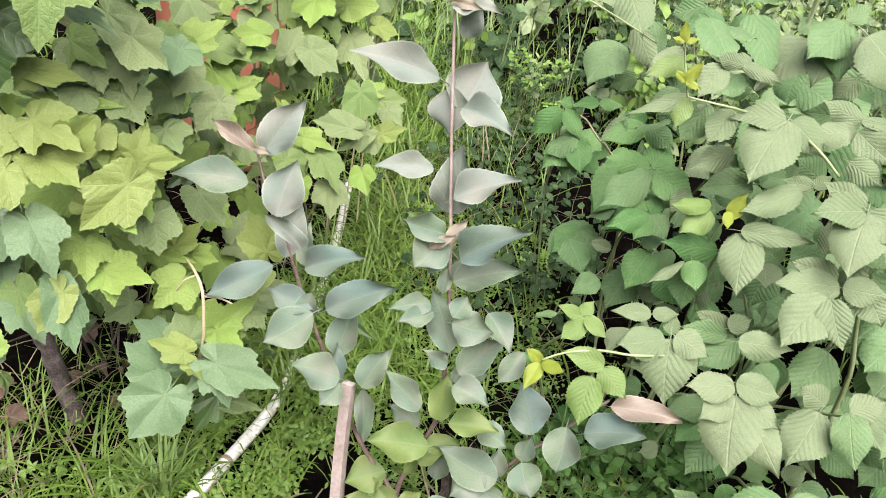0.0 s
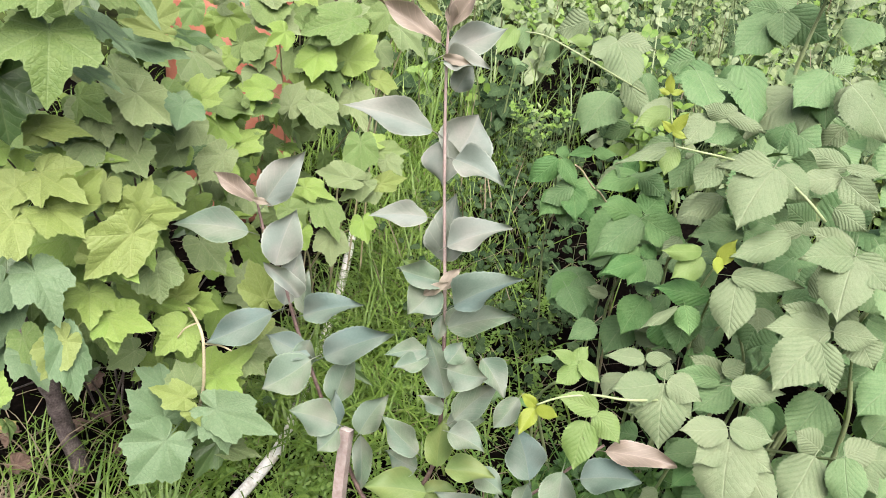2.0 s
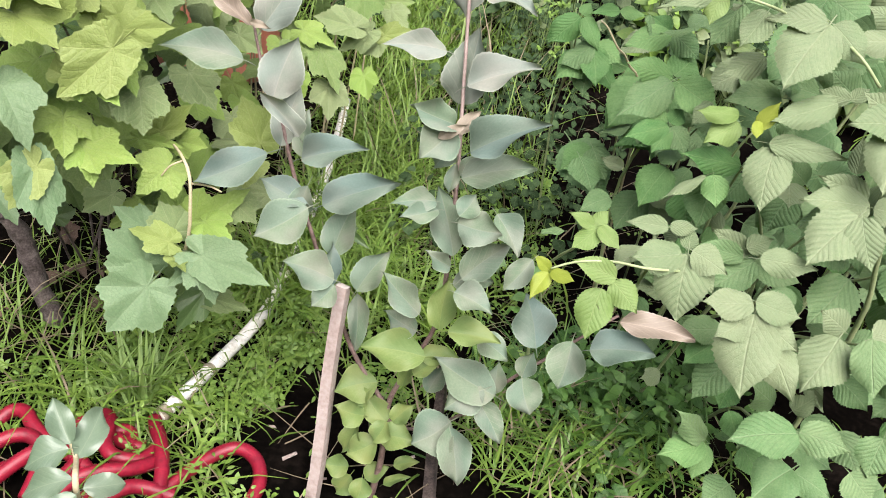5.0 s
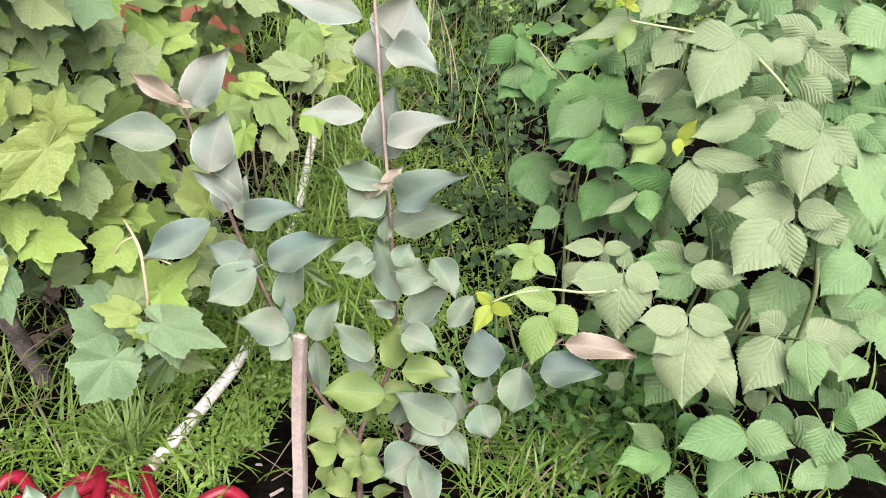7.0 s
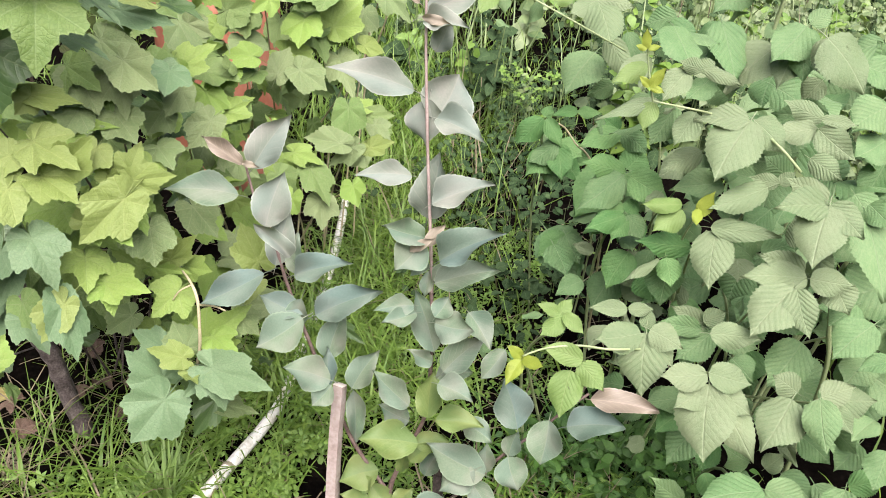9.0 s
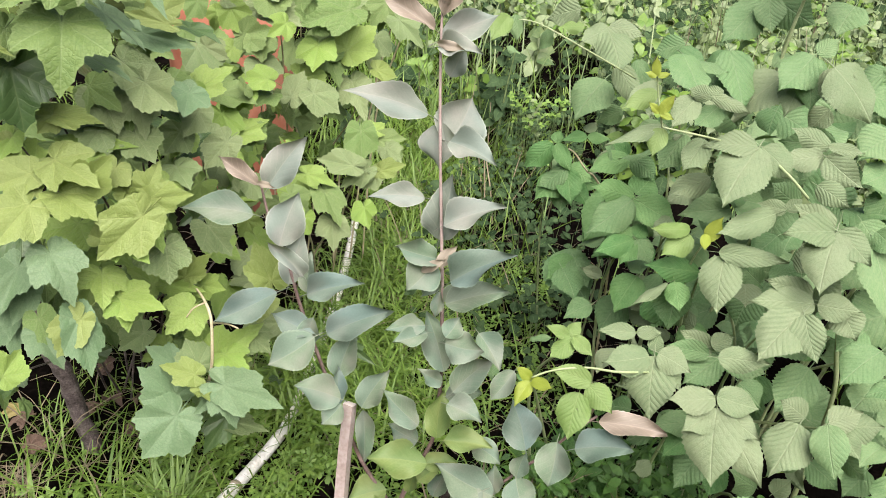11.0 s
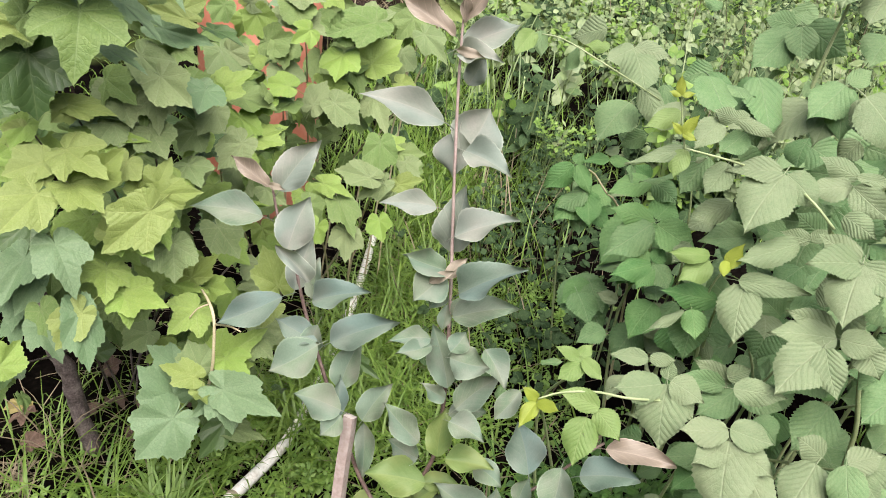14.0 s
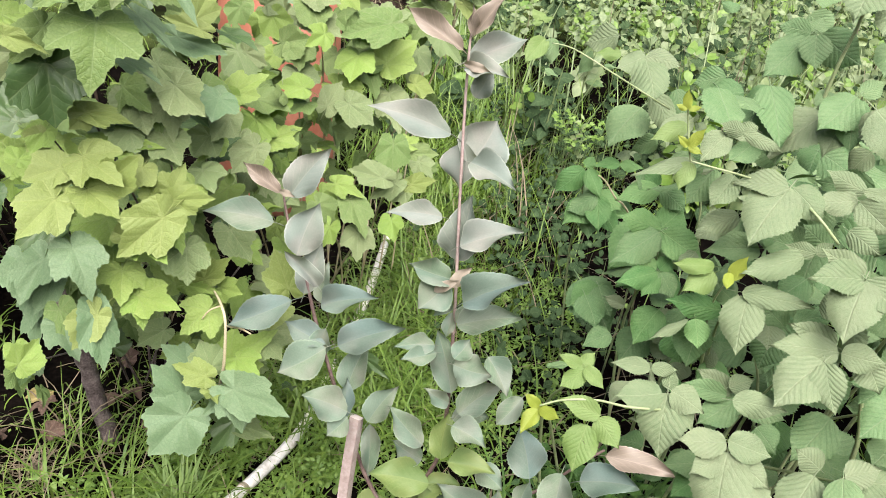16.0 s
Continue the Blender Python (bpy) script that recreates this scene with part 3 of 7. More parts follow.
def leaf(plant, kind, x, y, z, rx, ry, rz, length, width, form=None):
    """One leaf: the place of its base, its turn, length, width and the blade's form."""
    if kind == "currant" and plant is currant_back:
        kind = ("currant_dull", "currant_ash", "currant")[len(GROWN.get(plant.name, ())) % 3]
    if kind == "currant_light" and plant is currant_back and len(GROWN.get(plant.name, ())) % 2:
        kind = "currant_ash"
    if kind == "raspberry_pale" and z < 0.38 and len(GROWN.get(plant.name, ())) % (3 if z > 0.24 else 9):
        kind = "raspberry_green" if z < 0.24 else "raspberry"
    if kind == "raspberry" and z < 0.66 and (plant is raspberry_back or x < 0.42) and len(GROWN.get(plant.name, ())) % 4:
        kind = "raspberry_green"
    ob = put("leaf", _pick.choice(BLADES[kind]) if form is None else BLADES[kind][form], plant)
    ob.matrix_basis = pose(x, y, z, rx, ry, rz) @ Matrix.Diagonal((width, length, (length + width) / 2, 1))
    if kind in LEAF_LABEL:
        ob["label"] = LEAF_LABEL[kind]
    if plant is sapling:
        # a part of the shoot that it grows on
        ob.parent = min(SHOOTS, key=lambda sh: min((v.co - Vector((x, y, z))).length_squared for v in sh.data.vertices))
        ob.matrix_parent_inverse = Matrix.Identity(4)
    GROWN.setdefault(plant.name, []).append((Vector((x, y, z)), kind, length, width, (rx, ry, rz)))
    return ob


def scatter(name, blades, mats, label, category, kind="stuff", parent=None):
    """Many small pieces in one mesh. blades: arrays of corners per piece with uv, each a strip of quads."""
    verts, faces, uvs = [], [], []
    for strip in blades:
        first = len(verts)
        for (a, b), v in strip:
            verts += [a, b]
            uvs += [(0.3, v), (0.7, v)]
        for i in range(len(strip) - 1):
            k = first + 2 * i
            faces.append((k, k + 1, k + 3, k + 2))
    ob = put(name, mesh_from(name, verts, faces, mats, uvs), parent)
    return tagged(ob, label, category, kind=kind)


def grass_blade(rng, x, y, z, length, width, lean, bend):
    """A strip of four cross lines that rises and bows over."""
    a = rng.uniform(0, 2 * math.pi)
    d, s = Vector((math.cos(a), math.sin(a), 0)), Vector((-math.sin(a), math.cos(a), 0))
    out = []
    p, tilt = Vector((x, y, z)), lean
    for i in range(5):
        f = i / 4
        w = width * (1 - f**2.2) * 0.5 + 0.0002
        out.append(((p - s * w, p + s * w), f))
        p = p + (d * math.sin(tilt) + Vector((0, 0, 1)) * math.cos(tilt)) * (length / 4)
        tilt += bend / 4
    return out


def small_leaf(rng, at, up, length, width):
    """A small oval leaf as a strip of five cross lines, lying across the direction up."""
    a = rng.uniform(0, 2 * math.pi)
    side = up.orthogonal().normalized()
    d = (side * math.cos(a) + up.cross(side) * math.sin(a)).normalized()
    s = up.cross(d).normalized()
    out = []
    for f, w in ((0, 0.1), (0.22, 0.75), (0.45, 1.0), (0.75, 0.62), (1, 0.04)):
        c = at + d * (length * f) + up * (length * (0.25 * f - 0.35 * f * f))
        out.append(((c - s * width * w * 0.5, c + s * width * w * 0.5), f))
    return out


# ---- ground ----
def ground_height(x, y):
    near = math.exp(-((x / 6) ** 2) - ((y - 2) / 6) ** 2)
    return near * (0.018 * noise.noise((x * 3.1, y * 3.1, 0.3)) + 0.010 * noise.noise((x * 11, y * 11, 1.7))) - 0.012


def build_ground():
    """One sheet: fine round the plants, coarse to the horizon."""
    xs = np.concatenate([np.linspace(-600, -8, 9), np.linspace(-5, -1.6, 10), np.linspace(-1.5, 1.7, 100), np.linspace(1.9, 6, 12), np.linspace(9, 600, 9)])
    ys = np.concatenate([np.linspace(-600, -4, 8), np.linspace(-1, 0.4, 8), np.linspace(0.45, 3.2, 90), np.linspace(3.5, 12, 22), np.linspace(16, 900, 10)])
    verts = [(x, y, ground_height(x, y)) for y in ys for x in xs]
    w = len(xs)
    faces = [(j * w + i, j * w + i + 1, (j + 1) * w + i + 1, (j + 1) * w + i) for j in range(len(ys) - 1) for i in range(w - 1)]
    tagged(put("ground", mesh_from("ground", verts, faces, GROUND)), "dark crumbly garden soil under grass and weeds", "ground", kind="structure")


build_ground()


def build_blockers():
    """Plain walls out of view, added round the plot to block low light from the sky."""
    for name, x0, x1, y0, y1 in (("wall_south", -4.2, 4.2, -2.6, -2.5), ("wall_west", -4.2, -4.1, -2.5, 14.0), ("wall_east", 4.1, 4.2, -2.5, 14.0), ("wall_north", -4.2, 4.2, 14.0, 14.1)):
        bm = bmesh.new()
        bmesh.ops.create_cube(bm, size=1, matrix=Matrix.Translation(((x0 + x1) / 2, (y0 + y1) / 2, 1.1)) @ Matrix.Diagonal((x1 - x0, y1 - y0, 2.4, 1)))
        bmesh.ops.bevel(bm, geom=bm.edges[:], offset=0.01, segments=1, affect="EDGES")
        tagged(part(name, bm, BLOCKER), "plain unseen wall added to block low sky light", "wall", kind="structure")


build_blockers()


# ---- orange barrel behind the bush ----
def build_barrel():
    ob = thing("barrel", (-0.70, 2.32, -0.01), "large salmon-orange plastic barrel standing behind the leaves", "barrel")
    def turned(name, prof, label=""):
        """A ring or wall turned round the barrel's axis."""
        bm, n = bmesh.new(), 56
        rows = [[bm.verts.new((-0.70 + r * math.cos(2 * math.pi * k / n), 2.32 + r * math.sin(2 * math.pi * k / n), z - 0.01)) for k in range(n)] for r, z in prof]
        for a, b in zip(rows, rows[1:]):
            for k in range(n):
                bm.faces.new((a[k], a[(k + 1) % n], b[(k + 1) % n], b[k])).smooth = True
        if name == "shell":
            bm.faces.new(list(reversed(rows[0])))
            bm.faces.new(rows[-1])
        part(name, bm, BARREL, ob, label)

    turned("shell", [(0.166, 0.0), (0.176, 0.012), (0.180, 0.06), (0.181, 0.5), (0.181, 0.90), (0.174, 0.90), (0.172, 0.06)])
    turned("rim", [(0.1815, 0.885), (0.192, 0.892), (0.194, 0.93), (0.186, 0.936), (0.173, 0.93), (0.1735, 0.895)])


build_barrel()


# ---- pale stake beside the sapling ----
def square_post(name, ob, foot, top, half, mat, cut, seed, taper=0.92, n=10):
    """A split square post with uneven edges, and its cut end as a part."""
    foot, top = Vector(foot), Vector(top)
    d = (top - foot).normalized()
    s = d.cross(Vector((0.25, 1, 0))).normalized()
    u = d.cross(s)
    bm = bmesh.new()
    rng, rings = random.Random(seed), []
    shape = [(-1, -1), (-0.2, -1.08), (0.85, -1), (1, -0.85), (1.05, 0.1), (0.95, 1), (-0.9, 1), (-1.04, 0.1)]
    for i in range(n + 1):
        f = i / n
        w = half * (1 + (taper - 1) * f)
        c = foot.lerp(top, f) + s * (0.0016 * math.sin(f * 7 + seed)) + u * rng.uniform(-0.0007, 0.0007)
        rings.append([bm.verts.new(c + s * a * w * (1 + rng.uniform(-0.04, 0.04)) + u * b * w * (1 + rng.uniform(-0.04, 0.04)) + (d * (0.12 * half * (a + b)) if i == n else Vector())) for a, b in shape])
    m = len(shape)
    for a, b in zip(rings, rings[1:]):
        for k in range(m):
            bm.faces.new((a[k], a[(k + 1) % m], b[(k + 1) % m], b[k]))
    bm.faces.new(list(reversed(rings[0])))
    end = [v.co.copy() for v in rings[-1]]
    part("shaft", bm, mat, ob)
    bm = bmesh.new()
    ring = [bm.verts.new(p) for p in end]
    mid = bm.verts.new(sum(end, Vector()) / m + d * half * 0.12)
    for k in range(m):
        bm.faces.new((ring[k], ring[(k + 1) % m], mid))
    part("cut_end", bm, cut, ob, "rough pale sawn end")


stake = thing("stake", (-0.109, 0.809, -0.02), "thin pale square wooden stake driven into the soil", "stake")
square_post("stake", stake, (-0.109, 0.809, -0.02), (-0.107, 0.895, 0.344), 0.0088, STAKE_WOOD, STAKE_CUT, 3)
stub = thing("old_stake", (0.065, 0.849, -0.02), "dark weathered old stake behind the sapling leaves", "stake")
square_post("old_stake", stub, (0.066, 0.847, -0.02), (0.049, 0.90, 0.222), 0.009, DARK_WOOD, TWIG, 5, 0.7)


# ---- white pipe on the grass, red hose pushed over its end ----
pipe = thing("water_pipe", (-0.30, 1.2, 0.0), "weathered white plastic pipe lying in the grass", "pipe")
PIPE_LINE = [(-0.370, 0.905, 0.019), (-0.349, 0.961, 0.019), (-0.315, 1.057, 0.019), (-0.287, 1.148, 0.018), (-0.272, 1.235, 0.017), (-0.266, 1.45, 0.016), (-0.263, 1.70, 0.016), (-0.267, 1.90, 0.030), (-0.281, 2.12, 0.034)]
tube("pipe_wall", PIPE_LINE, [0.0114], WHITE_PIPE, pipe, n=60, sides=14, rough=0.05)
for f0, f1 in ((0.0, 0.045), (0.20, 0.206)):
    _c = curve_points(PIPE_LINE, 200)[int(f0 * 200) : int(f1 * 200) + 2]
    tube("tape", [tuple(p) for p in _c], [0.0126, 0.0132, 0.0124], TAPE, pipe, "brownish tape wound round the pipe", n=8, sides=14, rough=0.12)

hose = thing("garden_hose", (-0.42, 0.80, 0.0), "coiled bright red ribbed garden hose on the grass", "hose")
HOSE = [
    [(-0.376, 0.900, 0.017), (-0.366, 0.880, 0.023), (-0.350, 0.853, 0.030), (-0.335, 0.820, 0.034), (-0.322, 0.778, 0.030), (-0.318, 0.728, 0.022), (-0.33, 0.668, 0.019)],
    [(-0.322, 0.763, 0.015), (-0.300, 0.803, 0.017), (-0.270, 0.844, 0.019), (-0.236, 0.866, 0.022), (-0.203, 0.850, 0.022), (-0.188, 0.813, 0.019), (-0.196, 0.773, 0.017), (-0.225, 0.733, 0.015), (-0.30, 0.688, 0.015)],
    [(-0.64, 0.788, 0.015), (-0.596, 0.830, 0.022), (-0.575, 0.856, 0.034), (-0.553, 0.856, 0.038), (-0.532, 0.836, 0.038), (-0.500, 0.814, 0.034), (-0.462, 0.800, 0.030), (-0.425, 0.778, 0.022), (-0.40, 0.718, 0.019)],
    [(-0.62, 0.728, 0.022), (-0.568, 0.784, 0.038), (-0.540, 0.806, 0.045), (-0.51, 0.803, 0.045), (-0.49, 0.768, 0.038), (-0.485, 0.718, 0.030)],
    [(-0.60, 0.648, 0.022), (-0.545, 0.713, 0.038), (-0.505, 0.768, 0.053), (-0.468, 0.818, 0.049), (-0.438, 0.858, 0.034), (-0.438, 0.884, 0.022), (-0.452, 0.898, 0.012)],
    [(-0.437, 0.883, 0.022), (-0.428, 0.856, 0.034), (-0.420, 0.823, 0.038), (-0.398, 0.803, 0.038), (-0.365, 0.810, 0.030), (-0.352, 0.838, 0.022)],
    [(-0.50, 0.608, 0.022), (-0.455, 0.688, 0.041), (-0.43, 0.738, 0.053), (-0.398, 0.763, 0.053), (-0.366, 0.783, 0.041), (-0.34, 0.818, 0.022)],
    [(-0.66, 0.70, 0.012), (-0.60, 0.752, 0.012), (-0.545, 0.770, 0.013), (-0.495, 0.845, 0.013), (-0.470, 0.882, 0.013), (-0.437, 0.868, 0.013), (-0.405, 0.850, 0.013), (-0.372, 0.846, 0.013)],
    [(-0.58, 0.62, 0.013), (-0.53, 0.675, 0.014), (-0.47, 0.735, 0.022), (-0.447, 0.790, 0.030), (-0.452, 0.838, 0.022), (-0.41, 0.872, 0.014), (-0.388, 0.842, 0.013), (-0.394, 0.79, 0.013), (-0.42, 0.74, 0.013)],
    [(-0.42, 0.628, 0.022), (-0.40, 0.698, 0.038), (-0.37, 0.738, 0.045), (-0.345, 0.758, 0.038), (-0.30, 0.763, 0.022)],
]
for _h in HOSE:
    tube("hose_loop", _h, [0.0098], RED_HOSE, hose, n=150, sides=10, ridge=0.13)


# ---- the sapling: three shoots ----
SHOOTS = []
sapling = thing("apple_sapling", (-0.022, 0.84, 0.0), "young apple sapling with grey-green leaves and reddish shoots", "sapling")
SHOOTS.append(tube("stem", [(-0.022, 0.838, -0.03), (-0.022, 0.84, 0.0), (-0.017, 0.85, 0.071), (-0.02, 0.86, 0.122), (-0.02, 0.865, 0.171), (-0.011, 0.87, 0.207), (0.008, 0.875, 0.262), (0.025, 0.88, 0.32), (0.026, 0.886, 0.40), (0.021, 0.895, 0.48), (0.0175, 0.9025, 0.52)],
     [0.0058, 0.0048, 0.0038, 0.0032, 0.0028], BARK, sapling, n=44, rough=0.25))
SHOOTS.append(tube("shoot", [(0.018, 0.9015, 0.515), (0.014, 0.91, 0.557), (-0.002, 0.945, 0.691), (-0.014, 0.97, 0.802), (-0.02, 0.98, 0.878), (-0.022, 0.985, 0.923)], [0.0028, 0.0023, 0.0019, 0.0014], SHOOT, sapling, "pale mauve upper shoot", n=40, rough=0.2))
SHOOTS.append(tube("side_shoot", [(-0.018, 0.865, 0.155), (-0.041, 0.87, 0.187), (-0.065, 0.88, 0.215), (-0.089, 0.89, 0.251), (-0.122, 0.90, 0.325), (-0.147, 0.91, 0.383), (-0.189, 0.94, 0.471), (-0.215, 0.955, 0.547), (-0.241, 0.97, 0.594), (-0.259, 0.985, 0.648)],
     [0.0036, 0.0033, 0.003, 0.0026, 0.0018], BARK, sapling, n=40, rough=0.15))
SHOOTS.append(tube("side_shoot", [(-0.021, 0.86, 0.145), (0.017, 0.86, 0.131), (0.078, 0.865, 0.164), (0.118, 0.87, 0.218), (0.158, 0.875, 0.267), (0.192, 0.88, 0.30), (0.228, 0.87, 0.36), (0.257, 0.877, 0.386)],
     [0.003, 0.0026, 0.0023, 0.0018], BARK, sapling, n=30, rough=0.15))

seedling = thing("seedling", (-0.395, 0.70, 0.0), "small seedling with pale yellow stem and grey-green leaves", "seedling")

# ---- the bushes: leaves follow below ----
currant = thing("currant_bush", (-0.632, 1.107, 0.0), "leafy currant bush with lobed green leaves, some yellow-green", "bush")
tube("trunk", [(-0.622, 1.112, -0.03), (-0.632, 1.107, 0.0), (-0.645, 1.10, 0.08), (-0.655, 1.09, 0.177), (-0.679, 1.08, 0.258), (-0.70, 1.10, 0.40)], [0.019, 0.0165, 0.0145, 0.012], OLD_BARK, currant, "rough grey-brown trunk", n=40, sides=12, rough=0.28)
currant_back = thing("currant_bush", (-0.45, 1.75, 0.0), "trailing currant bush in front of the orange barrel", "bush")
raspberry = thing("raspberry_bush", (0.48, 1.15, 0.0), "dense raspberry bush with pleated pale green leaves", "bush")
raspberry_back = thing("raspberry_bush", (0.45, 1.55, 0.0), "raspberry canes with darker leaves standing behind", "bush")
tube("cane", [(0.29, 1.26, 0.78), (0.25, 1.22, 0.805), (0.19, 1.20, 0.835), (0.12, 1.21, 0.862), (0.085, 1.215, 0.865)], [0.0015, 0.0014, 0.0012, 0.0009], GREEN_STEM, raspberry, n=18)
tube("cane", [(-0.356, 0.94, 0.264), (-0.332, 0.91, 0.316), (-0.314, 0.895, 0.383), (-0.311, 0.895, 0.423), (-0.314, 0.905, 0.463), (-0.329, 0.925, 0.48), (-0.36, 0.97, 0.475)], [0.0016, 0.0024, 0.0024, 0.0022, 0.0014], TAN_STEM, currant, n=28, rough=0.15)
tube("twig", [(-0.312, 0.903, 0.458), (-0.286, 0.892, 0.466), (-0.268, 0.885, 0.465)], [0.0016, 0.0013, 0.0011], TAN_STEM, currant, n=10)
tube("twig", [(-0.327, 0.923, 0.478), (-0.344, 0.92, 0.468), (-0.354, 0.915, 0.454)], [0.0014, 0.0012, 0.001], TAN_STEM, currant, n=10)
tube("cane", [(0.50, 1.21, 0.45), (0.51, 1.2, 0.428), (0.527, 1.2, 0.396), (0.554, 1.2, 0.328), (0.58, 1.21, 0.2), (0.59, 1.22, -0.02)], [0.0016, 0.0026, 0.0034], GREEN_STEM, raspberry, n=20)
tube("cane", [(0.62, 1.045, 0.53), (0.638, 1.05, 0.485), (0.66, 1.06, 0.418), (0.687, 1.07, 0.325), (0.70, 1.09, 0.15), (0.70, 1.10, -0.02)], [0.0026, 0.0042, 0.005], GREEN_STEM, raspberry, n=20)
tube("cane", [(0.21, 1.32, 0.625), (0.226, 1.33, 0.612), (0.25, 1.33, 0.583), (0.276, 1.35, 0.556), (0.33, 1.38, 0.45), (0.36, 1.40, -0.02)], [0.0012, 0.0018, 0.0026], TAN_STEM, raspberry_back, n=20)
tube("cane", [(0.41, 1.4, 0.60), (0.418, 1.4, 0.559), (0.424, 1.4, 0.515), (0.437, 1.42, 0.46), (0.46, 1.44, -0.02)], [0.0016, 0.0024, 0.0034], GREEN_STEM, raspberry_back, n=20)
tube("cane", [(0.522, 1.030, 0.694), (0.488, 1.045, 0.723), (0.462, 1.108, 0.732), (0.427, 1.114, 0.735), (0.374, 1.074, 0.755), (0.332, 1.060, 0.764), (0.300, 1.060, 0.768)], [0.0022, 0.0020, 0.0018, 0.0016, 0.0012], GREEN_STEM, raspberry, n=26)
tube("cane", [(0.302, 1.060, 0.767), (0.295, 1.060, 0.787), (0.288, 1.065, 0.811), (0.280, 1.065, 0.840)], [0.0016, 0.0014, 0.001], GREEN_STEM, raspberry, n=16)
tube("cane", [(0.36, 0.93, 0.44), (0.281, 0.894, 0.455), (0.232, 0.893, 0.457), (0.184, 0.884, 0.453), (0.154, 0.879, 0.44)], [0.0021, 0.0018, 0.0013], GREEN_STEM, raspberry, n=18)

tube("cane", [(0.569, 1.420, 0.772), (0.574, 1.430, 0.809), (0.580, 1.440, 0.865), (0.550, 1.450, 0.889), (0.537, 1.455, 0.896)], [0.0026, 0.0022, 0.0016], GREEN_STEM, raspberry_back, n=16)
tube("cane", [(0.564, 1.400, 0.790), (0.566, 1.390, 0.867), (0.572, 1.385, 0.924), (0.573, 1.380, 0.965), (0.564, 1.375, 1.019)], [0.0036, 0.0032, 0.0026, 0.0018], GREEN_STEM, raspberry_back, n=22)
tube("branch", [(-0.133, 1.840, 0.700), (-0.136, 1.830, 0.775), (-0.128, 1.820, 0.823), (-0.139, 1.810, 0.873)], [0.003, 0.0026, 0.002], TAN_STEM, currant_back, n=16)

# ---- leaves of the sapling, the seedling and the bushes ----
leaf(sapling, "pink", -0.029, 0.985, 0.890, 51, -45, 63, 0.089, 0.030, 1)
leaf(sapling, "pink", -0.016, 0.985, 0.912, 82, 29, -29, 0.070, 0.023, 1)
leaf(sapling, "pink", -0.019, 0.985, 0.908, 104, -12, 34, 0.043, 0.015, 0)
leaf(sapling, "apple_pale", -0.022, 0.985, 0.876, 40, 52, -37, 0.084, 0.040, 4)
leaf(sapling, "apple_pale", -0.022, 0.975, 0.871, 14, 50, -113, 0.065, 0.031, 1)
leaf(sapling, "under", -0.024, 0.972, 0.876, 1, 72, -121, 0.044, 0.013, 0)
leaf(sapling, "apple_pale", -0.005, 0.990, 0.829, 87, 20, -15, 0.042, 0.032, 3)
leaf(sapling, "apple_pale", -0.028, 0.965, 0.783, 42, -52, 82, 0.110, 0.044, 2)
leaf(sapling, "apple_pale", 0.000, 0.968, 0.744, 63, 23, -8, 0.070, 0.074, 3)
leaf(sapling, "apple_pale", -0.008, 0.975, 0.770, -78, 2, 167, 0.062, 0.052, 3)
leaf(sapling, "apple_pale", 0.004, 0.950, 0.754, -2, 40, -129, 0.076, 0.041, 1)
leaf(sapling, "apple_pale", -0.022, 0.935, 0.676, 23, -50, 103, 0.072, 0.033, 2)
leaf(sapling, "apple_pale", 0.002, 0.945, 0.610, 87, 4, -10, 0.093, 0.055, 5)
leaf(sapling, "apple_pale", 0.008, 0.920, 0.645, 39, 36, -70, 0.087, 0.043, 1)
leaf(sapling, "apple", 0.002, 0.905, 0.601, 43, -44, 93, 0.069, 0.038, 1)
leaf(sapling, "apple", 0.000, 0.895, 0.600, -30, -22, 150, 0.054, 0.051, 0)
leaf(sapling, "apple", 0.006, 0.915, 0.583, -73, -19, 148, 0.054, 0.035, 0)
leaf(sapling, "young", -0.001, 0.920, 0.597, 22, -53, 53, 0.054, 0.019, 0)
leaf(sapling, "under", 0.006, 0.890, 0.597, 64, 27, -28, 0.038, 0.019, 0)
leaf(sapling, "under", -0.015, 0.880, 0.592, 68, 47, -35, 0.039, 0.014, 0)
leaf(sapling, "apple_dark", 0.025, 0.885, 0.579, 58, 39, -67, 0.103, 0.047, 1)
leaf(sapling, "apple", 0.021, 0.890, 0.540, 38, 42, -74, 0.091, 0.043, 0)
leaf(sapling, "apple", 0.018, 0.900, 0.538, 35, 32, -38, 0.039, 0.027, 0)
leaf(sapling, "apple", 0.012, 0.900, 0.553, -69, 0, 160, 0.040, 0.018, 0)
leaf(sapling, "apple", -0.004, 0.875, 0.511, 20, -44, 112, 0.052, 0.030, 2)
leaf(sapling, "apple", 0.000, 0.868, 0.504, 4, -30, 125, 0.055, 0.027, 0)
leaf(sapling, "apple", 0.029, 0.872, 0.438, 67, -17, 16, 0.091, 0.046, 3)
leaf(sapling, "apple", 0.028, 0.865, 0.426, 71, -47, 62, 0.050, 0.025, 0)
leaf(sapling, "apple", 0.026, 0.860, 0.505, 47, 24, -17, 0.034, 0.031, 3)
leaf(sapling, "apple", 0.026, 0.865, 0.492, 17, 49, -101, 0.057, 0.049, 3)
leaf(sapling, "apple", 0.071, 0.875, 0.508, -33, 18, -147, 0.058, 0.038, 1)
leaf(sapling, "apple", 0.044, 0.855, 0.417, 57, 30, -37, 0.076, 0.044, 0)
leaf(sapling, "apple", 0.038, 0.850, 0.399, -1, 30, -117, 0.055, 0.040, 1)
leaf(sapling, "apple", 0.035, 0.870, 0.397, 12, 34, -75, 0.053, 0.036, 0)
leaf(sapling, "young", 0.029, 0.852, 0.333, 79, 0, -5, 0.074, 0.039, 0)
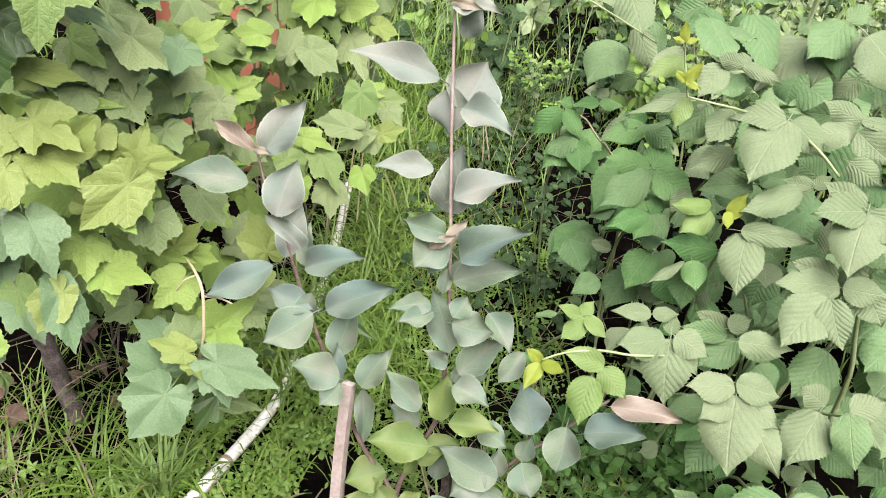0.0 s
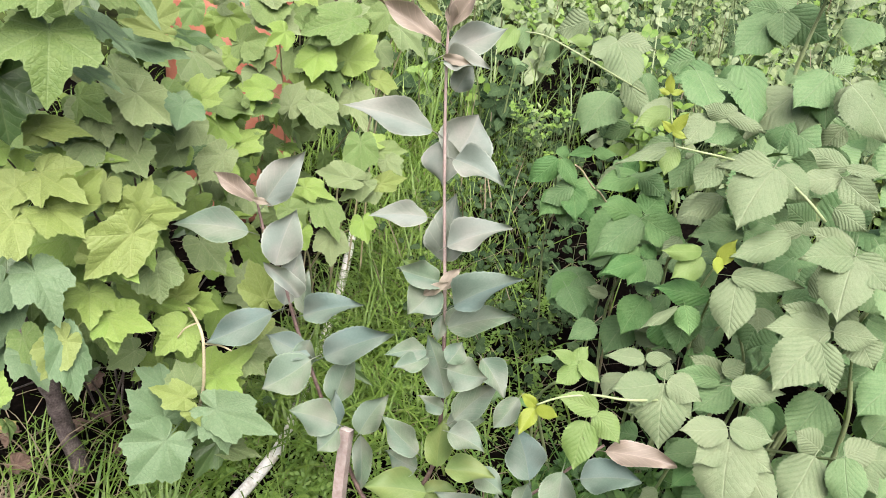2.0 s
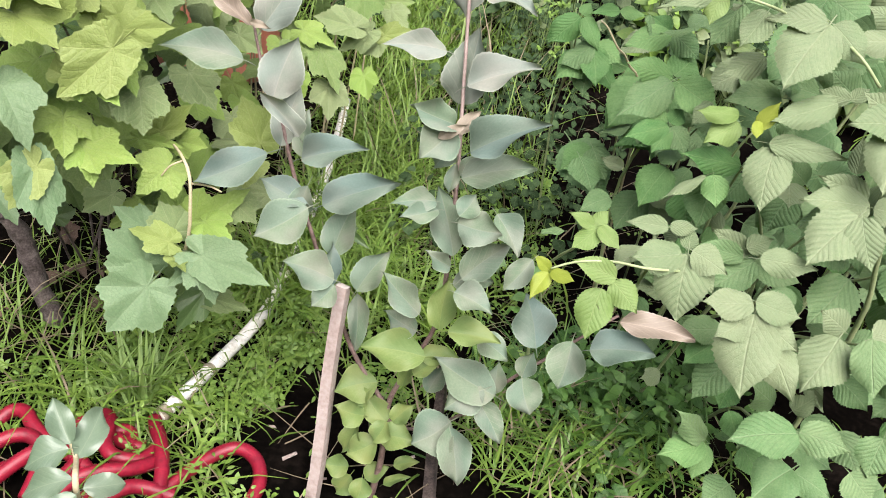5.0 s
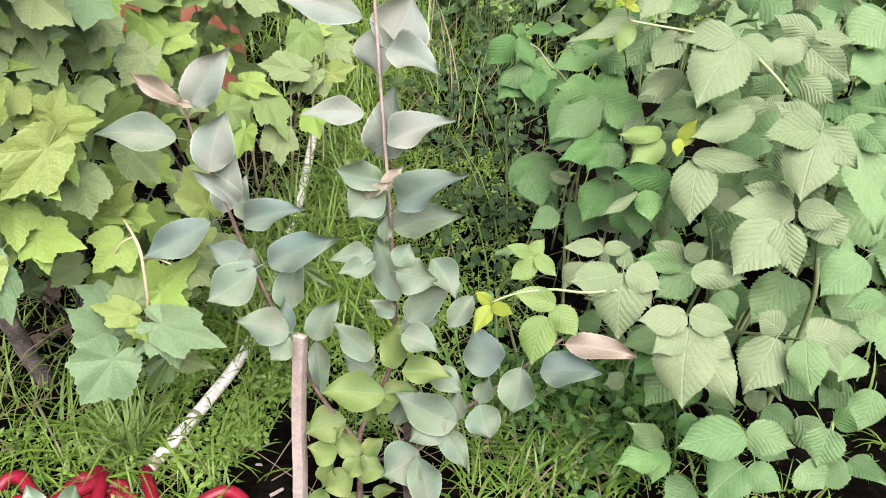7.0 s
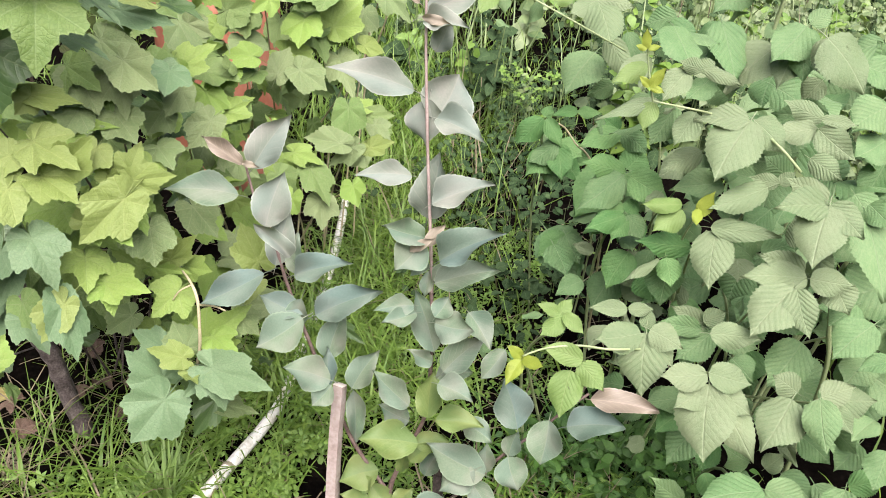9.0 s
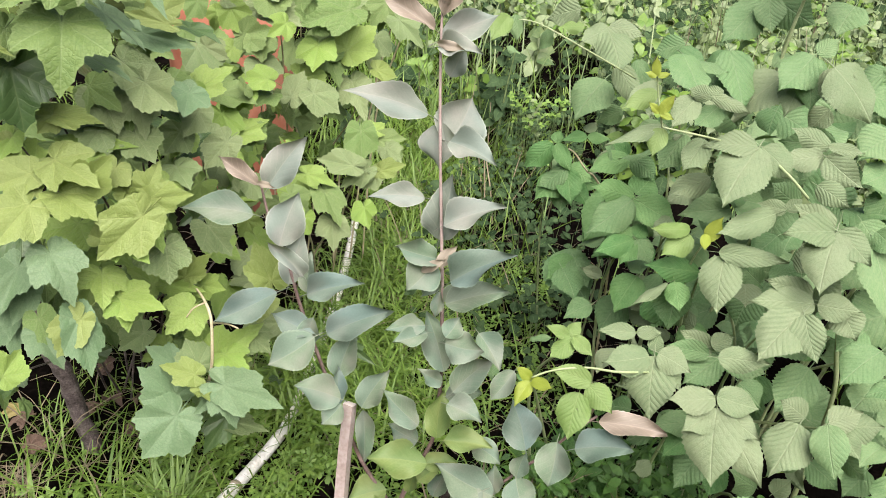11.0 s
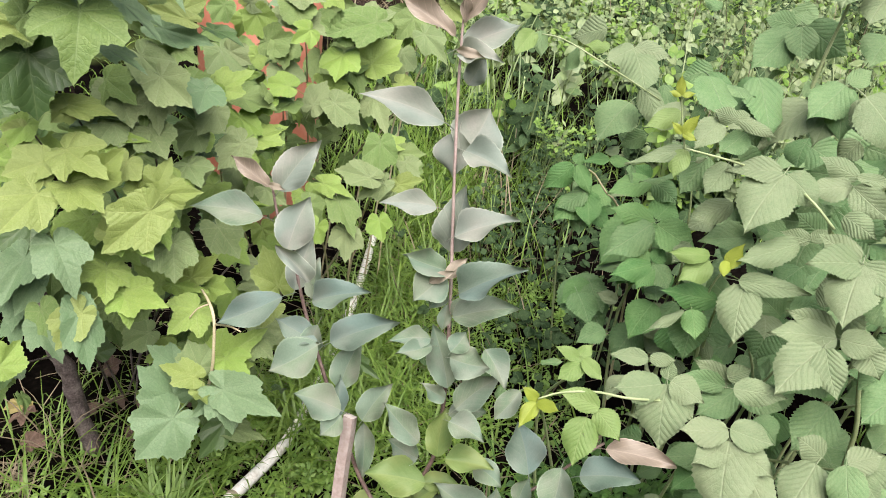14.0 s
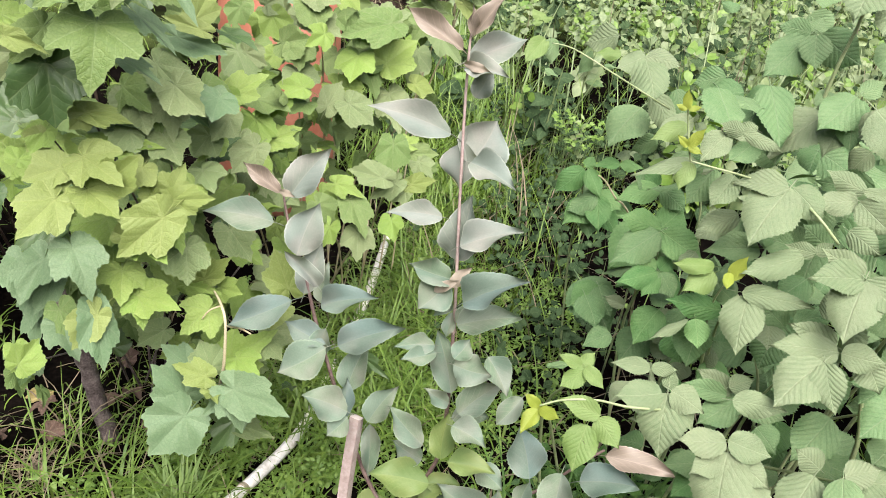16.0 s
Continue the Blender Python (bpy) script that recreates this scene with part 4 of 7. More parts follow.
leaf(sapling, "apple", -0.000, 0.860, 0.346, 62, -30, 53, 0.081, 0.039, 0)
leaf(sapling, "apple", 0.001, 0.875, 0.304, 42, -34, 68, 0.053, 0.042, 0)
leaf(sapling, "apple", -0.087, 0.885, 0.347, 68, 22, -23, 0.070, 0.042, 0)
leaf(sapling, "young", 0.018, 0.850, 0.284, 17, -40, 94, 0.091, 0.056, 3)
leaf(sapling, "young", -0.040, 0.870, 0.204, -11, -31, 116, 0.063, 0.054, 3)
leaf(sapling, "young", 0.007, 0.855, 0.242, 51, 27, -50, 0.048, 0.026, 0)
leaf(sapling, "young", 0.011, 0.865, 0.268, 8, 25, -78, 0.053, 0.033, 0)
leaf(sapling, "apple", 0.122, 0.845, 0.239, 40, -41, 60, 0.100, 0.058, 0)
leaf(sapling, "apple", 0.105, 0.842, 0.250, -29, -25, 127, 0.061, 0.054, 3)
leaf(sapling, "apple", 0.032, 0.875, 0.195, 63, 18, -18, 0.047, 0.032, 0)
leaf(sapling, "young", 0.040, 0.845, 0.337, 13, 32, -96, 0.070, 0.038, 1)
leaf(sapling, "apple", 0.082, 0.855, 0.327, -11, 31, -125, 0.048, 0.038, 0)
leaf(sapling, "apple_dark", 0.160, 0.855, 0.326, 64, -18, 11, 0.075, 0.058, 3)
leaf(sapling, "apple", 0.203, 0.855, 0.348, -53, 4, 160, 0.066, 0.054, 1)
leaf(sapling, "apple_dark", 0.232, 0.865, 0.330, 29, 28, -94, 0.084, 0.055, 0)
leaf(sapling, "pink", 0.259, 0.870, 0.381, 16, 35, -102, 0.096, 0.038, 0)
leaf(sapling, "pink", 0.244, 0.875, 0.372, 87, -35, 38, 0.042, 0.014, 0)
leaf(sapling, "pink", 0.245, 0.878, 0.371, 86, 9, -42, 0.031, 0.008, 0)
leaf(sapling, "apple", 0.155, 0.865, 0.262, 61, 8, -15, 0.038, 0.031, 0)
leaf(sapling, "apple", 0.152, 0.850, 0.275, -43, 11, -160, 0.050, 0.054, 3)
leaf(sapling, "apple", 0.126, 0.865, 0.224, 69, -6, 1, 0.046, 0.030, 0)
leaf(sapling, "apple", 0.128, 0.875, 0.451, -44, -18, 146, 0.054, 0.033, 1)
leaf(sapling, "young", -0.005, 0.868, 0.206, 94, 9, -6, 0.042, 0.021, 0)
leaf(sapling, "apple_pale", -0.249, 0.985, 0.642, 77, 31, -9, 0.092, 0.051, 0)
leaf(sapling, "pink", -0.263, 0.985, 0.646, 56, -35, 68, 0.067, 0.026, 1)
leaf(sapling, "under", -0.261, 0.975, 0.653, 8, 61, -108, 0.029, 0.010, 0)
leaf(sapling, "apple", -0.265, 0.965, 0.608, 28, -47, 96, 0.094, 0.047, 2)
leaf(sapling, "apple_pale", -0.223, 0.945, 0.572, 75, 18, 6, 0.081, 0.056, 0)
leaf(sapling, "apple_pale", -0.184, 0.925, 0.539, 77, -34, 61, 0.077, 0.027, 5)
leaf(sapling, "apple_pale", -0.210, 0.945, 0.510, 74, 14, 7, 0.080, 0.042, 0)
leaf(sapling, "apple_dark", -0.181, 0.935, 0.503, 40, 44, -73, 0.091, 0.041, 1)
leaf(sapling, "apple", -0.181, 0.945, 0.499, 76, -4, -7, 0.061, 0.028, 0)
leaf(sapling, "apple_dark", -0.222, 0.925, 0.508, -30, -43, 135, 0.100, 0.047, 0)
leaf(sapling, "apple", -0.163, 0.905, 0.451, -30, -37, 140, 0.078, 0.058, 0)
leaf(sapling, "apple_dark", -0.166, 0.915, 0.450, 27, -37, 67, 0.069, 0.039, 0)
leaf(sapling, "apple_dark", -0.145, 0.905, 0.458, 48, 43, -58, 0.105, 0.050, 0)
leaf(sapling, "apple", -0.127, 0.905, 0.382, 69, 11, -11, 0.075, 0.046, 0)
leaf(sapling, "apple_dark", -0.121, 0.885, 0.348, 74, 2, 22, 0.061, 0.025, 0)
leaf(sapling, "apple", -0.117, 0.875, 0.367, 38, -43, 82, 0.073, 0.052, 3)
leaf(sapling, "apple", -0.115, 0.870, 0.362, -35, -25, 150, 0.041, 0.035, 0)
leaf(sapling, "apple", -0.087, 0.905, 0.327, -71, -0, -159, 0.087, 0.032, 0)
leaf(sapling, "apple", -0.168, 0.920, 0.474, -85, -19, -180, 0.065, 0.035, 0)
leaf(sapling, "young", -0.051, 0.845, 0.159, 39, -39, 82, 0.047, 0.042, 0)
leaf(sapling, "young", -0.058, 0.850, 0.141, -68, -10, 152, 0.061, 0.030, 0)
leaf(sapling, "young", -0.027, 0.840, 0.118, -33, -35, 130, 0.050, 0.047, 0)
leaf(sapling, "young", -0.026, 0.842, 0.128, 19, 38, -93, 0.055, 0.043, 0)
leaf(sapling, "young", -0.063, 0.845, 0.048, 21, -36, 96, 0.041, 0.035, 0)
leaf(sapling, "young", -0.058, 0.840, 0.035, -60, -20, 157, 0.040, 0.039, 0)
leaf(sapling, "young", -0.040, 0.835, 0.039, -51, -3, 177, 0.038, 0.035, 0)
leaf(sapling, "young", -0.036, 0.840, 0.032, 44, 24, -54, 0.040, 0.032, 0)
leaf(sapling, "young", 0.003, 0.845, 0.064, 37, 26, -75, 0.040, 0.022, 0)
leaf(sapling, "young", -0.007, 0.845, 0.019, 45, 20, -74, 0.046, 0.017, 0)
leaf(sapling, "apple", 0.070, 0.835, 0.187, -33, -31, 136, 0.064, 0.071, 0)
leaf(sapling, "apple", 0.068, 0.820, 0.191, -60, 11, -164, 0.088, 0.051, 0)
leaf(sapling, "young", -0.018, 0.850, 0.148, 46, -31, 37, 0.050, 0.038, 0)
leaf(sapling, "apple", 0.100, 0.840, 0.229, -39, 19, -145, 0.066, 0.039, 0)
leaf(sapling, "young", -0.010, 0.852, 0.148, 63, 27, -33, 0.042, 0.030, 0)
leaf(sapling, "young", -0.049, 0.855, 0.201, -61, -27, 136, 0.039, 0.026, 0)
leaf(sapling, "young", -0.018, 0.838, 0.163, -62, -15, 156, 0.041, 0.033, 0)
leaf(seedling, "seedling", -0.334, 0.584, 0.324, 45, -11, 34, 0.052, 0.027)
leaf(seedling, "seedling", -0.322, 0.569, 0.322, 6, 17, 2, 0.068, 0.033)
leaf(seedling, "seedling", -0.331, 0.574, 0.330, -8, -23, 122, 0.046, 0.036)
leaf(seedling, "seedling", -0.313, 0.542, 0.326, -14, -29, 116, 0.056, 0.031)
leaf(seedling, "seedling", -0.302, 0.538, 0.319, 0, 23, -60, 0.040, 0.028)
leaf(seedling, "seedling", -0.296, 0.514, 0.342, -14, -10, 151, 0.031, 0.027)
leaf(seedling, "seedling", -0.290, 0.508, 0.335, -16, 11, -114, 0.024, 0.023)
leaf(currant, "currant_light", -0.508, 0.900, 0.690, -8, 39, -125, 0.082, 0.076, 2)
leaf(currant, "currant_light", -0.473, 0.890, 0.661, 77, 43, -7, 0.062, 0.058, 3)
leaf(currant, "currant_light", -0.494, 0.880, 0.651, -10, 23, -124, 0.069, 0.064, 1)
leaf(currant, "currant_light", -0.400, 0.930, 0.648, 82, 23, 11, 0.038, 0.051, 4)
leaf(currant, "currant_light", -0.419, 0.930, 0.632, 61, -34, 49, 0.045, 0.041, 0)
leaf(currant, "currant_light", -0.423, 0.920, 0.643, 30, 56, -106, 0.048, 0.021, 3)
leaf(currant, "currant_light", -0.393, 0.920, 0.638, 35, 62, -65, 0.063, 0.045, 1)
leaf(currant, "currant_light", -0.391, 0.880, 0.630, -56, -43, 179, 0.080, 0.080, 0)
leaf(currant, "currant", -0.427, 0.885, 0.590, -7, 28, -128, 0.064, 0.059, 2)
leaf(currant, "currant_light", -0.454, 0.900, 0.576, 61, 38, -17, 0.060, 0.062, 3)
leaf(currant, "currant", -0.406, 0.930, 0.606, -33, 7, -140, 0.060, 0.054, 2)
leaf(currant, "currant_ash", -0.382, 0.930, 0.561, -51, -4, -148, 0.055, 0.072, 3)
leaf(currant, "currant", -0.397, 1.080, 0.671, -25, -29, 177, 0.040, 0.053, 4)
leaf(currant, "currant_ash", -0.416, 1.030, 0.605, 60, 49, -39, 0.070, 0.045, 3)
leaf(currant, "currant_ash", -0.338, 1.090, 0.664, -44, -30, 170, 0.055, 0.057, 1)
leaf(currant, "currant_ash", -0.350, 1.020, 0.551, -28, 18, -134, 0.060, 0.062, 3)
leaf(currant, "currant_light", -0.251, 1.000, 0.481, 65, -14, 37, 0.064, 0.066, 1)
leaf(currant, "currant_light", -0.372, 0.970, 0.488, 73, 39, -21, 0.058, 0.040, 1)
leaf(currant, "currant_pale", -0.513, 0.950, 0.723, 7, 31, -91, 0.064, 0.031, 2)
leaf(currant, "currant", -0.505, 0.950, 0.693, 8, 43, -86, 0.090, 0.041, 0)
leaf(currant, "currant_pale", -0.521, 0.970, 0.697, 18, 40, -58, 0.054, 0.033, 0)
leaf(currant, "currant_ash", -0.475, 0.980, 0.754, -38, 7, -138, 0.060, 0.083, 0)
leaf(currant, "currant_ash", -0.428, 0.990, 0.753, -34, 2, -150, 0.054, 0.054, 4)
leaf(currant, "currant_shade", -0.429, 1.020, 0.749, -16, 35, -132, 0.073, 0.054, 2)
leaf(currant, "currant_pale", -0.360, 1.000, 0.766, -36, -11, -168, 0.039, 0.066, 0)
leaf(currant, "currant_ash", -0.471, 1.000, 0.686, -12, 37, -131, 0.070, 0.056, 2)
leaf(currant, "currant_pale", -0.500, 0.840, 0.582, -30, 6, -133, 0.069, 0.077, 4)
leaf(currant, "currant_light", -0.462, 0.820, 0.497, -55, -25, 173, 0.059, 0.055, 3)
leaf(currant, "currant_pale", -0.465, 0.820, 0.496, -54, 2, -144, 0.078, 0.056, 1)
leaf(currant, "currant", -0.460, 0.890, 0.528, -26, -7, -153, 0.054, 0.073, 2)
leaf(currant, "currant", -0.432, 0.880, 0.499, 5, 39, -104, 0.075, 0.062, 0)
leaf(currant, "currant", -0.430, 0.875, 0.497, -16, 0, -145, 0.042, 0.056, 4)
leaf(currant, "currant", -0.351, 0.930, 0.461, -30, -30, 162, 0.052, 0.073, 2)
leaf(currant, "currant", -0.406, 0.980, 0.465, 31, 46, -101, 0.071, 0.035, 4)
leaf(currant, "currant", -0.352, 0.980, 0.471, 30, 51, -103, 0.059, 0.043, 1)
leaf(currant, "currant_ash", -0.336, 0.900, 0.381, 55, -12, 38, 0.044, 0.055, 1)
leaf(currant, "currant_light", -0.332, 0.870, 0.387, 30, -43, 79, 0.049, 0.046, 4)
leaf(currant, "currant_pale", -0.371, 0.900, 0.377, 43, -30, 67, 0.051, 0.048, 0)
leaf(currant, "currant_light", -0.320, 0.860, 0.367, 34, -20, 45, 0.021, 0.026, 3)
leaf(currant, "currant_light", -0.319, 0.860, 0.366, 14, 7, -141, 0.039, 0.022, 0)
leaf(currant, "currant_pale", -0.364, 0.870, 0.344, 57, -29, 61, 0.068, 0.072, 1)
leaf(currant, "currant_pale", -0.351, 0.840, 0.331, -44, -33, 172, 0.074, 0.098, 1)
leaf(currant, "currant", -0.314, 0.920, 0.384, 73, 42, -25, 0.081, 0.076, 4)
leaf(currant, "currant", -0.298, 0.910, 0.398, 1, 28, -127, 0.057, 0.055, 2)
leaf(currant, "currant_pale", -0.283, 0.860, 0.380, -0, 38, -110, 0.098, 0.070, 0)
leaf(currant, "currant_pale", -0.287, 0.855, 0.374, -26, 12, -147, 0.053, 0.058, 4)
leaf(currant, "currant_pale", -0.305, 0.870, 0.351, -14, -37, 164, 0.038, 0.039, 2)
leaf(currant, "currant_shade", -0.292, 0.890, 0.298, -58, -26, 173, 0.069, 0.047, 0)
leaf(currant, "currant_ash", -0.297, 0.900, 0.282, 14, 32, -106, 0.080, 0.038, 3)
leaf(currant, "currant_light", -0.244, 0.950, 0.474, -25, -44, 151, 0.057, 0.044, 2)
leaf(currant, "currant_ash", -0.274, 0.950, 0.413, -8, 30, -132, 0.054, 0.053, 1)
leaf(currant, "currant_pale", -0.546, 0.860, 0.437, -24, 14, -133, 0.065, 0.060, 2)
leaf(currant, "currant", -0.436, 1.000, 0.450, 27, -28, 61, 0.053, 0.051, 2)
leaf(currant, "currant_ash", -0.467, 1.020, 0.341, -32, -44, 156, 0.049, 0.052, 3)
leaf(currant, "currant_shade", -0.574, 1.050, 0.262, 69, 14, 8, 0.037, 0.056, 1)
leaf(currant, "currant_green", -0.548, 0.900, 0.947, -53, -19, -152, 0.069, 0.061, 1)
leaf(currant, "currant_green", -0.471, 0.890, 0.944, -78, -52, -167, 0.083, 0.063, 3)
leaf(currant, "currant_ash", -0.413, 0.880, 0.972, -44, -20, -158, 0.068, 0.076, 4)
leaf(currant, "currant_pale", -0.404, 0.900, 0.968, -30, 18, -128, 0.099, 0.049, 4)
leaf(currant, "currant_green", -0.459, 0.870, 0.880, -33, -8, -154, 0.078, 0.113, 4)
leaf(currant, "currant_shade", -0.559, 0.920, 0.800, -50, -3, -150, 0.076, 0.104, 0)
leaf(currant, "currant_pale", -0.436, 0.930, 0.883, -26, 8, -115, 0.073, 0.041, 2)
leaf(currant, "currant_pale", -0.459, 0.930, 0.824, -13, 17, -115, 0.069, 0.036, 2)
leaf(currant, "currant_ash", -0.448, 1.000, 0.800, -28, 40, -141, 0.085, 0.059, 2)
leaf(currant, "currant_pale", -0.379, 1.020, 0.765, -34, -1, -159, 0.043, 0.056, 1)
leaf(currant, "currant_pale", -0.426, 1.020, 0.837, -9, 49, -105, 0.075, 0.047, 3)
leaf(currant, "currant_light", -0.413, 1.050, 0.858, 68, 26, 15, 0.058, 0.051, 0)
leaf(currant, "currant_light", -0.384, 1.000, 0.858, 19, -50, 78, 0.056, 0.029, 0)
leaf(currant, "currant_light", -0.517, 0.930, 0.742, 3, 49, -100, 0.073, 0.036, 1)
leaf(currant, "currant_light", -0.517, 0.930, 0.740, -50, -43, -171, 0.032, 0.038, 1)
leaf(currant, "currant_green", -0.585, 0.930, 0.695, 24, -35, 76, 0.038, 0.028, 3)
leaf(currant, "currant_light", -0.577, 0.920, 0.700, -52, -43, -170, 0.030, 0.041, 3)
leaf(currant, "currant_green", -0.489, 0.980, 0.767, -14, 43, -135, 0.068, 0.065, 2)
leaf(currant, "currant_green", -0.450, 1.000, 0.755, -40, 2, -155, 0.056, 0.048, 4)
leaf(currant, "currant_green", -0.577, 0.950, 0.845, -41, 17, -144, 0.043, 0.065, 3)
leaf(currant, "currant_light", -0.582, 0.860, 0.859, -14, 30, -106, 0.074, 0.021, 3)
leaf(currant, "currant_green", -0.540, 0.980, 0.683, 6, 45, -94, 0.090, 0.043, 0)
leaf(currant, "currant_ash", -0.395, 1.050, 0.688, -58, -33, -174, 0.040, 0.059, 0)
leaf(currant, "currant_green", -0.598, 0.940, 0.910, 41, -39, 42, 0.057, 0.072, 0)
leaf(currant, "currant_green", -0.530, 0.960, 0.951, 88, 31, 23, 0.056, 0.079, 4)
leaf(currant, "currant_green", -0.397, 0.960, 0.967, 82, 27, 18, 0.047, 0.064, 1)
leaf(currant, "currant_green", -0.528, 1.000, 0.863, -32, 65, -121, 0.064, 0.054, 3)
leaf(currant, "currant_ash", -0.649, 1.000, 0.784, -69, -38, -161, 0.050, 0.072, 1)
leaf(currant, "currant_ash", -0.403, 0.960, 0.788, -25, 37, -137, 0.064, 0.064, 3)
leaf(currant, "currant_ash", -0.469, 0.950, 0.717, -31, -33, -174, 0.042, 0.059, 4)
leaf(currant, "currant_ash", -0.426, 0.970, 0.707, -27, 21, -142, 0.053, 0.063, 0)
leaf(currant, "currant_ash", -0.386, 1.000, 0.653, -15, 20, -144, 0.048, 0.061, 2)
leaf(currant, "currant_light", -0.442, 0.930, 0.674, -43, -24, -172, 0.041, 0.059, 3)
leaf(currant, "currant_ash", -0.365, 1.050, 0.723, -46, -27, -177, 0.046, 0.055, 0)
leaf(currant, "currant", -0.387, 0.970, 0.643, -28, -29, -179, 0.039, 0.057, 2)
leaf(currant, "currant_green", -0.521, 0.843, 0.964, -42, -7, -150, 0.062, 0.053)
leaf(currant, "currant_green", -0.460, 0.872, 0.940, -28, -37, 167, 0.080, 0.068)
leaf(currant, "currant_dull", -0.504, 1.046, 0.944, -70, -16, -159, 0.068, 0.058)
leaf(currant, "currant_dull", -0.491, 1.074, 0.915, -69, 40, -134, 0.079, 0.067)
leaf(currant, "currant_dull", -0.552, 1.026, 0.839, -43, -12, -151, 0.089, 0.104)
leaf(currant, "currant_shade", -0.543, 0.892, 0.811, -73, 1, -139, 0.080, 0.100)
leaf(currant, "currant", -0.471, 1.217, 0.878, -53, 9, -142, 0.058, 0.049)
leaf(currant, "currant_dull", -0.512, 1.176, 0.781, -26, 75, -96, 0.060, 0.051)
leaf(currant, "currant_dull", -0.532, 1.109, 0.836, -61, 40, -139, 0.051, 0.043)
leaf(currant, "currant_dull", -0.496, 1.292, 0.672, -55, 22, -169, 0.054, 0.067)
leaf(currant, "currant_dull", -0.668, 1.126, 0.651, -22, 57, -71, 0.080, 0.068)
leaf(currant, "currant", -0.639, 1.166, 0.599, -12, 51, -69, 0.064, 0.054)
leaf(currant, "currant", -0.586, 0.942, 0.697, 19, -26, 114, 0.039, 0.049)
leaf(currant, "currant_light", -0.539, 0.889, 0.672, -24, -40, 133, 0.051, 0.063)
leaf(currant, "currant_light", -0.527, 0.853, 0.643, -24, -25, 177, 0.072, 0.075)
leaf(currant, "currant_dull", -0.603, 0.998, 0.490, -38, -20, -138, 0.089, 0.087)
leaf(currant, "currant", -0.558, 1.055, 0.490, -7, 20, -121, 0.102, 0.089)
leaf(currant, "currant_dull", -0.531, 1.038, 0.389, -31, 15, -153, 0.061, 0.076)
leaf(currant, "currant_dull", -0.416, 1.269, 0.401, -30, 7, -160, 0.046, 0.058)
leaf(currant, "currant", -0.339, 1.214, 0.347, 26, 7, 27, 0.076, 0.067)
leaf(currant, "currant", -0.443, 1.047, 0.299, -29, -37, 143, 0.048, 0.051)
leaf(currant, "currant_dull", -0.422, 1.048, 0.291, -29, 40, -124, 0.056, 0.047)
leaf(currant, "currant_dull", -0.382, 0.978, 0.269, -23, 13, -97, 0.021, 0.027)
leaf(currant, "currant_dull", -0.348, 0.987, 0.265, -21, 8, -128, 0.075, 0.093)
leaf(currant, "currant", -0.438, 1.051, 0.175, 14, -37, 99, 0.061, 0.073)
leaf(currant, "currant_pale", -0.590, 0.908, 0.512, -33, -10, -176, 0.074, 0.063)
leaf(currant, "currant_pale", -0.585, 0.916, 0.474, -37, -17, -173, 0.058, 0.050)
leaf(currant, "currant_shade", -0.618, 0.977, 0.533, -16, -35, 167, 0.063, 0.067)
leaf(currant, "currant", -0.559, 0.781, 0.420, 53, 41, 16, 0.042, 0.051)
leaf(currant, "currant_shade", -0.574, 0.829, 0.392, -32, -18, -171, 0.038, 0.048)
leaf(currant, "currant_dull", -0.582, 1.120, 0.277, -25, -0, -135, 0.051, 0.057)
leaf(currant, "currant_light", -0.517, 0.782, 0.877, -45, 62, -104, 0.033, 0.028)
leaf(currant, "currant_green", -0.544, 0.894, 0.858, -47, -41, -162, 0.058, 0.056)
leaf(currant, "currant_light", -0.532, 0.885, 0.656, -26, -16, 175, 0.028, 0.027)
leaf(currant, "currant_dull", -0.575, 1.245, 0.640, -33, 2, -155, 0.051, 0.044)
leaf(currant, "currant", -0.576, 0.925, 0.707, -44, -24, -173, 0.041, 0.042)
leaf(currant, "currant", -0.630, 0.924, 0.462, 25, 20, 2, 0.046, 0.056)
leaf(currant, "currant", -0.670, 0.993, 0.621, 28, 14, 5, 0.040, 0.050)
leaf(currant, "currant", -0.565, 1.109, 0.428, -34, -25, -176, 0.053, 0.053)
leaf(currant, "currant_dull", -0.621, 1.170, 0.492, -36, -27, 180, 0.063, 0.059)
leaf(currant, "currant", -0.580, 1.117, 0.381, -31, -20, -165, 0.080, 0.068)
leaf(currant, "currant", -0.572, 1.126, 0.333, -42, 36, -129, 0.065, 0.072)
leaf(currant, "currant_dull", -0.634, 1.116, 0.433, -31, 4, -173, 0.089, 0.076)
leaf(currant, "currant_dull", -0.450, 1.189, 0.296, -42, -20, 165, 0.074, 0.079)
leaf(currant, "currant_dull", -0.460, 1.272, 0.283, -20, 24, -136, 0.050, 0.046)
leaf(currant, "currant_dull", -0.537, 1.391, 0.462, -32, 18, -134, 0.058, 0.065)
leaf(currant, "currant", -0.413, 1.443, 0.348, -71, 19, -149, 0.049, 0.061)
leaf(currant, "currant_dull", -0.577, 1.259, 0.546, -45, 23, -133, 0.053, 0.067)
leaf(currant, "currant", -0.571, 1.210, 0.493, -34, 16, -113, 0.037, 0.047)
leaf(currant, "currant_dull", -0.497, 1.149, 0.490, -21, -21, -175, 0.091, 0.080)
leaf(currant, "currant", -0.552, 1.019, 0.533, -17, -4, 170, 0.076, 0.085)
leaf(currant, "currant_dull", -0.513, 1.266, 0.490, -27, -21, -180, 0.076, 0.078)
leaf(currant, "currant_dull", -0.512, 1.322, 0.511, -42, -13, -178, 0.052, 0.065)
leaf(currant, "currant_dull", -0.524, 1.357, 0.567, -43, -16, -162, 0.066, 0.071)
leaf(currant, "currant_dull", -0.421, 1.370, 0.483, -49, -17, -171, 0.060, 0.073)
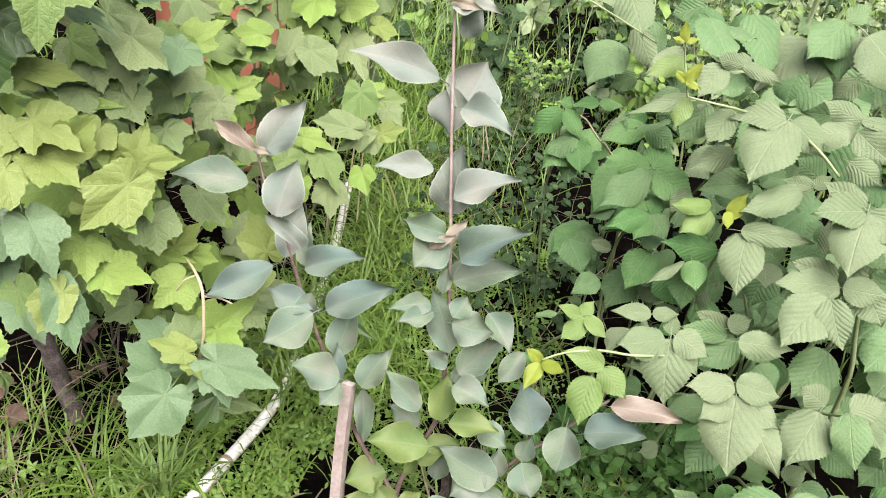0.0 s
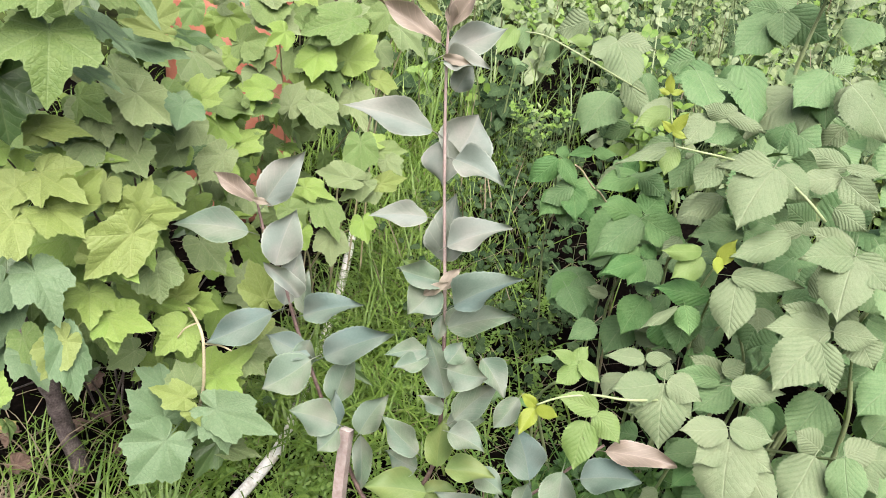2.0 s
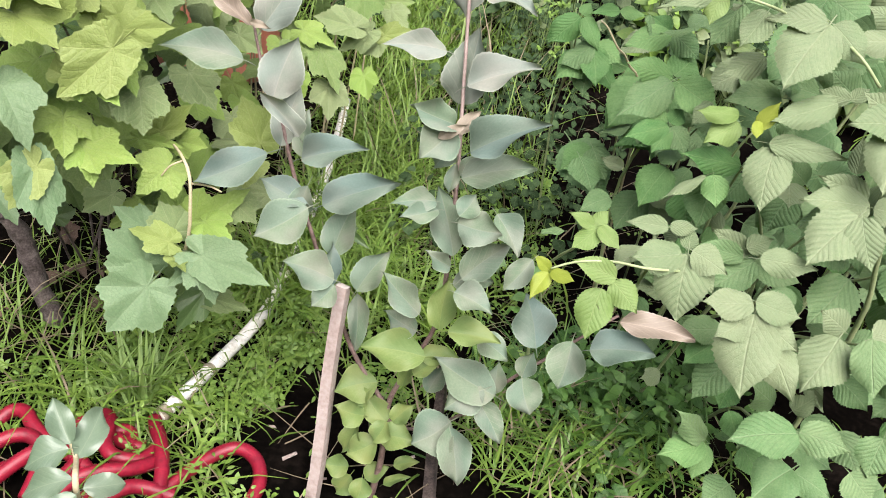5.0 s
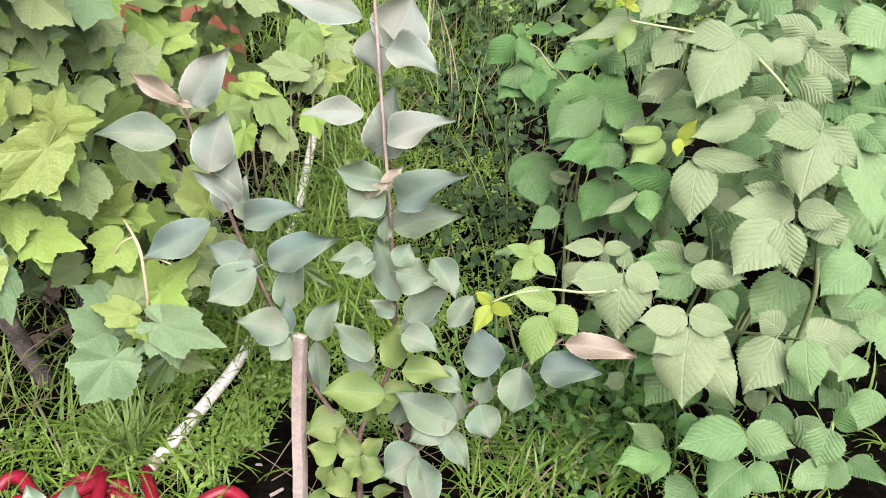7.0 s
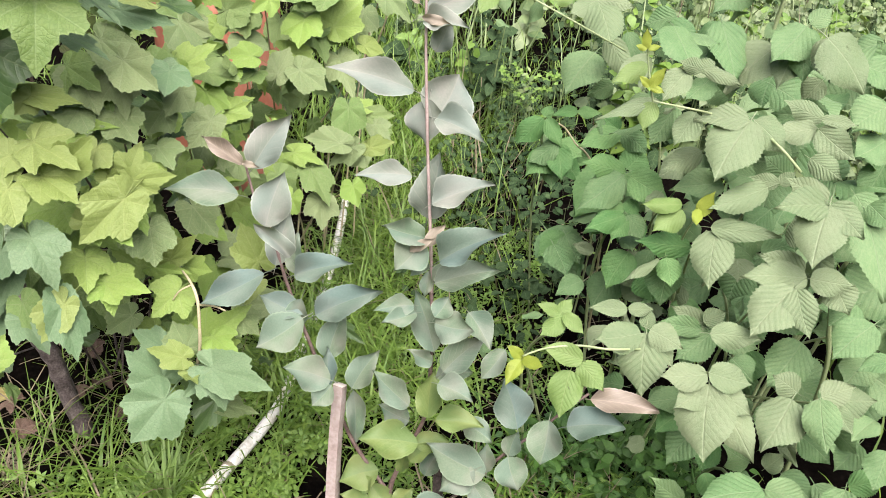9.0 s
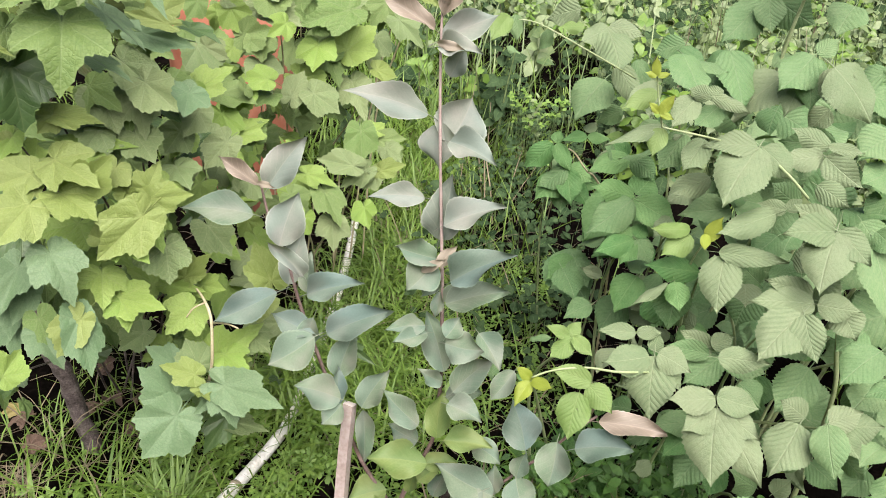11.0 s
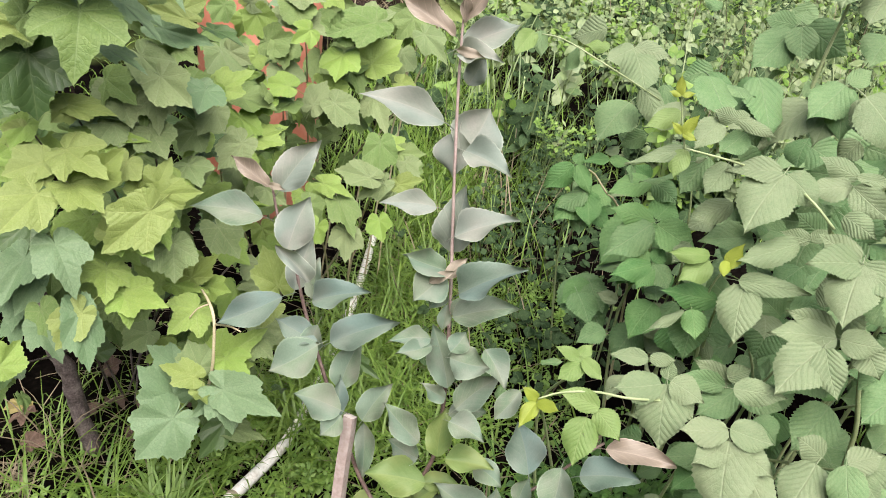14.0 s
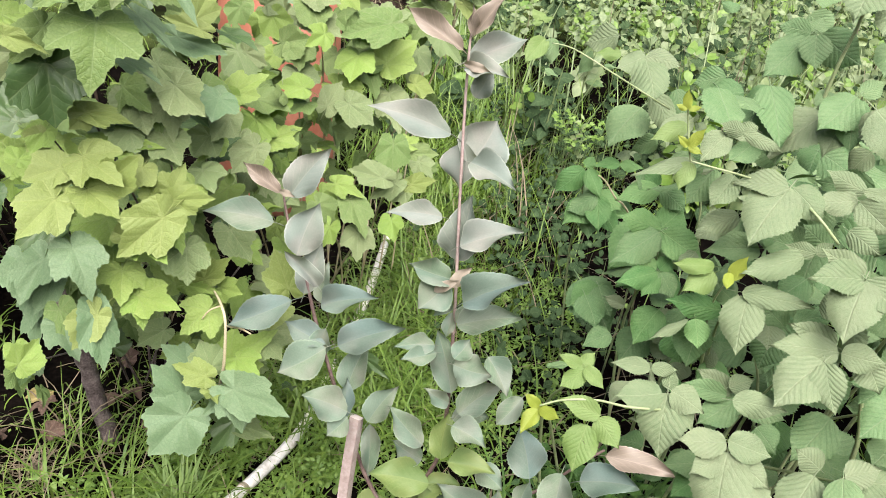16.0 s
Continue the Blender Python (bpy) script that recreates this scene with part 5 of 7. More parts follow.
leaf(currant, "currant_dull", -0.464, 1.329, 0.457, -36, -1, 174, 0.061, 0.076)
leaf(currant, "currant_dull", -0.526, 1.179, 0.517, 68, 22, 17, 0.052, 0.056)
leaf(currant, "currant_dull", -0.499, 1.231, 0.508, 22, 48, -13, 0.060, 0.051)
leaf(currant, "currant_dull", -0.570, 1.156, 0.316, -47, 36, -120, 0.059, 0.054)
leaf(currant, "currant_dull", -0.455, 1.171, 0.360, 33, 31, -6, 0.052, 0.044)
leaf(currant, "currant_dull", -0.534, 1.239, 0.438, -31, 32, -112, 0.071, 0.065)
leaf(currant, "currant_dull", -0.368, 1.093, 0.243, 23, 15, -37, 0.077, 0.088)
leaf(currant, "currant_dull", -0.546, 1.207, 0.369, -27, -17, -164, 0.059, 0.057)
leaf(currant, "currant_dull", -0.525, 1.085, 0.373, -32, 12, -157, 0.063, 0.079)
leaf(currant, "currant", -0.560, 1.057, 0.413, -38, -8, -174, 0.073, 0.066)
leaf(currant, "currant_dull", -0.447, 1.179, 0.279, -24, -34, 163, 0.071, 0.078)
leaf(currant, "currant_dull", -0.607, 1.027, 0.412, -32, -18, -156, 0.059, 0.057)
leaf(currant, "currant_dull", -0.492, 1.155, 0.815, -52, 52, -120, 0.061, 0.052)
leaf(currant, "currant_dull", -0.476, 1.233, 0.832, -52, -3, -165, 0.045, 0.051)
leaf(currant, "currant_dull", -0.518, 1.220, 0.853, -40, 33, -138, 0.064, 0.067)
leaf(currant, "currant_dull", -0.502, 1.078, 0.400, -26, -2, -156, 0.080, 0.072)
leaf(currant, "currant", -0.426, 1.117, 0.352, -33, -18, 157, 0.067, 0.082)
leaf(currant, "currant_dull", -0.552, 0.875, 0.451, -35, 27, -154, 0.069, 0.059)
leaf(currant_back, "currant_light", -0.559, 1.850, 0.737, 120, -38, 29, 0.0589, 0.0931, 4)
leaf(currant_back, "currant_light", -0.539, 1.850, 0.697, 77, -64, 59, 0.0456, 0.0560, 3)
leaf(currant_back, "currant_dull", -0.583, 1.700, 0.742, -44, -19, -169, 0.0475, 0.0541, 2)
leaf(currant_back, "currant_dull", -0.548, 1.750, 0.716, -37, 17, -150, 0.0513, 0.0646, 0)
leaf(currant_back, "currant_pale", -0.484, 1.800, 0.745, -42, -13, -179, 0.0484, 0.0560, 2)
leaf(currant_back, "currant_dull", -0.457, 1.850, 0.734, 96, 62, -29, 0.0599, 0.0513, 0)
leaf(currant_back, "currant", -0.450, 1.900, 0.749, 131, 48, -3, 0.0579, 0.0466, 4)
leaf(currant_back, "currant_dull", -0.391, 1.750, 0.728, -25, 49, -150, 0.0627, 0.0722, 2)
leaf(currant_back, "currant_dull", -0.340, 1.750, 0.732, -40, 21, -150, 0.0627, 0.0693, 1)
leaf(currant_back, "currant", -0.372, 1.800, 0.763, 2, 69, -116, 0.0627, 0.0617, 3)
leaf(currant_back, "currant_dull", -0.466, 1.650, 0.700, -44, 20, -152, 0.0608, 0.0655, 0)
leaf(currant_back, "currant", -0.481, 1.600, 0.666, -46, -31, 177, 0.0456, 0.0579, 0)
leaf(currant_back, "currant_dull", -0.327, 1.650, 0.681, -12, 55, -136, 0.0722, 0.0722, 4)
leaf(currant_back, "currant", -0.284, 1.600, 0.656, -26, -30, 167, 0.0418, 0.0579, 2)
leaf(currant_back, "currant_dull", -0.416, 1.550, 0.627, -12, 29, -142, 0.0494, 0.0570, 4)
leaf(currant_back, "currant", -0.490, 1.500, 0.643, -38, 20, -144, 0.0599, 0.0617, 0)
leaf(currant_back, "currant_dull", -0.508, 1.450, 0.667, -41, -12, -175, 0.0494, 0.0532, 4)
leaf(currant_back, "currant_dull", -0.307, 1.550, 0.599, -51, -13, -180, 0.0494, 0.0570, 0)
leaf(currant_back, "currant", -0.281, 1.800, 0.690, 82, 61, -42, 0.0674, 0.0636, 0)
leaf(currant_back, "currant_dull", -0.256, 1.750, 0.652, -14, 46, -133, 0.0636, 0.0636, 1)
leaf(currant_back, "currant", -0.420, 1.217, 0.702, 40, 41, -23, 0.0674, 0.0617)
leaf(currant_back, "currant", -0.453, 1.169, 0.613, 38, -5, 4, 0.0560, 0.0646)
leaf(currant_back, "currant", -0.404, 1.195, 0.631, -44, -1, -166, 0.0570, 0.0646)
leaf(currant_back, "currant", -0.383, 1.288, 0.600, 12, 22, -28, 0.0817, 0.0817)
leaf(currant_back, "currant", -0.417, 1.325, 0.659, -9, 17, -95, 0.0646, 0.0808)
leaf(currant_back, "currant_light", -0.438, 1.422, 0.808, 43, 58, -3, 0.0399, 0.0503)
leaf(currant_back, "currant_light", -0.415, 1.381, 0.854, 47, -51, 64, 0.0494, 0.0446)
leaf(currant_back, "currant_light", -0.410, 1.382, 0.854, 41, 32, -42, 0.0399, 0.0503)
leaf(currant_back, "currant", -0.375, 1.503, 0.828, -20, 54, -117, 0.0608, 0.0722)
leaf(currant_back, "currant", -0.346, 1.569, 0.831, -40, 24, -104, 0.0674, 0.0845)
leaf(currant_back, "currant", -0.294, 1.561, 0.748, 42, 38, -32, 0.0703, 0.0874)
leaf(currant_back, "currant", -0.260, 1.628, 0.761, 41, 52, -33, 0.0646, 0.0760)
leaf(currant_back, "currant", -0.240, 1.611, 0.683, 46, 32, -28, 0.0817, 0.1026)
leaf(currant_back, "currant", -0.285, 1.599, 0.667, 20, -15, 26, 0.0836, 0.0940)
leaf(currant_back, "currant_light", -0.175, 1.766, 0.819, 13, -44, 73, 0.0494, 0.0617)
leaf(currant_back, "currant_light", -0.150, 1.777, 0.870, 10, -42, 77, 0.0541, 0.0674)
leaf(currant_back, "currant_light", -0.102, 1.776, 0.839, -19, 57, -124, 0.0418, 0.0522)
leaf(currant_back, "currant_light", -0.140, 1.642, 0.749, -28, 33, -144, 0.0731, 0.0627)
leaf(currant_back, "currant_light", -0.176, 1.610, 0.648, -20, 37, -87, 0.0466, 0.0589)
leaf(currant_back, "currant", -0.403, 1.416, 0.744, 47, 65, -45, 0.0560, 0.0665)
leaf(currant_back, "currant", -0.370, 1.492, 0.775, -17, 30, -105, 0.0636, 0.0789)
leaf(currant_back, "currant", -0.349, 1.376, 0.678, 12, -46, 84, 0.0570, 0.0608)
leaf(currant_back, "currant", -0.370, 1.426, 0.744, -54, -1, -167, 0.0513, 0.0646)
leaf(currant_back, "currant", -0.322, 1.459, 0.622, 54, 23, 3, 0.0599, 0.0570)
leaf(currant_back, "currant", -0.289, 1.550, 0.704, -23, 6, 179, 0.0770, 0.0845)
leaf(currant_back, "currant", -0.234, 1.578, 0.773, -14, -38, 134, 0.1074, 0.0912)
leaf(currant_back, "currant", -0.282, 1.470, 0.629, -35, 39, -128, 0.0646, 0.0731)
leaf(currant_back, "currant", -0.321, 1.525, 0.641, -28, 39, -116, 0.0836, 0.0712)
leaf(currant_back, "currant", -0.185, 1.463, 0.564, -54, 1, -166, 0.0627, 0.0731)
leaf(currant_back, "currant", -0.192, 1.415, 0.508, 7, -40, 84, 0.0731, 0.0617)
leaf(currant_back, "currant", -0.265, 1.332, 0.517, -3, 38, -106, 0.0560, 0.0475)
leaf(currant_back, "currant", -0.232, 1.326, 0.489, -38, 11, -144, 0.0789, 0.0674)
leaf(currant_back, "currant", -0.210, 1.304, 0.436, -45, 1, -166, 0.0560, 0.0693)
leaf(currant_back, "currant_light", -0.168, 1.437, 0.494, -38, -36, 146, 0.0627, 0.0532)
leaf(currant_back, "currant_light", -0.139, 1.460, 0.485, 33, 48, -64, 0.0532, 0.0456)
leaf(currant_back, "currant_light", -0.149, 1.454, 0.473, -33, -19, 144, 0.0380, 0.0475)
leaf(currant_back, "currant", -0.164, 1.405, 0.425, -32, 16, -168, 0.0494, 0.0551)
leaf(currant_back, "currant", -0.153, 1.524, 0.527, 8, 52, -75, 0.0560, 0.0475)
leaf(currant_back, "currant", -0.137, 1.510, 0.516, -23, 32, -141, 0.0475, 0.0522)
leaf(currant_back, "currant", -0.167, 1.529, 0.543, 17, 28, -21, 0.0408, 0.0513)
leaf(currant_back, "currant", -0.359, 1.313, 0.583, 43, -11, 27, 0.0427, 0.0532)
leaf(currant_back, "currant", -0.399, 1.241, 0.561, -34, 14, -138, 0.0636, 0.0655)
leaf(currant_back, "currant", -0.255, 1.258, 0.462, -49, -1, 156, 0.0522, 0.0646)
leaf(currant_back, "currant", -0.281, 1.270, 0.498, -41, 27, -115, 0.0513, 0.0636)
leaf(currant_back, "currant", -0.395, 1.544, 0.773, -27, -36, 152, 0.0541, 0.0513)
leaf(currant_back, "currant", -0.462, 1.464, 0.769, -72, -22, 180, 0.0399, 0.0503)
leaf(currant_back, "currant", -0.481, 1.406, 0.800, -62, -29, -175, 0.0399, 0.0494)
leaf(currant_back, "currant", -0.465, 1.390, 0.721, -55, 62, -144, 0.0446, 0.0560)
leaf(currant_back, "currant", -0.384, 1.357, 0.653, -29, -23, 167, 0.0503, 0.0579)
leaf(currant_back, "currant", -0.181, 1.753, 0.758, -61, -26, 167, 0.0636, 0.0760)
leaf(currant_back, "currant", -0.190, 1.680, 0.697, -39, -9, -174, 0.0684, 0.0779)
leaf(currant_back, "currant", -0.362, 1.738, 0.837, -41, 24, -145, 0.0522, 0.0646)
leaf(currant_back, "currant_shade", -0.706, 1.064, 0.673, 19, 25, -10, 0.0437, 0.0541)
leaf(currant_back, "currant", -0.357, 1.280, 0.510, -26, 41, -130, 0.0503, 0.0551)
leaf(currant_back, "currant", -0.298, 1.354, 0.475, -32, 27, -150, 0.0798, 0.0684)
leaf(currant_back, "currant_light", -0.301, 1.112, 0.410, 8, -10, 64, 0.0627, 0.0789)
leaf(currant_back, "currant", -0.249, 1.061, 0.363, 7, -45, 115, 0.0646, 0.0551)
leaf(currant_back, "currant_pale", -0.635, 0.923, 0.492, -34, 2, -158, 0.0693, 0.0589)
leaf(currant_back, "currant_pale", -0.614, 0.925, 0.455, -47, 2, -173, 0.0684, 0.0579)
leaf(currant_back, "currant_pale", -0.618, 0.914, 0.405, -30, 4, -160, 0.0541, 0.0466)
leaf(currant_back, "currant", -0.601, 0.840, 0.393, -38, 8, -126, 0.0484, 0.0456)
leaf(currant_back, "currant", -0.607, 0.835, 0.357, -45, -8, -114, 0.0370, 0.0427)
leaf(currant_back, "currant", -0.336, 1.177, 0.415, -20, 9, -146, 0.0599, 0.0741)
leaf(currant_back, "currant", -0.380, 1.126, 0.463, -27, 20, -105, 0.0541, 0.0674)
leaf(currant_back, "currant", -0.424, 1.105, 0.741, -35, 33, -146, 0.0665, 0.0674)
leaf(currant_back, "currant", -0.479, 1.385, 0.721, -43, 10, -140, 0.0674, 0.0817)
leaf(currant_back, "currant", -0.426, 1.421, 0.789, -74, 25, -157, 0.0522, 0.0655)
leaf(currant_back, "currant", -0.377, 1.497, 0.802, -34, 12, -145, 0.0731, 0.0741)
leaf(currant_back, "currant", -0.372, 1.411, 0.696, -47, 15, -149, 0.0608, 0.0750)
leaf(currant_back, "currant", -0.410, 1.293, 0.633, -29, -5, -139, 0.0665, 0.0722)
leaf(currant_back, "currant", -0.280, 1.602, 0.674, -40, 6, -147, 0.0770, 0.0826)
leaf(currant_back, "currant", -0.226, 1.595, 0.621, -18, 16, -160, 0.0950, 0.0808)
leaf(currant_back, "currant", -0.351, 1.096, 0.398, -24, -13, -175, 0.0655, 0.0665)
leaf(raspberry, "raspberry_pale", 0.451, 1.080, 0.746, -37, -11, 151, 0.106, 0.079, 0)
leaf(raspberry, "raspberry_pale", 0.450, 1.085, 0.746, -3, -34, 94, 0.078, 0.043, 1)
leaf(raspberry, "raspberry_pale", 0.456, 1.080, 0.746, -34, 43, -159, 0.062, 0.049, 2)
leaf(raspberry, "raspberry_pale", 0.377, 1.100, 0.743, -46, -10, 146, 0.061, 0.042, 3)
leaf(raspberry, "raspberry_light", 0.304, 1.070, 0.763, -52, -6, 164, 0.043, 0.030, 0)
leaf(raspberry, "raspberry_pale", 0.314, 1.075, 0.765, -17, -32, 115, 0.096, 0.024, 0)
leaf(raspberry, "raspberry", 0.356, 1.140, 0.737, -48, -9, 144, 0.072, 0.050, 4)
leaf(raspberry, "raspberry", 0.307, 1.260, 0.643, -15, -41, 127, 0.079, 0.041, 0)
leaf(raspberry, "raspberry", 0.312, 1.260, 0.643, -30, 46, -152, 0.056, 0.040, 4)
leaf(raspberry, "raspberry", 0.307, 1.270, 0.641, 43, -51, 25, 0.038, 0.033, 1)
leaf(raspberry, "raspberry", 0.318, 1.210, 0.594, 34, -57, 85, 0.081, 0.045, 2)
leaf(raspberry, "raspberry", 0.322, 1.220, 0.593, 44, 19, -32, 0.050, 0.055, 0)
leaf(raspberry, "raspberry", 0.312, 1.190, 0.595, -31, -30, 138, 0.094, 0.060, 2)
leaf(raspberry, "raspberry", 0.321, 1.180, 0.598, -19, 50, -136, 0.069, 0.057, 1)
leaf(raspberry, "raspberry", 0.318, 1.150, 0.542, -6, -39, 125, 0.073, 0.039, 2)
leaf(raspberry, "raspberry", 0.320, 1.150, 0.540, -29, -13, 155, 0.048, 0.037, 2)
leaf(raspberry, "raspberry", 0.323, 1.150, 0.542, -35, 26, -160, 0.048, 0.038, 4)
leaf(raspberry, "raspberry", 0.317, 1.160, 0.540, 27, -49, 34, 0.036, 0.029, 3)
leaf(raspberry, "raspberry", 0.323, 1.160, 0.542, 43, 21, -25, 0.032, 0.028, 1)
leaf(raspberry, "raspberry_pale", 0.405, 1.120, 0.677, -15, -39, 133, 0.072, 0.039, 2)
leaf(raspberry, "raspberry_yellow", 0.396, 1.030, 0.611, 81, 15, -43, 0.044, 0.024, 4)
leaf(raspberry, "raspberry_yellow", 0.392, 1.025, 0.624, -16, -4, 169, 0.033, 0.016, 0)
leaf(raspberry, "raspberry_light", 0.378, 1.060, 0.613, 12, -48, 107, 0.075, 0.026, 4)
leaf(raspberry, "raspberry_light", 0.381, 1.060, 0.603, -17, -30, 138, 0.059, 0.040, 2)
leaf(raspberry, "raspberry_pale", 0.491, 1.050, 0.658, -19, -34, 122, 0.098, 0.043, 4)
leaf(raspberry, "raspberry_pale", 0.558, 0.995, 0.663, 3, -41, 105, 0.082, 0.050, 1)
leaf(raspberry, "raspberry_pale", 0.557, 0.990, 0.664, -39, 4, 154, 0.094, 0.070, 0)
leaf(raspberry, "raspberry_pale", 0.558, 0.990, 0.666, -33, 37, -157, 0.064, 0.048, 3)
leaf(raspberry, "raspberry_pale", 0.563, 1.010, 0.664, 41, -58, 45, 0.069, 0.039, 3)
leaf(raspberry, "raspberry_pale", 0.551, 1.090, 0.740, -12, -40, 101, 0.060, 0.043, 4)
leaf(raspberry, "raspberry_pale", 0.561, 1.100, 0.750, 42, -56, 44, 0.061, 0.034, 2)
leaf(raspberry, "raspberry_pale", 0.550, 1.080, 0.742, -41, 56, -172, 0.067, 0.047, 1)
leaf(raspberry, "raspberry_pale", 0.552, 1.085, 0.755, 4, 38, -102, 0.050, 0.024, 1)
leaf(raspberry, "raspberry", 0.667, 1.140, 0.766, -20, -33, 135, 0.068, 0.066, 0)
leaf(raspberry, "raspberry", 0.671, 1.120, 0.720, -19, -26, 129, 0.064, 0.057, 3)
leaf(raspberry, "raspberry_pale", 0.533, 1.040, 0.712, -25, 58, -159, 0.052, 0.037, 2)
leaf(raspberry, "raspberry_pale", 0.509, 1.060, 0.661, 21, -68, 71, 0.045, 0.026, 3)
leaf(raspberry, "raspberry_pale", 0.511, 1.060, 0.659, 48, 26, -43, 0.030, 0.022, 1)
leaf(raspberry, "raspberry", 0.461, 1.150, 0.614, -0, -42, 112, 0.094, 0.050, 1)
leaf(raspberry, "raspberry", 0.505, 1.140, 0.631, 16, -53, 81, 0.073, 0.043, 1)
leaf(raspberry, "raspberry_pale", 0.418, 1.030, 0.594, 5, 49, -99, 0.100, 0.035, 3)
leaf(raspberry, "raspberry_pale", 0.428, 1.030, 0.590, -49, 7, 163, 0.088, 0.063, 0)
leaf(raspberry, "raspberry", 0.411, 1.070, 0.537, 18, -54, 90, 0.089, 0.043, 2)
leaf(raspberry, "raspberry", 0.371, 1.050, 0.525, -47, 19, 176, 0.047, 0.038, 4)
leaf(raspberry, "raspberry_pale", 0.361, 1.050, 0.522, -26, -13, 118, 0.071, 0.017, 2)
leaf(raspberry, "raspberry", 0.338, 1.150, 0.474, -50, -14, 152, 0.073, 0.058, 1)
leaf(raspberry, "raspberry", 0.374, 1.140, 0.442, -42, 11, -172, 0.050, 0.060, 0)
leaf(raspberry, "raspberry", 0.514, 1.080, 0.521, 57, -46, 34, 0.051, 0.039, 1)
leaf(raspberry, "raspberry", 0.516, 1.060, 0.543, 39, 42, -65, 0.062, 0.041, 4)
leaf(raspberry, "raspberry_pale", 0.553, 1.040, 0.568, 74, -11, -16, 0.051, 0.029, 1)
leaf(raspberry, "raspberry_pale", 0.555, 0.975, 0.554, 10, -43, 98, 0.103, 0.049, 0)
leaf(raspberry, "raspberry_pale", 0.553, 0.985, 0.557, 41, -58, 58, 0.079, 0.039, 1)
leaf(raspberry, "raspberry_pale", 0.556, 0.970, 0.557, 20, 54, -101, 0.056, 0.043, 0)
leaf(raspberry, "raspberry", 0.423, 1.200, 0.597, 37, 25, -47, 0.067, 0.056, 0)
leaf(raspberry, "raspberry", 0.534, 1.120, 0.589, -15, -18, 134, 0.057, 0.052, 2)
leaf(raspberry, "raspberry", 0.564, 1.150, 0.634, 80, -55, 27, 0.058, 0.051, 2)
leaf(raspberry, "raspberry", 0.644, 1.100, 0.638, -43, 31, -172, 0.061, 0.059, 2)
leaf(raspberry, "raspberry", 0.539, 1.160, 0.456, -47, -4, 148, 0.061, 0.064, 1)
leaf(raspberry, "raspberry", 0.456, 1.150, 0.485, -40, -12, 143, 0.059, 0.054, 3)
leaf(raspberry, "raspberry_yellow", 0.279, 1.060, 0.840, 95, -11, -4, 0.028, 0.013, 4)
leaf(raspberry, "raspberry_yellow", 0.280, 1.060, 0.840, 40, 58, -61, 0.018, 0.009, 0)
leaf(raspberry, "raspberry_yellow", 0.279, 1.060, 0.840, 39, -65, 64, 0.017, 0.009, 2)
leaf(raspberry, "raspberry_yellow", 0.293, 1.055, 0.789, 82, 26, -27, 0.034, 0.016, 4)
leaf(raspberry, "raspberry_yellow", 0.292, 1.055, 0.789, 83, -49, 15, 0.023, 0.011, 1)
leaf(raspberry, "raspberry_yellow", 0.293, 1.055, 0.789, -20, 59, -136, 0.022, 0.011, 3)
leaf(raspberry, "raspberry_light", 0.288, 1.080, 0.813, -27, -45, 141, 0.056, 0.028, 2)
leaf(raspberry, "raspberry_pale", 0.348, 1.090, 0.805, -39, -24, 153, 0.058, 0.040, 1)
leaf(raspberry, "raspberry_pale", 0.365, 1.070, 0.816, -17, 54, -122, 0.057, 0.022, 2)
leaf(raspberry, "raspberry_pale", 0.366, 1.080, 0.814, 41, -70, 46, 0.033, 0.025, 2)
leaf(raspberry, "raspberry_light", 0.207, 0.945, 0.472, 35, -40, 69, 0.040, 0.020, 1)
leaf(raspberry, "raspberry_light", 0.207, 0.945, 0.473, 43, 20, -30, 0.030, 0.022, 2)
leaf(raspberry, "raspberry_light", 0.212, 0.940, 0.473, -19, -15, 138, 0.049, 0.032, 4)
leaf(raspberry, "raspberry_light", 0.213, 0.940, 0.477, -14, 28, -147, 0.042, 0.024, 1)
leaf(raspberry, "raspberry_yellow", 0.155, 0.885, 0.431, 63, -41, 43, 0.033, 0.017, 1)
leaf(raspberry, "raspberry_yellow", 0.155, 0.880, 0.436, 24, 36, -128, 0.041, 0.020, 0)
leaf(raspberry, "raspberry_yellow", 0.153, 0.880, 0.432, -28, -5, 149, 0.043, 0.024, 1)
leaf(raspberry, "raspberry_light", 0.240, 0.885, 0.438, 29, -49, 71, 0.064, 0.033, 1)
leaf(raspberry, "raspberry_light", 0.237, 0.885, 0.433, -29, 35, -152, 0.051, 0.038, 4)
leaf(raspberry, "raspberry_light", 0.225, 0.880, 0.422, -46, -2, 167, 0.069, 0.050, 0)
leaf(raspberry, "raspberry_pale", 0.331, 0.925, 0.468, -50, 8, 168, 0.091, 0.071, 0)
leaf(raspberry, "raspberry_pale", 0.324, 0.925, 0.466, -11, -30, 104, 0.070, 0.051, 3)
leaf(raspberry, "raspberry_pale", 0.335, 0.925, 0.474, -16, 39, -127, 0.053, 0.044, 4)
leaf(raspberry, "raspberry_pale", 0.305, 0.955, 0.484, 2, -41, 91, 0.057, 0.026, 1)
leaf(raspberry, "raspberry_pale", 0.306, 0.955, 0.486, 17, 48, -83, 0.037, 0.022, 0)
leaf(raspberry, "raspberry_pale", 0.340, 0.930, 0.458, -34, 29, -153, 0.053, 0.040, 4)
leaf(raspberry, "raspberry_pale", 0.333, 0.940, 0.465, 46, -2, -24, 0.030, 0.024, 3)
leaf(raspberry, "raspberry", 0.437, 1.000, 0.431, 14, -51, 82, 0.072, 0.033, 1)
leaf(raspberry, "raspberry_pale", 0.448, 1.010, 0.431, 47, -54, 44, 0.068, 0.033, 1)
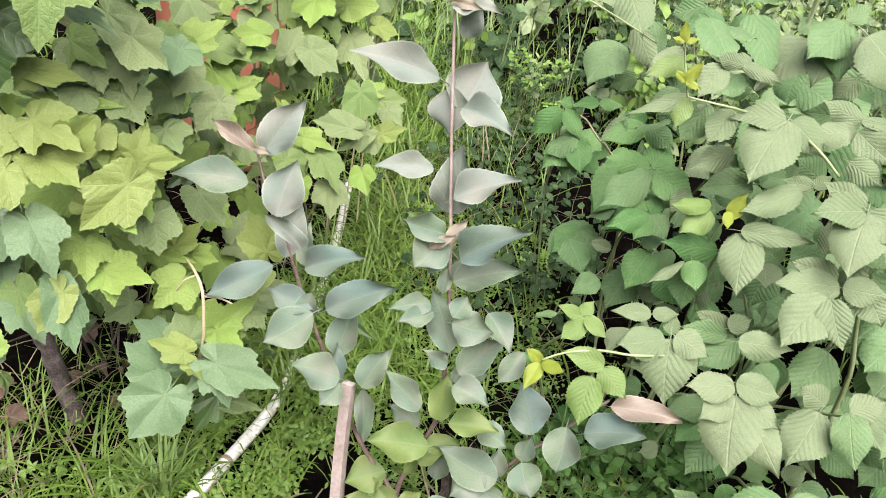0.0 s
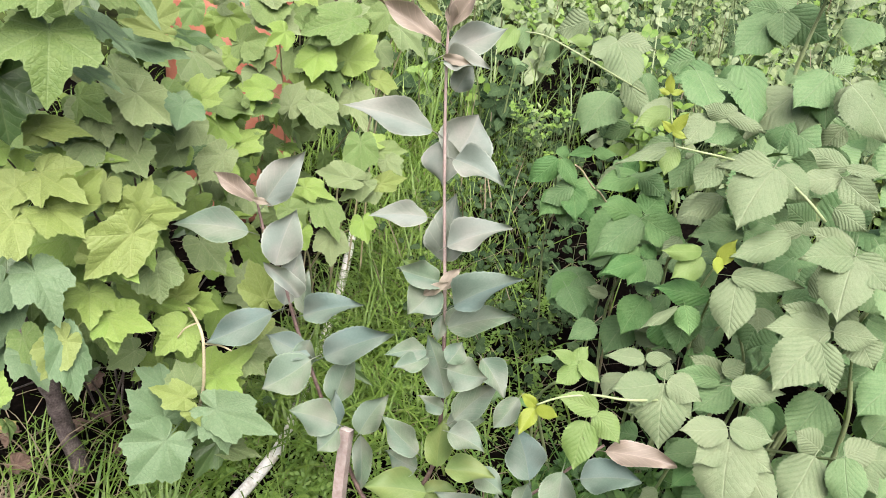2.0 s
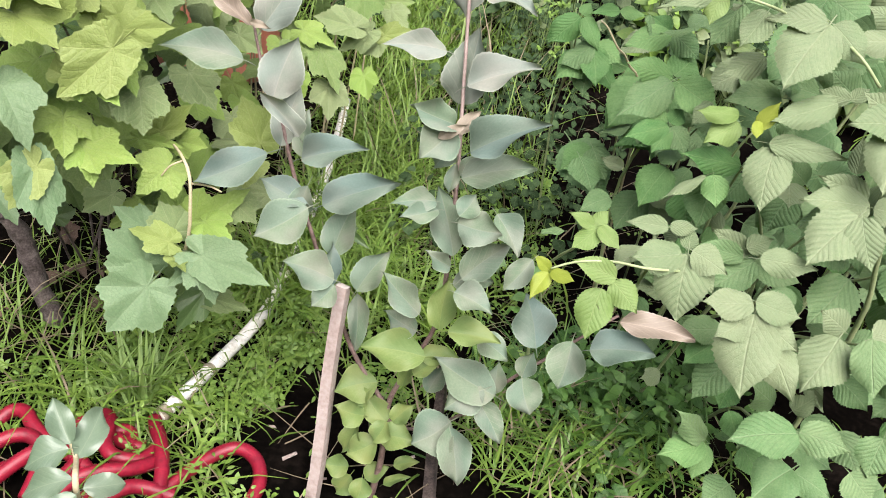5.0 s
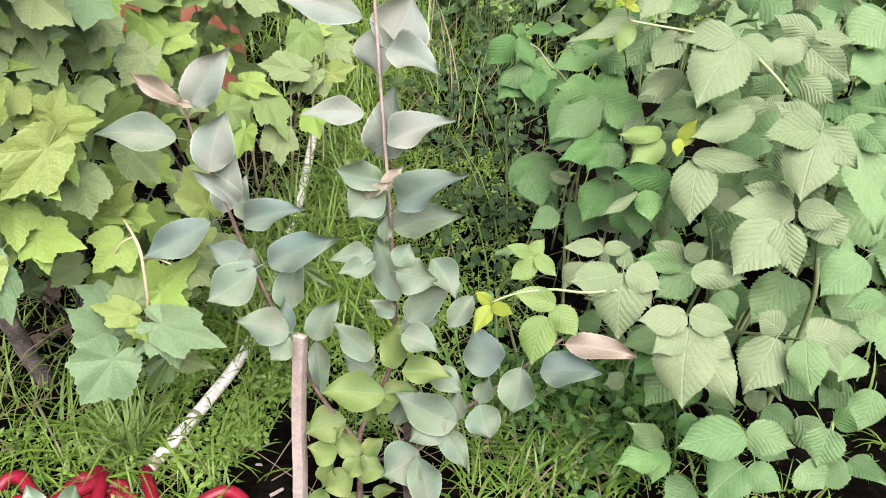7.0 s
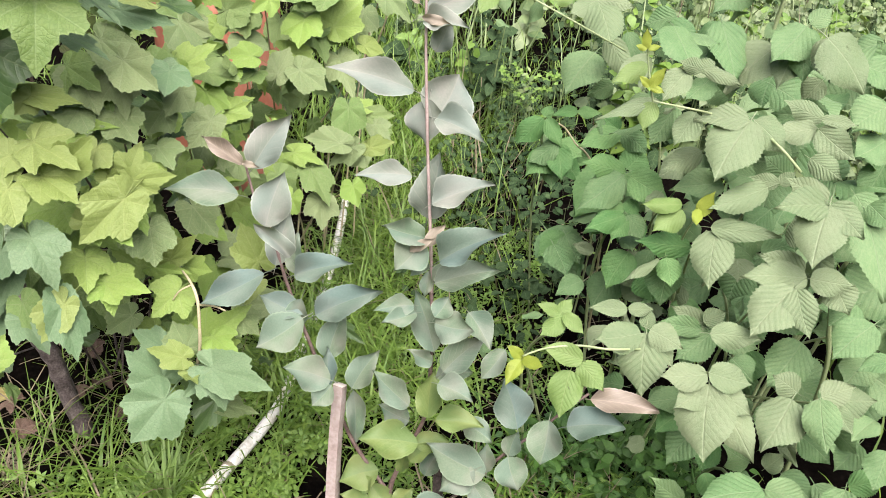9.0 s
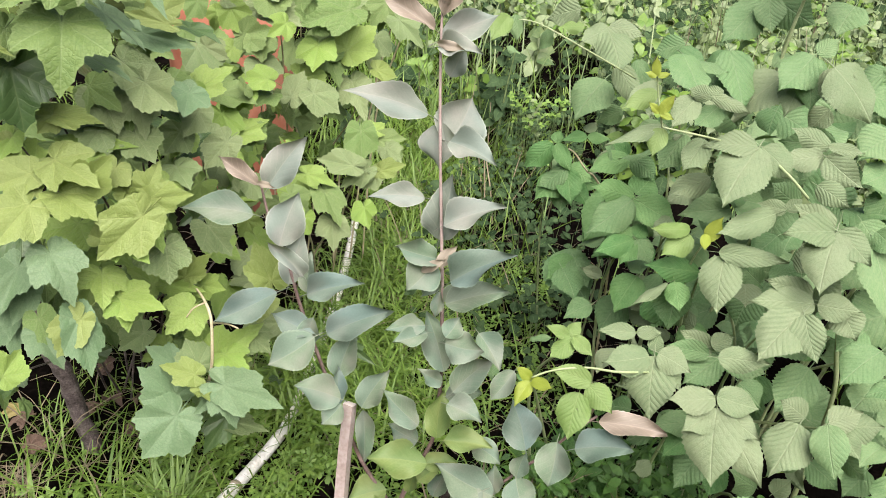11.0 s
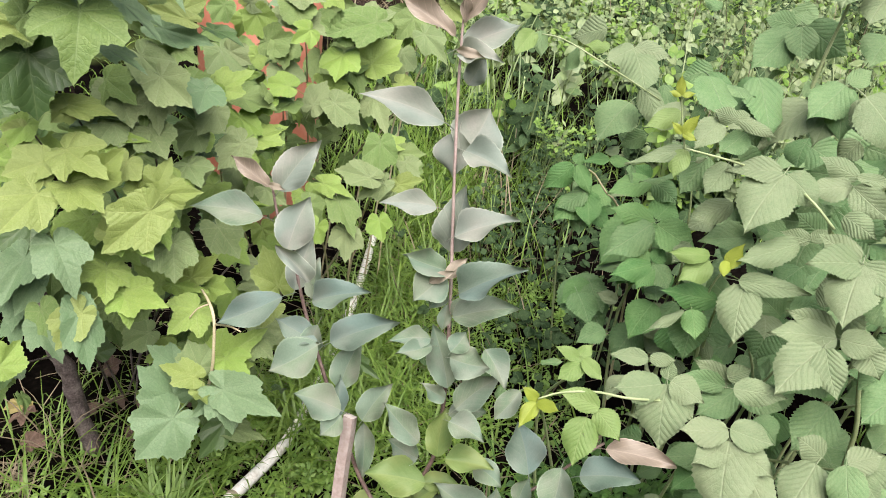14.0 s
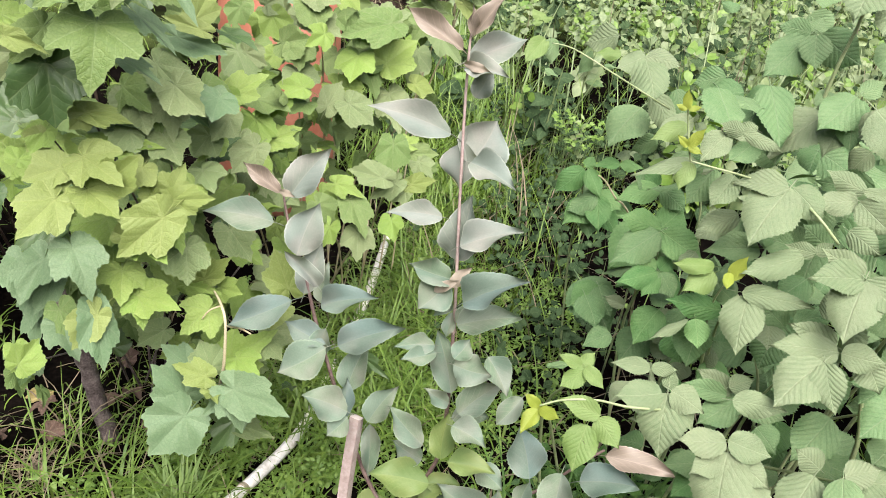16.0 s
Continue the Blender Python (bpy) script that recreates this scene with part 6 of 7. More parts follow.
leaf(raspberry, "raspberry_pale", 0.436, 1.000, 0.447, 30, 39, -55, 0.040, 0.031, 3)
leaf(raspberry, "raspberry", 0.454, 1.000, 0.429, -31, -15, 127, 0.076, 0.052, 3)
leaf(raspberry, "raspberry_pale", 0.408, 0.845, 0.448, -49, 10, 164, 0.106, 0.081, 0)
leaf(raspberry, "raspberry_pale", 0.406, 0.855, 0.456, -2, -29, 100, 0.070, 0.043, 3)
leaf(raspberry, "raspberry_pale", 0.407, 0.855, 0.460, -4, 40, -105, 0.060, 0.044, 1)
leaf(raspberry, "raspberry_pale", 0.408, 0.850, 0.442, -22, -23, 132, 0.061, 0.041, 3)
leaf(raspberry, "raspberry_pale", 0.419, 0.845, 0.434, -45, 32, -167, 0.108, 0.056, 2)
leaf(raspberry, "raspberry_pale", 0.417, 0.850, 0.437, -20, 39, -135, 0.061, 0.045, 3)
leaf(raspberry, "raspberry", 0.421, 0.930, 0.352, 12, -34, 108, 0.081, 0.041, 0)
leaf(raspberry, "raspberry", 0.414, 0.920, 0.334, -17, -18, 131, 0.058, 0.041, 1)
leaf(raspberry, "raspberry", 0.433, 0.900, 0.323, -43, -15, 142, 0.073, 0.053, 1)
leaf(raspberry, "raspberry", 0.554, 0.950, 0.217, 79, -48, 53, 0.090, 0.051, 2)
leaf(raspberry, "raspberry_pale", 0.517, 0.925, 0.565, -28, -15, 139, 0.095, 0.069, 0)
leaf(raspberry, "raspberry_pale", 0.518, 0.920, 0.566, -41, 24, 173, 0.069, 0.045, 1)
leaf(raspberry, "raspberry_pale", 0.411, 0.900, 0.494, 9, 46, -95, 0.071, 0.038, 4)
leaf(raspberry, "raspberry", 0.491, 0.990, 0.391, -20, 39, -159, 0.046, 0.047, 2)
leaf(raspberry, "raspberry", 0.594, 1.000, 0.426, -34, -11, 141, 0.093, 0.069, 4)
leaf(raspberry, "raspberry", 0.640, 0.920, 0.521, -29, -19, 132, 0.077, 0.060, 0)
leaf(raspberry, "raspberry_pale", 0.552, 0.885, 0.416, 57, -52, 33, 0.044, 0.040, 0)
leaf(raspberry, "raspberry_pale", 0.542, 0.875, 0.412, -30, -3, 142, 0.087, 0.068, 2)
leaf(raspberry, "raspberry", 0.566, 0.850, 0.436, -44, 22, 164, 0.073, 0.051, 0)
leaf(raspberry, "raspberry_pale", 0.573, 0.860, 0.431, 23, 28, -67, 0.050, 0.041, 3)
leaf(raspberry, "raspberry_pale", 0.593, 0.860, 0.421, -21, 27, -168, 0.047, 0.029, 1)
leaf(raspberry, "raspberry_pale", 0.600, 0.870, 0.417, 28, 33, -89, 0.053, 0.048, 4)
leaf(raspberry, "raspberry", 0.651, 0.850, 0.408, -12, -3, 128, 0.052, 0.038, 1)
leaf(raspberry, "raspberry", 0.665, 0.880, 0.337, -31, -8, 132, 0.058, 0.044, 3)
leaf(raspberry, "raspberry", 0.590, 0.900, 0.324, -18, 38, -148, 0.053, 0.047, 2)
leaf(raspberry, "raspberry", 0.667, 0.950, 0.441, -28, -2, 133, 0.053, 0.056, 4)
leaf(raspberry, "raspberry", 0.642, 0.980, 0.514, -10, -16, 129, 0.058, 0.047, 2)
leaf(raspberry, "raspberry_pale", 0.591, 0.970, 0.552, -51, 34, 180, 0.049, 0.050, 3)
leaf(raspberry, "raspberry_pale", 0.509, 0.800, 0.304, 6, -23, 107, 0.103, 0.061, 0)
leaf(raspberry, "raspberry_pale", 0.510, 0.800, 0.307, 25, 40, -112, 0.061, 0.049, 2)
leaf(raspberry, "raspberry", 0.521, 0.790, 0.250, -28, -2, 123, 0.069, 0.066, 1)
leaf(raspberry, "raspberry_pale", 0.525, 0.790, 0.244, -2, 35, -129, 0.053, 0.044, 4)
leaf(raspberry, "raspberry", 0.417, 0.830, 0.229, 8, -21, 115, 0.075, 0.046, 2)
leaf(raspberry, "raspberry", 0.417, 0.830, 0.229, -46, 2, 161, 0.052, 0.039, 0)
leaf(raspberry, "raspberry", 0.421, 0.840, 0.228, 71, -43, 51, 0.104, 0.038, 3)
leaf(raspberry, "raspberry", 0.472, 0.820, 0.169, -11, -18, 129, 0.054, 0.056, 3)
leaf(raspberry, "raspberry", 0.603, 0.800, 0.250, -18, 34, -152, 0.043, 0.055, 1)
leaf(raspberry, "raspberry", 0.633, 0.820, 0.302, -50, 2, 155, 0.057, 0.054, 1)
leaf(raspberry, "raspberry_pale", 0.241, 1.318, 0.842, -22, 14, -176, 0.110, 0.061)
leaf(raspberry, "raspberry_pale", 0.241, 1.318, 0.845, -25, -30, 132, 0.056, 0.043)
leaf(raspberry, "raspberry_pale", 0.241, 1.318, 0.845, -2, 48, -112, 0.061, 0.042)
leaf(raspberry, "raspberry", 0.573, 1.285, 0.840, -40, -18, 140, 0.087, 0.067)
leaf(raspberry, "raspberry", 0.574, 1.284, 0.837, -57, 6, 172, 0.088, 0.054)
leaf(raspberry, "raspberry_pale", 0.582, 1.220, 0.840, -41, 31, -152, 0.102, 0.084)
leaf(raspberry, "raspberry_pale", 0.590, 1.240, 0.835, -55, 26, 150, 0.072, 0.057)
leaf(raspberry, "raspberry", 0.347, 1.255, 0.709, -36, -29, 105, 0.061, 0.033)
leaf(raspberry, "raspberry_pale", 0.309, 1.156, 0.801, -33, -41, 143, 0.069, 0.038)
leaf(raspberry, "raspberry_pale", 0.401, 1.150, 0.785, 17, -23, 50, 0.049, 0.036)
leaf(raspberry, "raspberry", 0.460, 1.341, 0.725, -25, -8, 133, 0.065, 0.052)
leaf(raspberry, "raspberry_pale", 0.404, 1.154, 0.799, 7, -32, 60, 0.037, 0.030)
leaf(raspberry, "raspberry", 0.495, 1.251, 0.702, -36, -12, 165, 0.129, 0.077)
leaf(raspberry, "raspberry", 0.645, 1.261, 0.696, -17, -67, 76, 0.094, 0.058)
leaf(raspberry, "raspberry", 0.623, 1.121, 0.621, -66, -3, 164, 0.105, 0.070)
leaf(raspberry, "raspberry", 0.603, 1.081, 0.465, -19, -13, 134, 0.102, 0.081)
leaf(raspberry, "raspberry", 0.586, 1.039, 0.492, -55, 21, 172, 0.071, 0.040)
leaf(raspberry, "raspberry", 0.507, 1.228, 0.489, -35, -2, 173, 0.077, 0.063)
leaf(raspberry, "raspberry", 0.453, 1.274, 0.398, -58, 20, 159, 0.054, 0.044)
leaf(raspberry, "raspberry", 0.384, 1.074, 0.369, 39, -22, 3, 0.032, 0.027)
leaf(raspberry, "raspberry", 0.481, 1.055, 0.392, 13, 28, -126, 0.073, 0.050)
leaf(raspberry, "raspberry", 0.459, 1.320, 0.489, -2, -27, 101, 0.059, 0.041)
leaf(raspberry, "raspberry", 0.171, 1.025, 0.326, 1, -28, 57, 0.028, 0.018)
leaf(raspberry, "raspberry", 0.603, 1.002, 0.307, -38, -20, 161, 0.092, 0.068)
leaf(raspberry, "raspberry", 0.626, 0.998, 0.324, -8, -33, 57, 0.052, 0.040)
leaf(raspberry, "raspberry", 0.568, 0.903, 0.200, -4, 18, -130, 0.074, 0.061)
leaf(raspberry, "raspberry", 0.593, 1.148, 0.257, 0, -12, 9, 0.059, 0.048)
leaf(raspberry, "raspberry", 0.687, 0.977, 0.158, -27, 30, -170, 0.069, 0.057)
leaf(raspberry, "raspberry", 0.746, 1.310, 0.725, -51, -23, 145, 0.074, 0.061)
leaf(raspberry, "raspberry", 0.713, 1.173, 0.662, -75, -14, 156, 0.069, 0.057)
leaf(raspberry, "raspberry", 0.651, 1.063, 0.640, -31, 51, -178, 0.051, 0.042)
leaf(raspberry, "raspberry", 0.652, 1.052, 0.618, -42, 3, -173, 0.125, 0.069)
leaf(raspberry, "raspberry", 0.734, 1.109, 0.401, -27, -1, 157, 0.096, 0.059)
leaf(raspberry, "raspberry", 0.665, 0.886, 0.486, -14, -23, 108, 0.053, 0.030)
leaf(raspberry, "raspberry", 0.668, 0.824, 0.377, -47, -9, 162, 0.059, 0.048)
leaf(raspberry, "raspberry", 0.784, 0.943, 0.085, -28, -10, 104, 0.065, 0.053)
leaf(raspberry, "raspberry", 0.691, 0.832, 0.230, 7, 4, -144, 0.060, 0.049)
leaf(raspberry, "raspberry", 0.691, 1.008, 0.582, -56, 18, -176, 0.075, 0.059)
leaf(raspberry, "raspberry", 0.691, 0.879, 0.460, -23, -10, 176, 0.080, 0.066)
leaf(raspberry, "raspberry", 0.718, 1.097, 0.650, -46, 51, 166, 0.069, 0.057)
leaf(raspberry, "raspberry", 0.714, 0.818, 0.355, -17, 8, -168, 0.074, 0.061)
leaf(raspberry, "raspberry", 0.754, 1.236, 0.713, -70, 59, 150, 0.076, 0.062)
leaf(raspberry, "raspberry_light", 0.065, 1.285, 0.883, 25, -22, 29, 0.036, 0.020)
leaf(raspberry, "raspberry_light", 0.065, 1.285, 0.883, 22, 28, -74, 0.018, 0.015)
leaf(raspberry, "raspberry_light", 0.065, 1.285, 0.881, -13, -46, 117, 0.020, 0.011)
leaf(raspberry, "raspberry", 0.083, 1.290, 0.856, -62, 4, -146, 0.040, 0.033)
leaf(raspberry, "raspberry_light", 0.074, 1.290, 0.854, -36, -29, 171, 0.061, 0.033)
leaf(raspberry, "raspberry_pale", 0.192, 1.330, 0.868, -46, -56, 112, 0.063, 0.052)
leaf(raspberry, "raspberry_light", 0.202, 1.323, 0.841, 2, -52, 95, 0.041, 0.024)
leaf(raspberry, "raspberry_pale", 0.046, 1.271, 0.866, 3, -44, 77, 0.014, 0.010)
leaf(raspberry, "raspberry", 0.610, 1.197, 0.238, -11, -8, 144, 0.064, 0.053)
leaf(raspberry, "raspberry", 0.469, 1.326, 0.400, -35, 25, 176, 0.077, 0.044)
leaf(raspberry, "raspberry", 0.469, 1.298, 0.351, -27, 19, -176, 0.065, 0.053)
leaf(raspberry, "raspberry", 0.568, 0.957, 0.175, -43, 2, 110, 0.068, 0.056)
leaf(raspberry, "raspberry", 0.622, 0.968, 0.182, -8, 29, -146, 0.061, 0.050)
leaf(raspberry, "raspberry", 0.634, 1.014, 0.309, -1, -21, 33, 0.054, 0.041)
leaf(raspberry, "raspberry", 0.657, 1.005, 0.313, 25, 28, -67, 0.048, 0.037)
leaf(raspberry, "raspberry", 0.747, 1.119, 0.386, -28, -8, 142, 0.079, 0.064)
leaf(raspberry, "raspberry", 0.640, 1.283, 0.675, -37, 47, -145, 0.072, 0.040)
leaf(raspberry, "raspberry", 0.337, 1.179, 0.846, -20, -5, -161, 0.088, 0.072)
leaf(raspberry_back, "raspberry", 0.465, 1.376, 0.815, -36, 4, -173, 0.128, 0.071)
leaf(raspberry_back, "raspberry", 0.472, 1.397, 0.810, -49, 3, 138, 0.092, 0.076)
leaf(raspberry_back, "raspberry", 0.441, 1.434, 0.782, -16, -25, 92, 0.080, 0.065)
leaf(raspberry_back, "raspberry", 0.590, 1.314, 0.837, 52, 34, -40, 0.043, 0.035)
leaf(raspberry_back, "raspberry", 0.226, 1.382, 0.380, -32, 22, -154, 0.125, 0.102)
leaf(raspberry_back, "raspberry", 0.339, 1.371, 0.525, -25, -28, 154, 0.132, 0.092)
leaf(raspberry_back, "raspberry", 0.346, 1.335, 0.530, -18, 30, -136, 0.074, 0.061)
leaf(raspberry_back, "raspberry", 0.355, 1.285, 0.483, -22, -18, 114, 0.090, 0.055)
leaf(raspberry_back, "raspberry", 0.351, 1.265, 0.490, -25, -4, 164, 0.063, 0.036)
leaf(raspberry_back, "raspberry", 0.355, 1.266, 0.493, -16, 13, -171, 0.075, 0.041)
leaf(raspberry_back, "raspberry", 0.255, 1.423, 0.616, -8, -26, 107, 0.051, 0.028)
leaf(raspberry_back, "raspberry", 0.255, 1.423, 0.616, 6, 39, -101, 0.045, 0.025)
leaf(raspberry_back, "raspberry_pale", 0.253, 1.436, 0.620, 36, 11, -38, 0.032, 0.026)
leaf(raspberry_back, "raspberry", 0.192, 1.423, 0.594, -57, -37, 156, 0.068, 0.046)
leaf(raspberry_back, "raspberry", 0.198, 1.422, 0.595, -39, 25, -160, 0.061, 0.034)
leaf(raspberry_back, "raspberry", 0.196, 1.434, 0.594, 45, 16, -21, 0.030, 0.025)
leaf(raspberry_back, "raspberry", 0.223, 1.403, 0.555, -36, -17, 117, 0.066, 0.054)
leaf(raspberry_back, "raspberry", 0.223, 1.403, 0.555, -15, 46, -128, 0.057, 0.047)
leaf(raspberry_back, "raspberry", 0.223, 1.402, 0.552, -39, 17, 178, 0.077, 0.050)
leaf(raspberry_back, "raspberry", 0.296, 1.434, 0.511, 7, -27, 55, 0.081, 0.066)
leaf(raspberry_back, "raspberry", 0.355, 1.279, 0.353, -31, -13, 149, 0.083, 0.068)
leaf(raspberry_back, "raspberry_pale", 0.406, 1.204, 0.361, 6, -37, 39, 0.075, 0.062)
leaf(raspberry_back, "raspberry", 0.442, 1.156, 0.388, -27, 17, -163, 0.070, 0.058)
leaf(raspberry_back, "raspberry_pale", 0.402, 1.226, 0.395, 1, -50, 82, 0.082, 0.067)
leaf(raspberry_back, "raspberry", 0.273, 1.454, 0.720, -35, -10, 146, 0.098, 0.081)
leaf(raspberry_back, "raspberry_pale", 0.284, 1.406, 0.762, -58, 30, -164, 0.083, 0.048)
leaf(raspberry_back, "raspberry", 0.291, 1.404, 0.528, -7, 25, -128, 0.089, 0.073)
leaf(raspberry_back, "raspberry", 0.339, 1.383, 0.503, -20, -13, 141, 0.119, 0.096)
leaf(raspberry_back, "raspberry", 0.354, 1.381, 0.505, -28, 48, -130, 0.100, 0.082)
leaf(raspberry_back, "raspberry", 0.347, 1.297, 0.484, -32, -30, 144, 0.078, 0.051)
leaf(raspberry_back, "raspberry", 0.352, 1.314, 0.470, -23, 21, -149, 0.066, 0.045)
leaf(raspberry_back, "raspberry", 0.353, 1.321, 0.466, -30, -2, 172, 0.069, 0.041)
leaf(raspberry_back, "raspberry", 0.259, 1.337, 0.396, -32, 21, -163, 0.065, 0.053)
leaf(raspberry_back, "raspberry", 0.263, 1.363, 0.382, -30, -30, 143, 0.075, 0.061)
leaf(raspberry_back, "raspberry", 0.222, 1.420, 0.542, -28, -15, 138, 0.083, 0.061)
leaf(raspberry_back, "raspberry", 0.235, 1.412, 0.525, -38, 17, -139, 0.062, 0.051)
leaf(raspberry_back, "raspberry", 0.233, 1.428, 0.512, -27, 16, 157, 0.067, 0.054)
leaf(raspberry_back, "raspberry", 0.187, 1.440, 0.581, -59, -41, 155, 0.061, 0.046)
leaf(raspberry_back, "raspberry_pale", 0.336, 1.457, 0.572, -21, -29, 131, 0.081, 0.046)
leaf(raspberry_back, "raspberry_pale", 0.445, 1.243, 0.619, -21, -32, 129, 0.086, 0.060)
leaf(raspberry_back, "raspberry", 0.434, 1.209, 0.391, -36, -23, 130, 0.062, 0.051)
leaf(raspberry_back, "raspberry", 0.551, 1.072, 0.353, -19, 11, 166, 0.068, 0.053)
leaf(raspberry_back, "raspberry_pale", 0.547, 1.317, 0.796, -47, -12, 112, 0.109, 0.089)
leaf(raspberry_back, "raspberry_pale", 0.576, 1.312, 0.821, -50, 3, 146, 0.104, 0.064)
leaf(raspberry_back, "raspberry", 0.491, 1.411, 0.769, -25, 3, -179, 0.112, 0.092)
leaf(currant_back, "currant_ash", -0.228, 1.800, 0.851, 122, -14, 11, 0.065, 0.123, 2)
leaf(currant_back, "currant_light", -0.141, 1.800, 0.877, 125, 40, -9, 0.038, 0.050, 1)
leaf(currant_back, "currant_ash", -0.115, 1.800, 0.875, -36, 52, -146, 0.056, 0.046, 0)
leaf(currant_back, "currant_ash", -0.143, 1.800, 0.872, -57, -52, 166, 0.060, 0.048, 3)
leaf(currant_back, "currant_light", -0.167, 1.800, 0.824, -49, -49, 155, 0.067, 0.042, 0)
leaf(currant_back, "currant_light", -0.116, 1.800, 0.825, 55, 75, -69, 0.058, 0.046, 4)
leaf(currant_back, "currant_light", -0.093, 1.800, 0.820, -51, 36, -161, 0.046, 0.031, 3)
leaf(currant_back, "currant_light", -0.112, 1.800, 0.788, -47, 44, -150, 0.062, 0.036, 3)
leaf(currant_back, "currant_light", -0.168, 1.800, 0.764, 65, -58, 55, 0.053, 0.032, 3)
leaf(currant_back, "currant_ash", -0.350, 1.800, 0.727, -33, 44, -141, 0.074, 0.106, 1)
leaf(currant_back, "currant_green", -0.174, 1.800, 0.756, -31, -58, 134, 0.115, 0.072, 1)
leaf(currant_back, "currant_green", -0.192, 1.800, 0.744, -54, -6, -175, 0.058, 0.068, 4)
leaf(currant_back, "currant_light", -0.393, 1.800, 0.780, -18, 54, -130, 0.050, 0.053, 3)
leaf(currant_back, "currant_green", -0.369, 1.800, 0.834, -38, 36, -151, 0.045, 0.057, 0)
leaf(currant_back, "currant_ash", -0.388, 1.800, 0.813, 109, -37, 35, 0.041, 0.052, 1)
leaf(raspberry_back, "raspberry_pale", 0.559, 1.360, 1.020, -52, 1, 156, 0.091, 0.081, 3)
leaf(raspberry_back, "raspberry_pale", 0.557, 1.370, 1.026, -16, -44, 146, 0.088, 0.055, 2)
leaf(raspberry_back, "raspberry_pale", 0.568, 1.360, 1.025, -32, 65, -166, 0.072, 0.059, 3)
leaf(raspberry_back, "raspberry_pale", 0.572, 1.400, 1.029, 63, 1, -25, 0.057, 0.057, 0)
leaf(raspberry_back, "raspberry_pale", 0.621, 1.360, 0.973, -27, -9, 151, 0.072, 0.054, 0)
leaf(raspberry_back, "raspberry_pale", 0.622, 1.360, 0.977, -10, 63, -173, 0.055, 0.050, 0)
leaf(raspberry_back, "raspberry", 0.523, 1.460, 0.888, -44, -24, 149, 0.109, 0.072, 3)
leaf(raspberry_back, "raspberry", 0.535, 1.450, 0.896, -40, 10, 171, 0.070, 0.055, 1)
leaf(raspberry_back, "raspberry", 0.543, 1.450, 0.899, -45, 62, -177, 0.086, 0.070, 0)
leaf(raspberry_back, "raspberry", 0.533, 1.480, 0.893, 14, -70, 74, 0.056, 0.042, 0)
leaf(raspberry_back, "raspberry", 0.544, 1.490, 0.894, 40, -2, -24, 0.039, 0.047, 4)
leaf(raspberry_back, "raspberry", 0.663, 1.400, 0.905, -29, -10, 150, 0.075, 0.068, 1)
leaf(raspberry_back, "raspberry", 0.641, 1.420, 1.024, -40, 45, 167, 0.065, 0.066, 0)

tube("stem", [(-0.395, 0.70, -0.02), tuple((GROWN[seedling.name][-1][0] + GROWN[seedling.name][3][0]) / 2), tuple(GROWN[seedling.name][1][0]), tuple(GROWN[seedling.name][0][0])], [0.0035, 0.003, 0.002], TAN_STEM, seedling, n=16)


# ---- inner leaves and the branches that carry them ----
# openings in the foliage through which the barrel shows
GAPS = [((-0.25, 1.10, 0.82), (-0.50, 2.15, 0.52)), ((-0.25, 1.10, 0.70), (-0.50, 2.15, 0.28)), ((-0.38, 1.10, 0.82), (-0.75, 2.15, 0.52)), ((-0.24, 1.10, 0.69), (-0.52, 2.15, 0.29))]


def open_gap(q):
    """Whether a point lies in one of the openings."""
    for a, b in GAPS:
        a, b = Vector(a), Vector(b)
        f = max(0.0, min(1.0, (q - a).dot(b - a) / (b - a).length_squared))
        if (q - a.lerp(b, f)).length < 0.034:
            return True
    return False


def fill(plant, n, seed, deep=(0.03, 0.22), drop=0.06, spread=0.06, kinds=None, low=0.05, size=0.9, keep=None):
    rng = random.Random(seed)
    grown = list(GROWN[plant.name])
    for _ in range(n):
        p, kind, ln, wd, turn = rng.choice(grown)
        q = p + Vector((rng.gauss(0, spread), rng.uniform(*deep), rng.gauss(-drop, spread)))
        if q.z < low or (keep and not keep(q)):
            continue
        s = size * rng.uniform(0.75, 1.1)
        kind = rng.choice(kinds) if kinds else kind
        ob = put("leaf", rng.choice(BLADES[kind]), plant)
        base = sum(g[2] for g in grown) / len(grown)
        ob.matrix_basis = pose(*q, turn[0] + rng.gauss(0, 22), turn[1] + rng.gauss(0, 22), turn[2] + rng.gauss(0, 35)) @ Matrix.Diagonal((wd * s, (ln * 0.5 + base * 0.5) * s, base * s, 1))


def branches(plant, step, seed, mat, foot, reach, thick):
    """Stems from the plant's foot up to every few leaves."""
    rng = random.Random(seed)
    for p, kind, ln, wd, turn in GROWN[plant.name][::step]:
        if p.z > 0.68 and p.x > 0:
            continue
        a = Vector((foot[0] + (p.x - foot[0]) * reach + rng.gauss(0, 0.03), foot[1] + (p.y - foot[1]) * reach * 0.5 + 0.08 + rng.gauss(0, 0.03), -0.02))
        b = a.lerp(p, 0.5) + Vector((rng.gauss(0, 0.02), 0.06, 0.03))
        c = a.lerp(p, 0.85) + Vector((rng.gauss(0, 0.01), 0.035, 0.0))
        e = p + Vector((0, 0.012, -0.012))
        tube("branch", [tuple(a), tuple(b), tuple(c), tuple(e)], [thick, thick * 0.75, thick * 0.4], mat, plant, n=14, sides=6, rough=0.1)


